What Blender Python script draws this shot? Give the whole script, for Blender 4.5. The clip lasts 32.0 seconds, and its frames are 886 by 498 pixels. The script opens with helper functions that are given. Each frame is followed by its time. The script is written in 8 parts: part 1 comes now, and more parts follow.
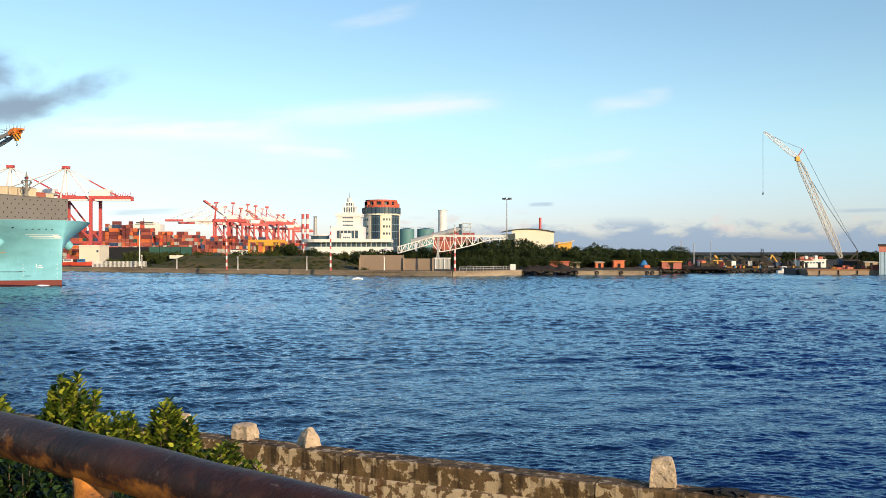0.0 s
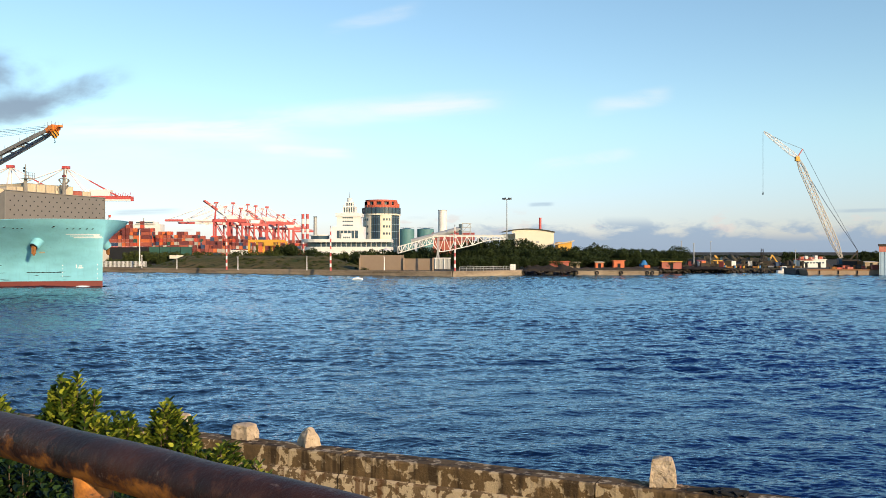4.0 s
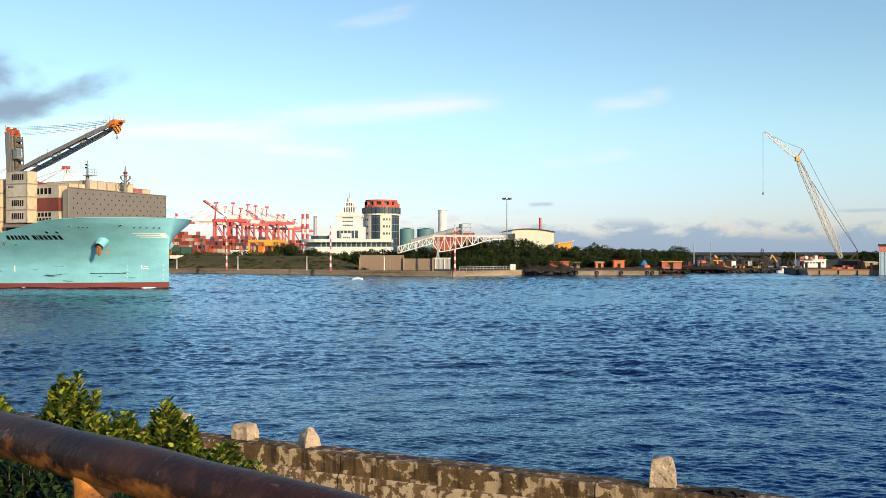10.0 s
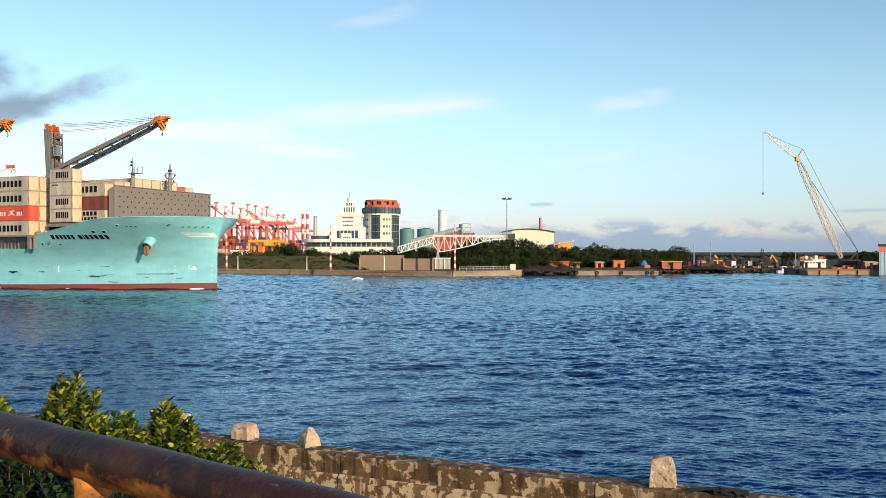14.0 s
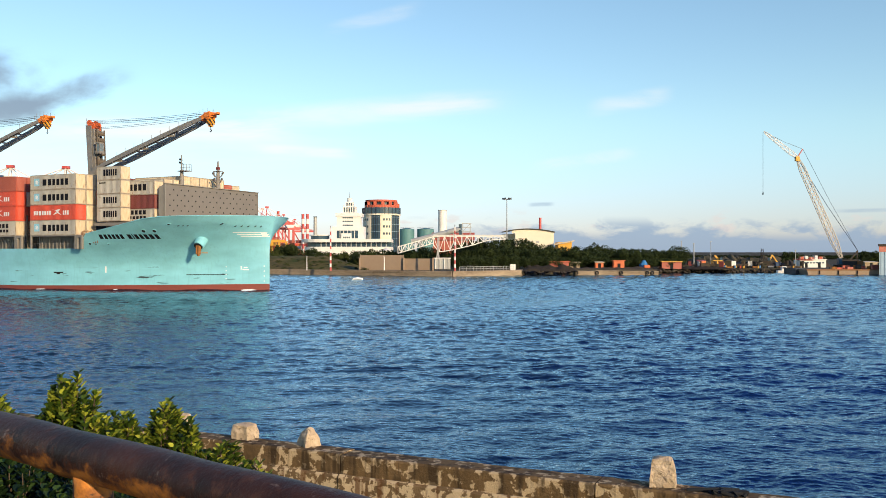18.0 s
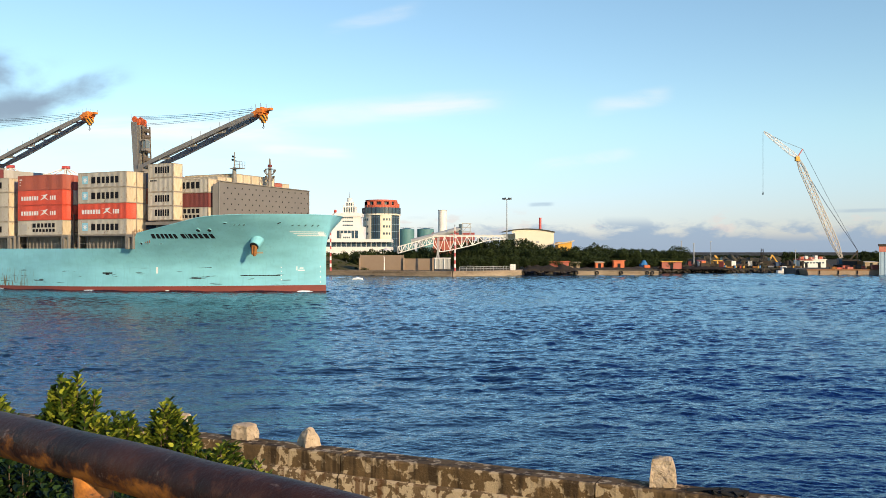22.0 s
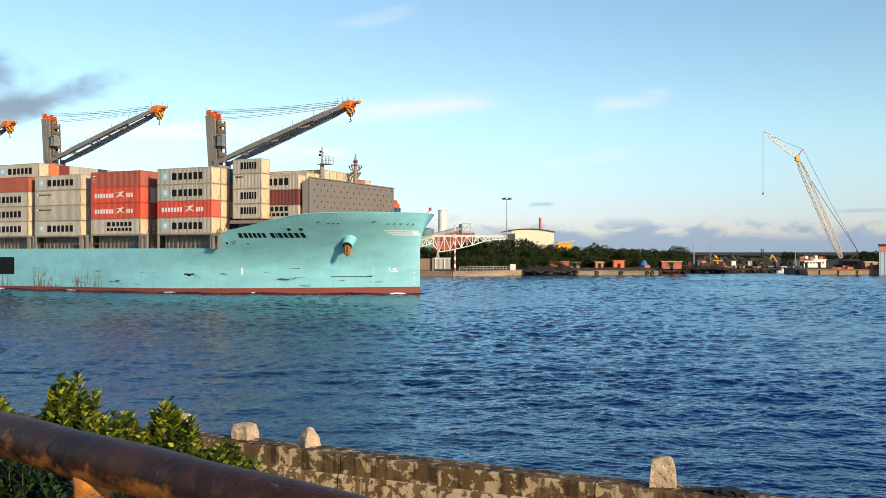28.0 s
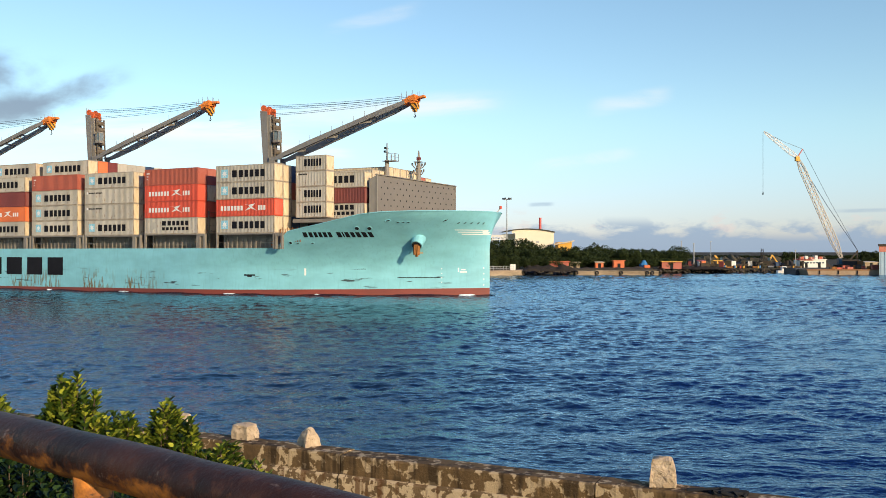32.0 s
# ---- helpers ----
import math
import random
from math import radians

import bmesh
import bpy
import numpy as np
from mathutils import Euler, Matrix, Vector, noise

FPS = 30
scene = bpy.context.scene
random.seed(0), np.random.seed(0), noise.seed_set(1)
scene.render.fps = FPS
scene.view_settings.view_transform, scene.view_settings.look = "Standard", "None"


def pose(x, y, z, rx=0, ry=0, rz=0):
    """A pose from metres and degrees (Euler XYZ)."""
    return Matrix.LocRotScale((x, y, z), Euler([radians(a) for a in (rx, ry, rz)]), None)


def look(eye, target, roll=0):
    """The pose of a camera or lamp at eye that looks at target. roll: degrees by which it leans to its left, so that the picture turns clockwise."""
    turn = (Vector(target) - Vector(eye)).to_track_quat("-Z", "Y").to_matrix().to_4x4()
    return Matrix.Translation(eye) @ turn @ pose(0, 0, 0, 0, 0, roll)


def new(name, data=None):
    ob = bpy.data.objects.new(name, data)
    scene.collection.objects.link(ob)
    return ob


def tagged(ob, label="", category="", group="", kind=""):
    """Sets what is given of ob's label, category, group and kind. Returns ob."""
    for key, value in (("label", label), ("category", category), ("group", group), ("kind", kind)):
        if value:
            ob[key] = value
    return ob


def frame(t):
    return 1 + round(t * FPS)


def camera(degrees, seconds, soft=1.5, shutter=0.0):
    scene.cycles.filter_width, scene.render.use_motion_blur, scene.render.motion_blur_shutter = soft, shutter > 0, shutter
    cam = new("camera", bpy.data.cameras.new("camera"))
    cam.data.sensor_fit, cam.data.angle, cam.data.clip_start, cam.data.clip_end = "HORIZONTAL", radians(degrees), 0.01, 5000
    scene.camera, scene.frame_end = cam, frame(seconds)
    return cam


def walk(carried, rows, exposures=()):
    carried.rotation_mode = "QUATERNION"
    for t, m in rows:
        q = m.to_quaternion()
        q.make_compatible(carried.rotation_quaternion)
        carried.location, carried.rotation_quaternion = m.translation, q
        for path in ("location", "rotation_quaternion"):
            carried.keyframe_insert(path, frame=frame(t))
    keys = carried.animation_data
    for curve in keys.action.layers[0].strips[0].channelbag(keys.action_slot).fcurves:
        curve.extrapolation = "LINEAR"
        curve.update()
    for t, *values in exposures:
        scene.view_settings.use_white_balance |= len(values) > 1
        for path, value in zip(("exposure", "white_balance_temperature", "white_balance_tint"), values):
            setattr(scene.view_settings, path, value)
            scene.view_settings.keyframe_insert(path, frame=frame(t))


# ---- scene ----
# The camera stands still on a promenade above a harbour channel.
cam = camera(52.67, 32.0, soft=0.75)
EYE = pose(0, 0, 7.49, 90.145, 0, 0)
walk(cam, [(0.0, EYE), (32.0, EYE)], exposures=[(0.0, 0.13), (32.0, 0.13)])

# ---- daylight ----
SUN_EL, SUN_AZ = 15.5, 142.0          # degrees up, degrees clockwise from the view axis (+y)
sun_way = Vector((math.sin(radians(SUN_AZ)) * math.cos(radians(SUN_EL)),
                  math.cos(radians(SUN_AZ)) * math.cos(radians(SUN_EL)), math.sin(radians(SUN_EL))))
sun = new("sun", bpy.data.lights.new("sun", "SUN"))
sun.data.energy, sun.data.angle, sun.data.color = 5.0, radians(0.6), (1.0, 0.77, 0.48)
sun.matrix_basis = look(sun_way * 100, (0, 0, 0))


def build_world():
    w = bpy.data.worlds.new("sky")
    scene.world = w
    w.use_nodes = True
    nt = w.node_tree
    nt.nodes.clear()
    N, L = nt.nodes.new, nt.links.new

    def math_node(op, a, b=None, c=None, clamp=False):
        n = N("ShaderNodeMath")
        n.operation, n.use_clamp = op, clamp
        for i, v in enumerate((a, b, c)):
            if v is None:
                continue
            if isinstance(v, (int, float)):
                n.inputs[i].default_value = v
            else:
                L(v, n.inputs[i])
        return n.outputs[0]

    sky = N("ShaderNodeTexSky")
    sky.sky_type, sky.sun_disc = "NISHITA", False
    sky.sun_elevation, sky.sun_rotation = radians(SUN_EL), radians(SUN_AZ)
    sky.air_density, sky.dust_density, sky.ozone_density = 1.0, 0.35, 2.0
    bg = N("ShaderNodeBackground")
    bg.inputs[1].default_value = 0.15
    tc = N("ShaderNodeTexCoord")
    sep = N("ShaderNodeSeparateXYZ")
    L(tc.outputs["Generated"], sep.inputs[0])
    x, y, z = sep.outputs
    # bearing and height of a sky point, in units of the distance ahead
    ahead = math_node("MAXIMUM", y, 0.05)
    bx = math_node("DIVIDE", x, ahead)
    bz = math_node("DIVIDE", z, ahead)
    front = math_node("GREATER_THAN", y, 0.05)

    def noise_at(sx, sz, scale, detail=6.0, rough=0.55, off=0.0, dist=0.0):
        cmb = N("ShaderNodeCombineXYZ")
        L(math_node("MULTIPLY_ADD", bx, sx, off), cmb.inputs[0])
        L(math_node("MULTIPLY", bz, sz), cmb.inputs[1])
        n = N("ShaderNodeTexNoise")
        L(cmb.outputs[0], n.inputs["Vector"])
        n.inputs["Scale"].default_value, n.inputs["Detail"].default_value = scale, detail
        n.inputs["Roughness"].default_value, n.inputs["Distortion"].default_value = rough, dist
        return n.outputs[0]

    def band(v, lo, full_lo, full_hi, hi):
        def smooth(a, b):
            m = N("ShaderNodeMapRange")
            m.interpolation_type = "SMOOTHSTEP"
            L(v, m.inputs[0])
            m.inputs[1].default_value, m.inputs[2].default_value = a, b
            return m.outputs[0]
        return math_node("MULTIPLY", smooth(lo, full_lo), math_node("SUBTRACT", 1.0, smooth(full_hi, hi)))

    def ramp(v, a, b):
        m = N("ShaderNodeMapRange")
        m.interpolation_type = "SMOOTHSTEP"
        L(v, m.inputs[0])
        m.inputs[1].default_value, m.inputs[2].default_value = a, b
        return m.outputs[0]

    def mixed(a, b, fac):
        m = N("ShaderNodeMix")
        m.data_type = "RGBA"
        L(fac, m.inputs[0])
        for s, v in ((m.inputs[6], a), (m.inputs[7], b)):
            if isinstance(v, tuple):
                s.default_value = (*v, 1)
            else:
                L(v, s)
        return m.outputs[2]

    def tinted(a, col):
        m = N("ShaderNodeMix")
        m.data_type, m.blend_type = "RGBA", "MULTIPLY"
        m.inputs[0].default_value = 1.0
        L(a, m.inputs[6])
        m.inputs[7].default_value = (*col, 1)
        return m.outputs[2]

    high = ramp(bz, 0.0, 0.16)
    col = mixed(tinted(sky.outputs[0], TINT_LOW), tinted(sky.outputs[0], TINT_HIGH), math_node("MAXIMUM", high, math_node("SUBTRACT", 1.0, front)))
    zen = N("ShaderNodeMix")
    zen.data_type, zen.blend_type = "RGBA", "MULTIPLY"
    side = math_node("MULTIPLY", math_node("SUBTRACT", x, 0.20), math_node("MULTIPLY", ramp(z, 0.27, 0.42), 1.0))
    L(ramp(math_node("ADD", side, z), 0.31, 0.64), zen.inputs[0])
    L(col, zen.inputs[6])
    zen.inputs[7].default_value = (*ZENITH, 1)
    col = zen.outputs[2]

    def streak(x0, z0, x1, z1, half, soft=0.8):
        """A soft drawn-out cloud from one bearing and height to another."""
        k = (z1 - z0) / (x1 - x0)
        off = math_node("ABSOLUTE", math_node("SUBTRACT", math_node("MULTIPLY_ADD", bx, -k, bz), z0 - k * x0))
        across = math_node("SUBTRACT", 1.0, ramp(off, half * (1 - soft), half))
        e = 0.28 * (x1 - x0)
        return math_node("MULTIPLY", across, band(bx, x0, x0 + e, x1 - e, x1))

    # thin high veils
    wisp = ramp(noise_at(1.0, 5.0, 7.0, 6.0, 0.6, 3.1, 0.4), 0.30, 0.70)
    for x0, z0, x1, z1, half, k in VEILS:
        m = math_node("MULTIPLY", math_node("MULTIPLY", streak(x0, z0, x1, z1, half), wisp), front)
        col = mixed(col, VEIL, math_node("MULTIPLY", m, k))
    for x0, z0, x1, z1, half, k in SMUDGES:
        m = math_node("MULTIPLY", math_node("MULTIPLY", streak(x0, z0, x1, z1, half), wisp), front)
        col = mixed(col, BANK, math_node("MULTIPLY", m, k))
    # grey-mauve bank low over the horizon, stronger to the right
    bank = ramp(noise_at(1.0, 2.2, 17.0, 6.0, 0.6, 7.7, 0.3), 0.36, 0.64)
    edge = math_node("ADD", bz, math_node("MULTIPLY_ADD", bank, -0.016, 0.008))
    low = math_node("MULTIPLY", band(edge, -0.03, -0.01, 0.016, 0.033), ramp(bx, -0.10, 0.12))
    col = mixed(col, BANK, math_node("MULTIPLY", math_node("MULTIPLY", low, front), 0.82))
    puff = math_node("MULTIPLY", ramp(noise_at(1.0, 3.0, 22.0, 4.0, 0.55, 1.3), 0.56, 0.68), band(bz, 0.016, 0.024, 0.032, 0.052))
    col = mixed(col, PUFF, math_node("MULTIPLY", math_node("MULTIPLY", puff, front), 0.45))
    # dark drifting cloud, high to the left
    sm = noise_at(1.0, 2.0, 9.0, 6.0, 0.55, 5.0, 0.25)
    lump = math_node("ADD", math_node("MULTIPLY", streak(-1.15, 0.184, -0.385, 0.194, 0.060, 1.0), 1.35), math_node("MULTIPLY", streak(-0.60, 0.124, -0.325, 0.200, 0.028, 1.0), 0.85))
    cloud = ramp(math_node("ADD", lump, math_node("MULTIPLY_ADD", sm, 2.6, -1.25)), 0.02, 1.15)
    cloud = math_node("MULTIPLY", cloud, ramp(lump, 0.0, 0.40))
    col = mixed(col, GLOOM, math_node("MULTIPLY", math_node("MULTIPLY", cloud, front), 0.84))
    L(col, bg.inputs[0])
    out = N("ShaderNodeOutputWorld")
    L(bg.outputs[0], out.inputs[0])



TINT_LOW, TINT_HIGH, ZENITH = (0.77, 0.80, 1.17), (1.12, 1.19, 1.16), (0.26, 0.49, 1.25)
SMUDGES = [(-0.3845, 0.0423, -0.2866, 0.0455, 0.0044, 0.8), (0.0922, 0.0518, 0.1269, 0.053, 0.0032, 0.7), (-0.0436, 0.0372, -0.0152, 0.0379, 0.0025, 0.6), (0.4268, 0.0448, 0.5278, 0.0467, 0.0032, 0.5)]
VEILS = [(-0.482, 0.141, -0.141, 0.132, 0.0164, 0.95), (-0.223, 0.116, -0.091, 0.108, 0.0082, 0.75), (-0.34, 0.134, 0.10, 0.172, 0.020, 0.55), (0.155, 0.158, 0.263, 0.177, 0.014, 0.45), (0.092, 0.092, 0.225, 0.112, 0.0101, 0.44999999999999996), (-0.141, 0.243, -0.015, 0.275, 0.0126, 0.30000000000000004), (-0.091, 0.158, 0.073, 0.166, 0.0088, 0.5249999999999999), (-0.621, 0.123, -0.053, 0.116, 0.0379, 0.33)]
VEIL, BANK, PUFF, GLOOM = (6.0, 6.0, 5.8), (1.85, 2.6, 3.6), (5.0, 4.2, 3.9), (1.45, 1.75, 2.35)
build_world()

# ---- materials ----


def material(name, base, other=None, rough=0.6, metal=0.0, grain=3.0, patch=0.25, bump=0.0, bump_scale=20.0, amount=0.5,
             spread=0.0, stretch=(1, 1, 1), coords="Object", spots=None, runs=None):
    """Base colour worn towards a second one by noise at two scales; spread varies it from piece to piece; spots and runs = (colour, scale, low, high), runs drawn out downwards."""
    m = bpy.data.materials.new(name)
    m.use_nodes = True
    nt = m.node_tree
    N, L = nt.nodes.new, nt.links.new
    p = nt.nodes["Principled BSDF"]
    p.inputs["Metallic"].default_value = metal
    p.inputs["Specular IOR Level"].default_value = 0.5 if rough < 0.8 else 0.12
    tc = N("ShaderNodeTexCoord")
    mp = N("ShaderNodeMapping")
    mp.inputs["Scale"].default_value = stretch
    L(tc.outputs[coords], mp.inputs[0])
    other = other or tuple(c * 0.65 for c in base)

    def noise_tex(scale, detail=5.0):
        n = N("ShaderNodeTexNoise")
        n.inputs["Scale"].default_value, n.inputs["Detail"].default_value = scale, detail
        n.inputs["Roughness"].default_value = 0.6
        L(mp.outputs[0], n.inputs["Vector"])
        return n.outputs[0]

    a, b = noise_tex(grain), noise_tex(patch)
    add = N("ShaderNodeMath")
    add.operation = "MULTIPLY_ADD"
    L(a, add.inputs[0])
    add.inputs[1].default_value = 0.5
    L(b, add.inputs[2])
    rng = N("ShaderNodeMapRange")
    L(add.outputs[0], rng.inputs[0])
    rng.inputs[1].default_value, rng.inputs[2].default_value = 0.55, 0.95
    rng.inputs[4].default_value = amount
    mix = N("ShaderNodeMix")
    mix.data_type = "RGBA"
    L(rng.outputs[0], mix.inputs[0])
    mix.inputs[6].default_value, mix.inputs[7].default_value = (*base, 1), (*other, 1)
    colour = mix.outputs[2]
    if spots:
        s = N("ShaderNodeMapRange")
        L(noise_tex(spots[1], 4.0), s.inputs[0])
        s.inputs[1].default_value, s.inputs[2].default_value = spots[2], spots[3]
        sm = N("ShaderNodeMix")
        sm.data_type = "RGBA"
        L(s.outputs[0], sm.inputs[0])
        L(colour, sm.inputs[6])
        sm.inputs[7].default_value = (*spots[0], 1)
        colour = sm.outputs[2]
    if runs:
        mr = N("ShaderNodeMapping")
        mr.inputs["Scale"].default_value = (1, 1, 0.12)
        L(tc.outputs[coords], mr.inputs[0])
        rn = N("ShaderNodeTexNoise")
        rn.inputs["Scale"].default_value, rn.inputs["Detail"].default_value = runs[1], 6.0
        L(mr.outputs[0], rn.inputs["Vector"])
        s = N("ShaderNodeMapRange")
        L(rn.outputs[0], s.inputs[0])
        s.inputs[1].default_value, s.inputs[2].default_value = runs[2], runs[3]
        s.inputs[4].default_value = 0.8
        sm = N("ShaderNodeMix")
        sm.data_type = "RGBA"
        L(s.outputs[0], sm.inputs[0])
        L(colour, sm.inputs[6])
        sm.inputs[7].default_value = (*runs[0], 1)
        colour = sm.outputs[2]
    if spread:
        oi = N("ShaderNodeObjectInfo")
        geo = N("ShaderNodeNewGeometry")
        rs = N("ShaderNodeMath")
        L(oi.outputs["Random"], rs.inputs[0])
        L(geo.outputs["Random Per Island"], rs.inputs[1])
        fr = N("ShaderNodeMath")
        fr.operation = "FRACT"
        L(rs.outputs[0], fr.inputs[0])
        vr = N("ShaderNodeMapRange")
        L(fr.outputs[0], vr.inputs[0])
        vr.inputs[3].default_value, vr.inputs[4].default_value = 1 - spread, 1 + spread
        hs = N("ShaderNodeHueSaturation")
        L(vr.outputs[0], hs.inputs["Value"])
        L(colour, hs.inputs["Color"])
        colour = hs.outputs[0]
    L(colour, p.inputs["Base Color"])
    rr = N("ShaderNodeMapRange")
    L(a, rr.inputs[0])
    rr.inputs[3].default_value, rr.inputs[4].default_value = max(rough - 0.12, 0.03), min(rough + 0.12, 1)
    L(rr.outputs[0], p.inputs["Roughness"])
    if bump:
        bp = N("ShaderNodeBump")
        bp.inputs["Distance"].default_value = bump
        L(noise_tex(bump_scale), bp.inputs["Height"])
        L(bp.outputs[0], p.inputs["Normal"])
    return m


def water_material():
    m = bpy.data.materials.new("sea_water")
    m.use_nodes = True
    nt = m.node_tree
    N, L = nt.nodes.new, nt.links.new
    body, gloss, fres, both = N("ShaderNodeBsdfDiffuse"), N("ShaderNodeBsdfGlossy"), N("ShaderNodeFresnel"), N("ShaderNodeMixShader")
    body.inputs["Color"].default_value = WATER
    gloss.inputs["Color"].default_value = SHEEN
    gloss.inputs["Roughness"].default_value = 0.09
    fres.inputs["IOR"].default_value = 1.45
    L(fres.outputs[0], both.inputs[0])
    L(body.outputs[0], both.inputs[1])
    L(gloss.outputs[0], both.inputs[2])
    L(both.outputs[0], nt.nodes["Material Output"].inputs[0])
    tc = N("ShaderNodeTexCoord")
    height = None
    for scale, st, amp in ((1.3, (0.8, 1.15, 1), 0.07), (3.2, (0.8, 1.15, 1), 0.04), (7.5, (0.8, 1.1, 1), 0.014)):
        mp = N("ShaderNodeMapping")
        mp.inputs["Scale"].default_value = st
        L(tc.outputs["Object"], mp.inputs[0])
        n = N("ShaderNodeTexNoise")
        n.inputs["Scale"].default_value, n.inputs["Detail"].default_value = scale, 3.0
        n.inputs["Distortion"].default_value = 0.5
        L(mp.outputs[0], n.inputs["Vector"])
        ma = N("ShaderNodeMath")
        ma.operation = "MULTIPLY_ADD"
        L(n.outputs[0], ma.inputs[0])
        ma.inputs[1].default_value = amp
        if height is None:
            ma.inputs[2].default_value = 0
        else:
            L(height, ma.inputs[2])
        height = ma.outputs[0]
    bp = N("ShaderNodeBump")
    bp.inputs["Distance"].default_value = 1.0
    bp.inputs["Strength"].default_value = 0.8
    L(height, bp.inputs["Height"])
    for n in (body, gloss, fres):
        L(bp.outputs[0], n.inputs["Normal"])
    return m


def hull_material():
    """Pale turquoise ship's paint: fine weathering, rust that runs down from the side, dark scuffs low down."""
    m = bpy.data.materials.new("hull_paint")
    m.use_nodes = True
    nt = m.node_tree
    N, L = nt.nodes.new, nt.links.new
    p = nt.nodes["Principled BSDF"]
    tc = N("ShaderNodeTexCoord")
    sep = N("ShaderNodeSeparateXYZ")
    L(tc.outputs["Object"], sep.inputs[0])

    def noise_tex(scale, stretch, detail=5.0):
        mp = N("ShaderNodeMapping")
        mp.inputs["Scale"].default_value = stretch
        L(tc.outputs["Object"], mp.inputs[0])
        n = N("ShaderNodeTexNoise")
        n.inputs["Scale"].default_value, n.inputs["Detail"].default_value = scale, detail
        L(mp.outputs[0], n.inputs["Vector"])
        return n.outputs[0]

    def rng(v, a, b, c=0.0, d=1.0):
        r = N("ShaderNodeMapRange")
        L(v, r.inputs[0])
        for i, k in enumerate((a, b, c, d)):
            r.inputs[i + 1].default_value = k
        return r.outputs[0]

    def mul(a, b):
        n = N("ShaderNodeMath")
        n.operation = "MULTIPLY"
        L(a, n.inputs[0])
        L(b, n.inputs[1])
        return n.outputs[0]

    def over(a, col, fac):
        n = N("ShaderNodeMix")
        n.data_type = "RGBA"
        L(fac, n.inputs[0])
        if isinstance(a, tuple):
            n.inputs[6].default_value = (*a, 1)
        else:
            L(a, n.inputs[6])
        n.inputs[7].default_value = (*col, 1)
        return n.outputs[2]

    x, y, z = sep.outputs
    col = over(HULL, tuple(c * 0.82 for c in HULL), rng(noise_tex(0.25, (1, 1, 2.2)), 0.35, 0.7))
    col = over(col, tuple(c * 0.75 for c in HULL), rng(noise_tex(2.2, (1.2, 1.2, 0.18)), 0.52, 0.80, 0, 0.7))
    aft = rng(x, -52.0, -62.0)
    runs = mul(rng(noise_tex(2.4, (1.0, 1.0, 0.22), 6.0), 0.50, 0.58), rng(z, 4.6, 1.8))
    clusters = rng(noise_tex(0.16, (1, 0.01, 0.01), 2.0), 0.42, 0.50)
    col = over(col, (0.15, 0.092, 0.012), mul(mul(mul(runs, clusters), aft), rng(noise_tex(9.0, (1, 1, 1)), 0.25, 0.55, 0.55, 1.0)))
    scuff = mul(rng(noise_tex(0.8, (0.30, 0.3, 2.2), 4.0), 0.63, 0.68), mul(rng(z, 4.6, 3.2), rng(z, 1.0, 1.8)))
    col = over(col, (0.03, 0.05, 0.055), mul(scuff, rng(x, -3.0, -9.0)))
    L(col, p.inputs["Base Color"])
    p.inputs["Roughness"].default_value = 0.42
    b = N("ShaderNodeBump")
    b.inputs["Distance"].default_value = 0.06
    b.inputs["Strength"].default_value = 0.5
    L(noise_tex(0.55, (1, 1, 1.6), 2.0), b.inputs["Height"])
    L(b.outputs[0], p.inputs["Normal"])
    return m


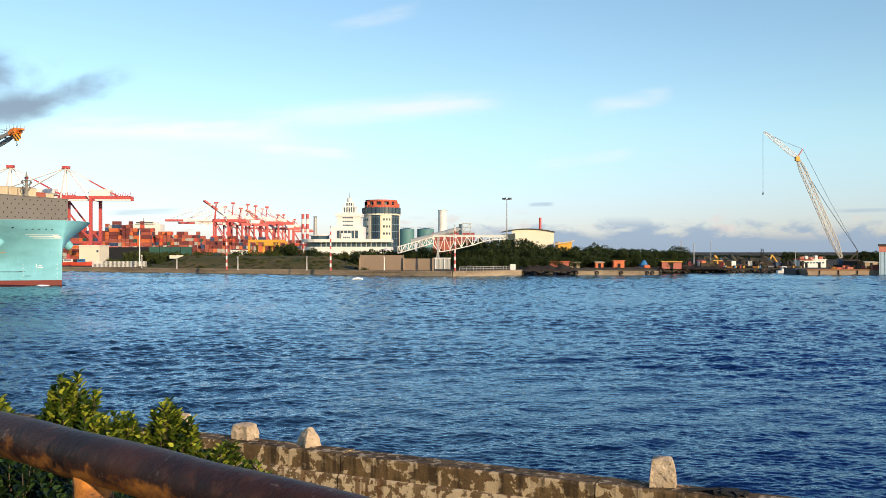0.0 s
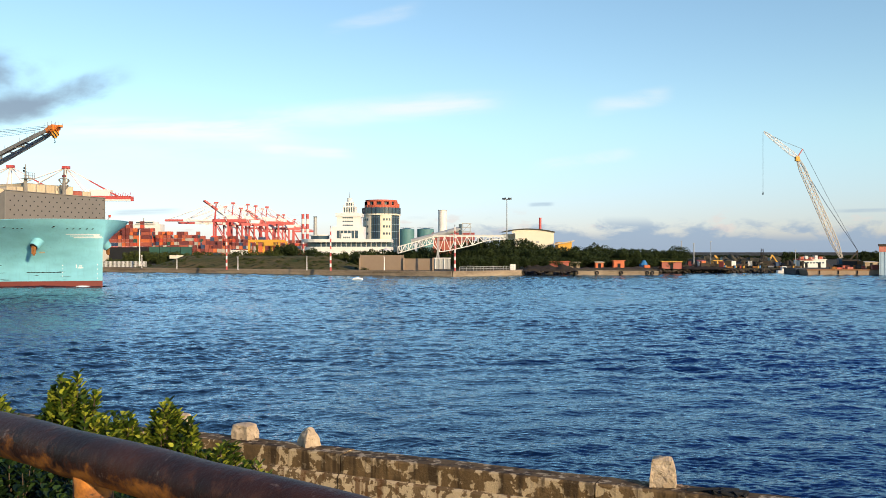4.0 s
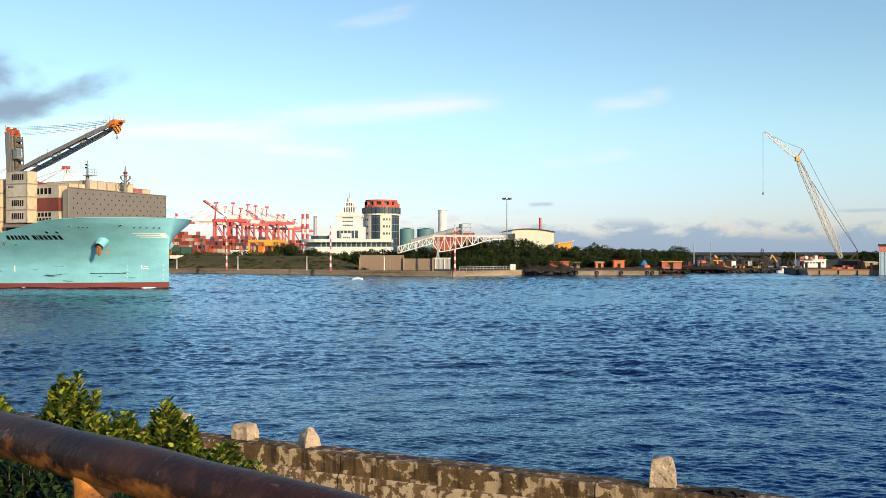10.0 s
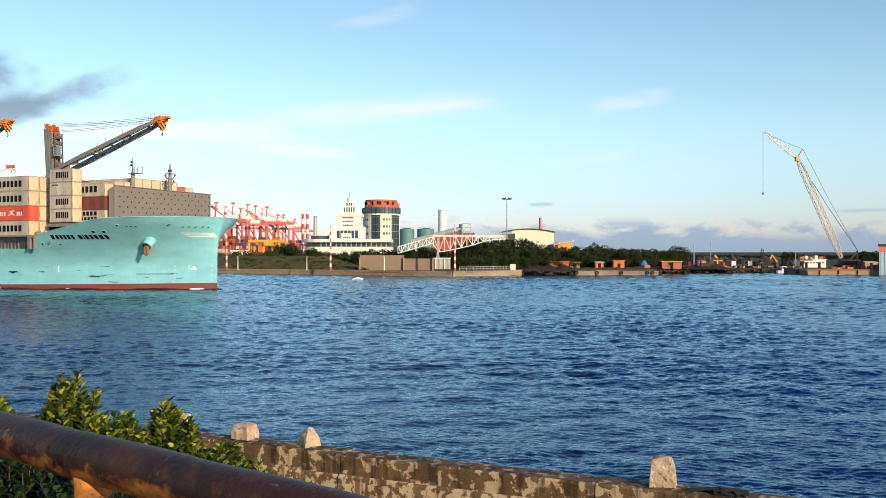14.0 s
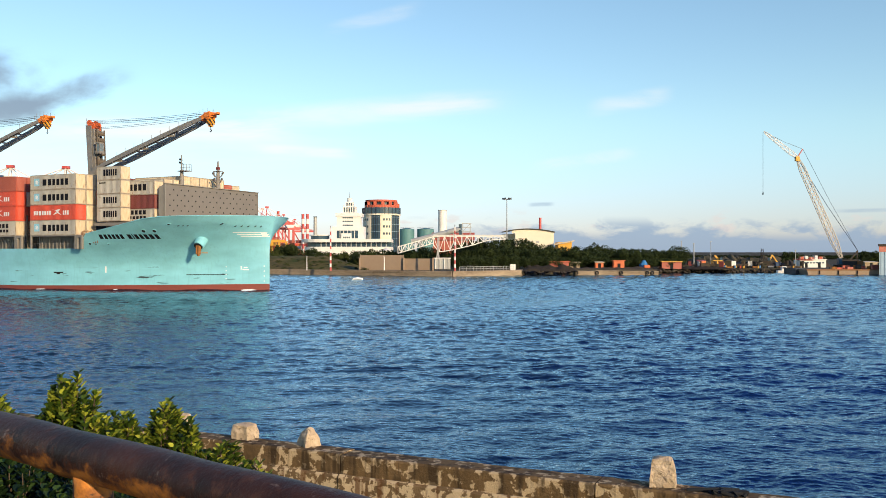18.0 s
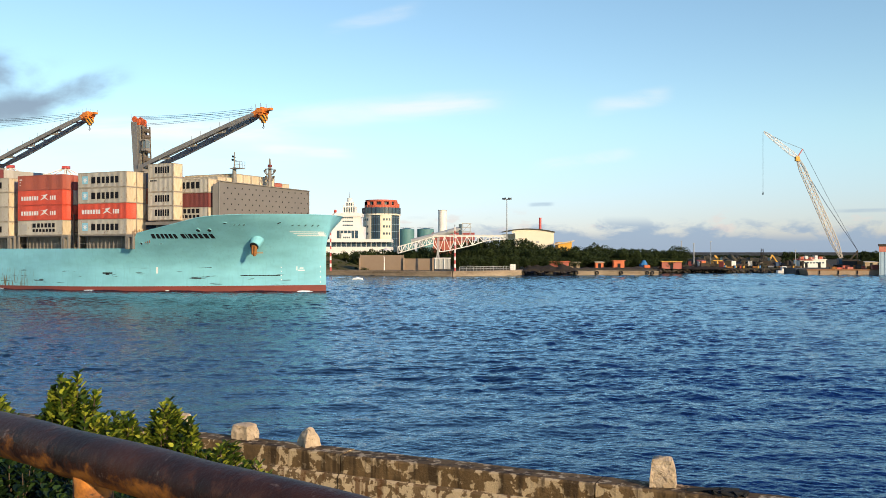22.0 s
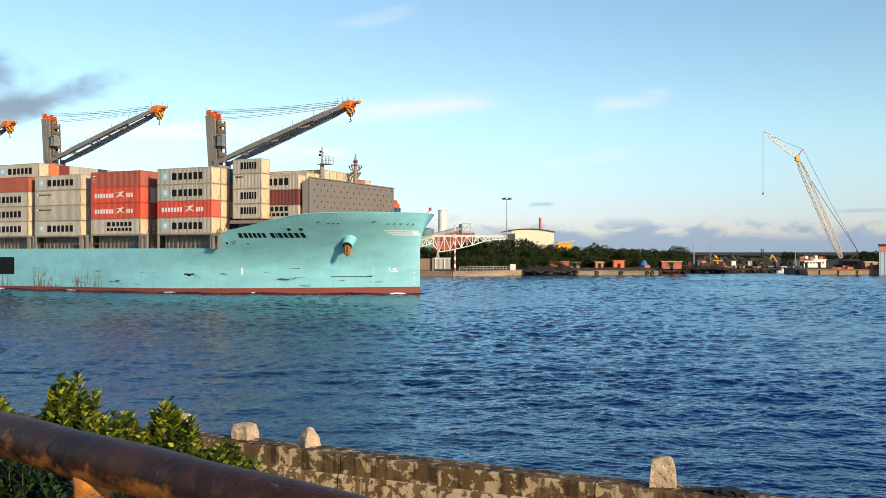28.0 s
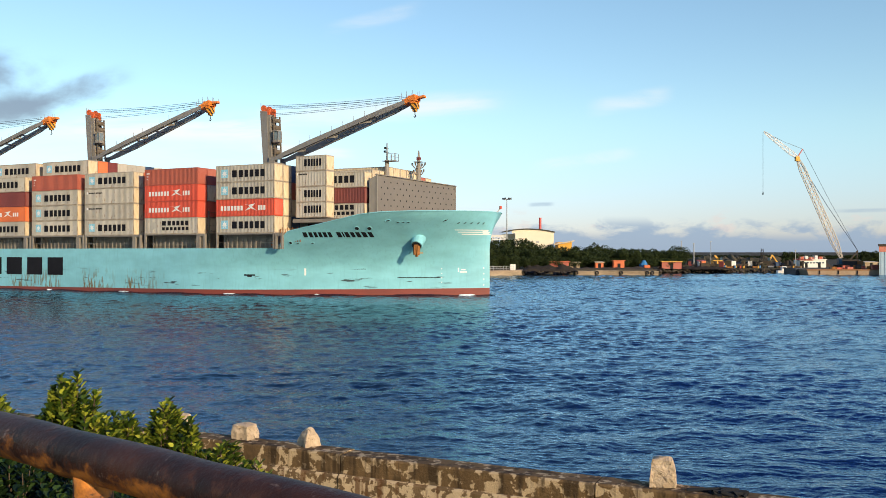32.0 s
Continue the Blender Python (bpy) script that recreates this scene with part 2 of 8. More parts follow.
WATER, SHEEN, SLOPE = (0.0015, 0.009, 0.026, 1), (0.65, 0.84, 1.0, 1), 0.18
HULL = (0.228, 0.548, 0.622)
M = {
    "water": water_material(),
    "hull": hull_material(),
    "boot": material("antifouling_red", (0.215, 0.042, 0.026), (0.085, 0.032, 0.024), 0.6, grain=2.0, patch=0.3, stretch=(0.4, 0.4, 1.5)),
    "deck": material("deck_paint", (0.16, 0.13, 0.11), rough=0.8, grain=2),
    "ship_grey": material("weathered_ship_grey", (0.235, 0.215, 0.185), (0.15, 0.13, 0.11), 0.55, grain=1.2, patch=0.3, stretch=(1, 1, 0.5)),
    "breakwater": material("breakwater_brown_grey", (0.170, 0.156, 0.138), (0.13, 0.118, 0.106), 0.65, grain=1.5, patch=0.2),
    "crane_grey": material("crane_grey", (0.21, 0.205, 0.195), (0.15, 0.14, 0.13), 0.6, grain=1.2, patch=0.3, spots=((0.16, 0.10, 0.06), 1.6, 0.64, 0.74)),
    "rust_grey": material("rusty_ship_grey", (0.15, 0.125, 0.095), (0.08, 0.06, 0.045), 0.8, grain=3.0, patch=0.6),
    "head_red": material("sheave_orange_red", (0.62, 0.115, 0.03), (0.48, 0.10, 0.03), 0.55),
    "cab_glass": material("cab_window_glass", (0.16, 0.20, 0.22), (0.10, 0.13, 0.15), 0.15),
    "dark": material("dark_gear_and_recess_shade", (0.02, 0.022, 0.024), rough=0.8),
    # frame grime, darkened further for the shadow lines between stacked containers
    "c_frame": material("container_frame_grime_and_gap_shade", (0.42, 0.375, 0.305), (0.27, 0.215, 0.15), 0.7, grain=2.0, patch=0.5, amount=1.0),
    "orange": material("signal_orange", (0.72, 0.21, 0.025), (0.55, 0.15, 0.03), 0.5),
    "white": material("white_paint", (0.78, 0.77, 0.74), (0.62, 0.60, 0.56), 0.5, grain=1.5),
    "rust": material("rust", (0.30, 0.13, 0.04), (0.10, 0.045, 0.02), 0.85, grain=6, patch=2, bump=0.01),
    "cable": material("steel_cable", (0.06, 0.07, 0.085), rough=0.5, metal=0.4),
    "ink": material("lettering_black", (0.008, 0.009, 0.013), (0.02, 0.02, 0.024), 0.85),
    "foam": material("sea_foam", (0.75, 0.80, 0.80), (0.5, 0.62, 0.65), 0.8, grain=5),
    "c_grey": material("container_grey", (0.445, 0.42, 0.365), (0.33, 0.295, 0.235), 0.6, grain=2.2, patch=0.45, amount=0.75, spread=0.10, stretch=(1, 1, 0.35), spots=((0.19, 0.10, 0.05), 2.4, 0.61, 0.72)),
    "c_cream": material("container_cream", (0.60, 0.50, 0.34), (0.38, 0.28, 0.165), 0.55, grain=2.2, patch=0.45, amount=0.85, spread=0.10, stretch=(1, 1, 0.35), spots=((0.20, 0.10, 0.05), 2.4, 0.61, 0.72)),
    "c_red": material("container_red", (0.62, 0.075, 0.035), (0.42, 0.06, 0.035), 0.5, grain=2.0, patch=0.4, amount=0.7, spread=0.08, stretch=(1, 1, 0.4), spots=((0.22, 0.05, 0.03), 2.4, 0.62, 0.74)),
    "c_brick": material("container_brick", (0.36, 0.085, 0.05), (0.27, 0.07, 0.045), 0.55, grain=1.6, patch=0.35, spread=0.06, stretch=(1, 1, 0.4)),
    "c_maroon": material("container_maroon", (0.17, 0.035, 0.03), (0.12, 0.03, 0.025), 0.55, grain=1.6, patch=0.35, spread=0.06, stretch=(1, 1, 0.4)),
    "c_navy": material("container_navy", (0.03, 0.06, 0.13), (0.03, 0.045, 0.08), 0.55, grain=1.6, spread=0.1),
    "c_orange": material("container_orange", (0.62, 0.15, 0.04), (0.45, 0.10, 0.04), 0.55, grain=1.6, spread=0.1),
    "c_green": material("container_green", (0.024, 0.085, 0.062), (0.02, 0.06, 0.048), 0.55, grain=1.6, spread=0.1),
    "sky_blue": material("emblem_blue", (0.25, 0.55, 0.68), (0.30, 0.52, 0.60), 0.5),
    "concrete": material("old_concrete", (0.36, 0.32, 0.26), (0.20, 0.175, 0.14), 0.85, grain=6, patch=0.7, bump=0.012, bump_scale=30, spots=((0.14, 0.12, 0.10), 2.5, 0.55, 0.75)),
    "earth": material("earth_and_scrub", (0.085, 0.072, 0.048), (0.045, 0.048, 0.026), 0.95, grain=0.5, patch=0.05, bump=0.15, bump_scale=1.0),
    "grass": material("rough_grass", (0.050, 0.066, 0.017), (0.15, 0.108, 0.046), 0.95, grain=1.1, patch=0.22, amount=1.0, stretch=(0.5, 1, 1), spots=((0.018, 0.026, 0.008), 0.6, 0.56, 0.66), bump=0.2, bump_scale=2.0),
}

# ---- mesh helpers ----


class Shape:
    """Collects simple solids into one mesh."""

    def __init__(self):
        self.v, self.f = [], []

    def add(self, verts, faces):
        n = len(self.v)
        self.v += [tuple(p) for p in verts]
        self.f += [tuple(i + n for i in f) for f in faces]
        return self

    def box(self, x0, y0, z0, x1, y1, z1, m=None):
        vs = [Vector(p) for p in ((x0, y0, z0), (x1, y0, z0), (x1, y1, z0), (x0, y1, z0), (x0, y0, z1), (x1, y0, z1), (x1, y1, z1), (x0, y1, z1))]
        if m is not None:
            vs = [m @ p for p in vs]
        return self.add(vs, ((0, 3, 2, 1), (4, 5, 6, 7), (0, 1, 5, 4), (1, 2, 6, 5), (2, 3, 7, 6), (3, 0, 4, 7)))

    def beam(self, a, b, w, h=None, up=(0, 0, 1)):
        """A square bar from a to b."""
        a, b, h = Vector(a), Vector(b), h or w
        d = (b - a).normalized()
        s = d.cross(Vector(up))
        s = s.normalized() if s.length > 1e-4 else Vector((1, 0, 0))
        t = s.cross(d)
        vs = [e + s * (i * w / 2) + t * (j * h / 2) for e in (a, b) for i, j in ((-1, -1), (1, -1), (1, 1), (-1, 1))]
        return self.add(vs, ((0, 1, 2, 3), (7, 6, 5, 4), (0, 4, 5, 1), (1, 5, 6, 2), (2, 6, 7, 3), (3, 7, 4, 0)))

    def tube(self, pts, radii, n=8, caps=True):
        """A round bar through points."""
        pts = [Vector(p) for p in pts]
        if isinstance(radii, (int, float)):
            radii = [radii] * len(pts)
        base, fs, vs = 0, [], []
        for i, p in enumerate(pts):
            d = (pts[min(i + 1, len(pts) - 1)] - pts[max(i - 1, 0)]).normalized()
            s = d.cross(Vector((0, 0, 1)))
            s = s.normalized() if s.length > 1e-3 else Vector((1, 0, 0))
            t = s.cross(d)
            vs += [p + (s * math.cos(k * math.tau / n) + t * math.sin(k * math.tau / n)) * radii[i] for k in range(n)]
            if i:
                b = (i - 1) * n
                fs += [(b + k, b + (k + 1) % n, b + n + (k + 1) % n, b + n + k) for k in range(n)]
        if caps:
            fs += [tuple(range(n - 1, -1, -1)), tuple(range(len(vs) - n, len(vs)))]
        return self.add(vs, fs)

    def prism(self, outline, z0, z1):
        """An upright prism over an outline of (x, y)."""
        n = len(outline)
        return self.add([(x, y, z0) for x, y in outline] + [(x, y, z1) for x, y in outline],
                        [tuple(range(n - 1, -1, -1)), tuple(range(n, 2 * n))] + [(k, (k + 1) % n, n + (k + 1) % n, n + k) for k in range(n)])

    def mesh(self, name, smooth=False):
        me = bpy.data.meshes.new(name)
        me.from_pydata(self.v, [], self.f)
        me.validate()
        if smooth:
            me.polygons.foreach_set("use_smooth", [True] * len(me.polygons))
        me.update()
        return me


def part(name, shape, mat, parent=None, label="", smooth=False, at=None):
    """One mesh object under a thing or part, or a thing of its own."""
    me = shape.mesh(name, smooth) if isinstance(shape, Shape) else shape
    if mat is not None and not me.materials:
        me.materials.append(mat)
    ob = new(name, me)
    if parent is not None:
        ob.parent = parent
    if at is not None:
        ob.matrix_basis = at
    return tagged(ob, label)


def thing(name, at, label, category, group="", kind=""):
    e = new(name)
    e.matrix_basis = at
    e.empty_display_size = 0.2
    return tagged(e, label, category, group, kind)


def smoothed(me, angle=40):
    """Rounded shading but for edges sharper than the angle."""
    me.polygons.foreach_set("use_smooth", [True] * len(me.polygons))
    bm = bmesh.new()
    bm.from_mesh(me)
    for e in bm.edges:
        if len(e.link_faces) == 2 and e.calc_face_angle(0) > radians(angle):
            e.smooth = False
    bm.to_mesh(me)
    bm.free()
    return me


# ---- water ----


def spread_axis(lo, hi, step, far, grow=1.12):
    xs = list(np.arange(lo, hi, step))
    s, x = step, xs[-1]
    while x < far:
        s *= grow
        x += s
        xs.append(x)
    s, x = step, lo
    left = []
    while x > -far:
        s *= grow
        x -= s
        left.append(x)
    return np.array(left[::-1] + xs)


def build_water():
    # a fan of columns, so that near and far water are equally fine
    ss = spread_axis(-0.47, 0.47, 0.00135, 60, 1.3)
    near = [23.0]
    while near[-1] < 4600:
        near.append(near[-1] * (1.0027 if near[-1] < 240 else 1.005 if near[-1] < 335 else 1.06))
    ys = np.array([-40.0] + near)
    gs, gy = np.meshgrid(ss, ys)
    gx = gs * (gy + 60)
    row = np.maximum(np.interp(ys, [23, 240, 335], [0.062, 0.65, 1.6]), 0.05)[:, None]
    r = np.random.RandomState(7)
    z, power = np.zeros_like(gx), np.zeros_like(row)
    for i in range(130):
        lam = 0.22 * 27.0 ** r.rand()
        a = math.radians(-82 + r.randn() * 46)
        k = math.tau / lam
        # trains finer than the mesh die out with the distance, long ones are weak close by
        w = np.clip(lam / (2.3 * row) - 1, 0, 1) * np.clip(1.9 - lam / (3.8 * row), 0.2, 1)
        ph = k * (gx * math.cos(a) + gy * math.sin(a)) + r.rand() * math.tau
        z += w * lam * (np.sin(ph) - 0.12 * np.cos(2 * ph))
        power += w * w
    z *= SLOPE * np.interp(ys, [30, 50, 80, 150, 260], [1.15, 1.0, 0.80, 0.72, 0.64])[:, None] / math.tau / np.sqrt(np.maximum(power, 1.0) / 2)
    # gusts: patches of rougher and calmer water
    gust = sum(np.sin(gx * math.cos(q) / L + gy * math.sin(q) / L + q * 7) for q, L in ((0.4, 9.0), (1.3, 5.0), (2.2, 13.0), (2.9, 7.0)))
    z *= (1 + 0.14 * gust) * np.clip((0.49 - np.abs(gs)) / 0.02, 0, 1) * np.clip((345 - gy) / 20, 0, 1)
    ny, nx = gx.shape
    me = bpy.data.meshes.new("water")
    co = np.stack([gx, gy, z], -1).reshape(-1, 3)
    idx = np.arange(ny * nx).reshape(ny, nx)
    q = np.stack([idx[:-1, :-1], idx[:-1, 1:], idx[1:, 1:], idx[1:, :-1]], -1).reshape(-1, 4)
    me.vertices.add(len(co))
    me.vertices.foreach_set("co", co.ravel())
    me.loops.add(q.size)
    me.loops.foreach_set("vertex_index", q.ravel())
    me.polygons.add(len(q))
    me.polygons.foreach_set("loop_start", np.arange(0, q.size, 4))
    me.polygons.foreach_set("use_smooth", np.ones(len(q), bool))
    me.update(calc_edges=True)
    me.materials.append(M["water"])
    return tagged(new("water", me), "deep blue choppy harbour water with small wind waves", "water", kind="structure")


water = build_water()

# ---- the container ship: x forward from the stem, y to port from the centre line, z up from the water ----
BEAM = 18.2


def ship_pose(t):
    d = t - 32.0
    s = 3.3184 * d + 0.00635 * d * d
    turn, course = radians(25.70 - 0.351 * d / 32), radians(25.01)
    x, y = s * math.cos(course), 135.0 - s * math.sin(course)
    return pose(x + BEAM * math.sin(turn), y + BEAM * math.cos(turn), 0, 0, 0, -math.degrees(turn))


SHIP_TIMES = [0, 4, 8, 12, 16, 20, 24, 28, 32]
CARRIED = []                      # things that ride on the ship, with their place on it
STERN = -196.0


def aboard(ob, local):
    CARRIED.append((ob, local))
    ob.matrix_basis = ship_pose(0) @ local
    return ob


def top_line(u):
    return float(np.interp(u, [-200, -32.6, -31.6, -30.6, -29.9, -29.4, -28.9, -22.9, -18.9, -15.4, -12.1, -7.8, 3],
                           [8.0, 8.0, 8.2, 8.9, 9.8, 10.5, 10.75, 11.88, 12.67, 13.38, 13.74, 13.9, 14.1]))


def boot_line(u):
    return float(np.interp(u, [-200, -96, -42, 0], [0.4, 0.65, 0.9, 1.3]))


def stem_line(h):
    return float(np.interp(h, [-4, 8.3, 10.5, 12.5, 14.2], [0, 0, 0.35, 0.9, 1.5]))


def half_breadth(u, h):
    k = min(max((h - 4.5) / 9.0, 0), 1) ** 1.5
    start, tip = -52 + 24 * k, stem_line(h)
    if u <= start:
        b = BEAM
    else:
        x = min((u - start) / (tip - start), 1)
        b = BEAM * (1 - x ** (1.75 + 1.1 * k)) ** (0.98 - 0.38 * k)
    if u < -165:
        b *= 1 - 0.12 * ((-165 - u) / 31) ** 2
    return b


STATIONS = [STERN, -180, -165] + [-150 + 7 * i for i in range(13)] + [-58 + 2.0 * i for i in range(10)] + [-38 + 0.75 * i for i in range(44)]


def hull_side(lo, hi, rows, inset=0.0):
    """Both sides of the hull between two height lines."""
    sh = Shape()
    us = STATIONS + [-5.2 + 5.2 * (1 - (1 - i / 16) ** 2) for i in range(17)]
    for side in (-1, 1):
        grid = []
        for u in us:
            col = []
            for j in range(rows + 1):
                h0, h1 = lo(u), hi(u)
                h = h0 + (h1 - h0) * j / rows
                uu = u if u < -5.2 else -5.2 + (u + 5.2) / 5.2 * (5.2 + stem_line(h))
                col.append((uu, side * max(half_breadth(uu, h) - inset, 0.0), h))
            grid.append(col)
        n = len(sh.v)
        w = rows + 1
        fs = []
        for i in range(len(us) - 1):
            for j in range(rows):
                q = (n + i * w + j, n + (i + 1) * w + j, n + (i + 1) * w + j + 1, n + i * w + j + 1)
                fs.append(q if side < 0 else q[::-1])
        sh.v += [p for c in grid for p in c]
        sh.f += fs
    return sh


def hull_point(u, h, out=0.0):
    """A point on the starboard side and the outward direction there."""
    b = half_breadth(u, h)
    du = (half_breadth(u + 0.1, h) - half_breadth(u - 0.1, h)) / 0.2
    dh = (half_breadth(u, h + 0.1) - half_breadth(u, h - 0.1)) / 0.2
    n = Vector((-du, -1.0, -dh)).normalized()
    return Vector((u, -b, h)) + n * out, n


def on_hull(name, outline, mat, parent, label="", out=0.03, step=0.6):
    """A painted shape on the starboard side, from outlines in (u, h), bent to the plating."""
    sh = Shape()
    for u0, h0, u1, h1 in outline:
        n = max(1, int(abs(u1 - u0) / step))
        r = max(1, int(abs(h1 - h0) / 0.8))
        vs, fs = [], []
        for i in range(n + 1):
            for j in range(r + 1):
                vs.append(hull_point(u0 + (u1 - u0) * i / n, h0 + (h1 - h0) * j / r, out)[0])
        for i in range(n):
            for j in range(r):
                a = i * (r + 1) + j
                fs.append((a, a + r + 1, a + r + 2, a + 1))
        sh.add(vs, fs)
    return part(name, sh, mat, parent, label)


def build_ship():
    ship = thing("container_ship", ship_pose(0), "pale turquoise container ship under way with deck cranes", "ship")
    hull = part("hull", smoothed(hull_side(boot_line, top_line, 14).mesh("hull"), 35), M["hull"], ship, "pale turquoise weathered steel hull")
    part("boot_topping", smoothed(hull_side(lambda u: -3.0, boot_line, 4).mesh("boot"), 35), M["boot"], ship, "rust-red underwater paint")
    part("bulwark_lining", smoothed(hull_side(lambda u: min(top_line(u), 12.4 if u > -28.9 else 7.9) - 0.05, top_line, 2, 0.18).mesh("lining"), 35), M["ship_grey"], ship)
    # decks and transom
    d = Shape()
    us = [STERN, -165, -120, -80, -60, -50, -44, -38, -33, -31]
    for a, b in zip(us[:-1], us[1:]):
        ya, yb = half_breadth(a, 7.9) - 0.1, half_breadth(b, 7.9) - 0.1
        d.add([(a, -ya, 7.9), (b, -yb, 7.9), (b, yb, 7.9), (a, ya, 7.9)], [(0, 1, 2, 3)])
    part("main_deck", d, M["deck"], ship)
    d = Shape()
    us = [-31 + i * 1.6 for i in range(20)] + [0.6]
    for a, b in zip(us[:-1], us[1:]):
        za, zb = min(12.4, top_line(a) - 0.3), min(12.4, top_line(b) - 0.3)
        ya, yb = half_breadth(a, za) - 0.1, half_breadth(b, zb) - 0.1
        d.add([(a, -ya, za), (b, -yb, zb), (b, yb, zb), (a, ya, za)], [(0, 1, 2, 3)])
    part("forecastle_deck", d, M["deck"], ship)
    b = half_breadth(STERN, 4)
    part("transom", Shape().box(STERN - 0.3, -b, -3, STERN, b, 8), M["hull"], ship)
    part("front_bulkhead", Shape().box(-31.2, -17.6, 7.9, -31.0, 17.6, 10.3), M["ship_grey"], ship)
    # rubbed rail along the top of the forecastle
    pts = [Vector((u, -half_breadth(u, top_line(u)), top_line(u))) for u in np.arange(-28.8, 1.3, 0.6)]
    part("rail_capping", Shape().tube(pts + [Vector((p.x, -p.y, p.z)) for p in pts[::-1]], 0.09, 6), M["hull"], ship)
    # breakwater; its lightening holes are flat discs, the shade inside painted dark
    a, c = Vector((-15.3, -11.6, 12.4)), Vector((-11.9, 11.7, 12.4))
    ax = (c - a).normalized()
    fw = Vector((ax.y, -ax.x, 0))
    bw = Shape()
    o = [a, c, c - fw * 0.16, a - fw * 0.16]
    lift = [7.75, 7.2, 7.2, 7.75]
    bw.add(o + [p + Vector((0, 0, q)) for p, q in zip(o, lift)], ((0, 3, 2, 1), (4, 5, 6, 7), (0, 1, 5, 4), (1, 2, 6, 5), (2, 3, 7, 6), (3, 0, 4, 7)))
    wall = part("breakwater", bw, M["breakwater"], ship, "brown-grey steel breakwater, its rows of holes painted as dark discs")
    top = Shape()
    top.beam(a + Vector((0, 0, 7.80)) - ax * 0.15, c + Vector((0, 0, 7.25)) + ax * 0.25, 0.5, 0.14)
    top.beam(a + Vector((0, 0, 0)) + fw * 0.05, a + fw * 0.05 + Vector((0, 0, 7.7)), 0.2)
    top.beam(c + fw * 0.05, c + fw * 0.05 + Vector((0, 0, 7.2)), 0.2)
    part("breakwater_edge", top, M["ship_grey"], wall)
    wing = Shape()
    back = a - fw * 1.3 - ax * 0.35
    vs = [a - ax * 0.02, a + ax * 0.10, back + ax * 0.12, back]
    wing.add(vs + [p + Vector((0, 0, q)) for p, q in zip(vs, (7.7, 7.7, 7.0, 7.0))], ((0, 3, 2, 1), (4, 5, 6, 7), (0, 1, 5, 4), (1, 2, 6, 5), (2, 3, 7, 6), (3, 0, 4, 7)))
    part("breakwater_wing", wing, M["ship_grey"], wall)
    disc = Shape()
    disc.add([fw * 0.012 + (ax * math.cos(k * math.tau / 8) + Vector((0, 0, math.sin(k * math.tau / 8)))) * 0.155 for k in range(8)], [tuple(range(8))])
    dm = disc.mesh("hole")
    n = 13
    for i in range(n):
        for j in range(6):
            p = a + ax * (1.2 + (i + 0.5 * (j % 2)) * (c - a).length / (n + 0.4)) + Vector((0, 0, 1.75 + j * 0.98))
            part("hole", dm, M["dark"], wall, at=Matrix.Translation(p))
    for s in np.linspace(0.08, 0.92, 8):
        p = a + (c - a) * float(s) - fw * 0.16
        part("brace", Shape().beam(p - fw * 2.4, p + Vector((0, 0, 5.5)), 0.18), M["ship_grey"], wall)
    # masts behind the breakwater
    u, v, h = -16.9, -5.3, 26.1
    mast = part("mast", Shape().tube([(u, v, 12.4), (u, v, 19.5), (u, v, 23.2)], [0.62, 0.5, 0.34], 10), M["ship_grey"], ship, "pale grey signal mast with a railed platform")
    part("topmast", Shape().tube([(u, v, 23.2), (u, v, h)], [0.16, 0.09], 8), M["ship_grey"], mast)
    s = Shape()
    s.box(u - 0.5, v - 0.8, 22.9, u + 1.9, v + 0.8, 23.02)
    for dx in (0.5, 1.2, 1.85):
        for dy in (-0.75, 0.75):
            s.beam((u + dx, v + dy, 23.0), (u + dx, v + dy, 24.2), 0.07)
    for q in (23.6, 24.2):
        s.beam((u + 0.4, v - 0.75, q), (u + 1.88, v - 0.75, q), 0.06)
        s.beam((u + 1.85, v - 0.75, q), (u + 1.85, v + 0.75, q), 0.06)
    part("mast_platform", s, M["ship_grey"], mast)
    s = Shape()
    for q, w in ((24.5, 0.45), (25.1, 0.35)):
        s.beam((u - w, v, q), (u + w, v, q), 0.08)
        s.box(u - w - 0.14, v - 0.14, q, u - w + 0.14, v + 0.14, q + 0.35)
    part("signal_lamp", s, M["dark"], mast)
    u, v, h = -15.2, 3.3, 25.6
    mast = part("mast", Shape().tube([(u, v, 12.4), (u, v, 19.5), (u, v, 23.2), (u, v, h)], [0.55, 0.46, 0.34, 0.12], 10), M["ship_grey"], ship, "grey foremast with curved lamp arms")
    for q, w in ((21.6, 1.0), (22.8, 1.3)):
        for dx, dy in ((-w, 0), (w, 0), (0, -w), (0, w)):
            part("lamp_arm", Shape().tube([(u, v, q - 0.5), (u + dx * 0.6, v + dy * 0.6, q - 0.3), (u + dx, v + dy, q + 0.25)], 0.10, 6), M["ship_grey"], mast)
    part("mast_platform", Shape().box(u - 0.7, v - 0.7, 23.5, u + 0.7, v + 0.7, 23.6), M["ship_grey"], mast)
    for q, w in ((21.6, 1.0), (22.8, 1.3)):
        for dx, dy in ((-w, 0), (w, 0), (0, -w), (0, w)):
            part("lamp", Shape().tube([(u + dx, v + dy, q + 0.2), (u + dx, v + dy, q + 0.6)], 0.16, 8), M["rust_grey"], mast)
    part("masthead_lamp", Shape().box(u - 0.3, v - 0.3, 23.9, u + 0.3, v + 0.3, 24.4), M["c_maroon"], mast)
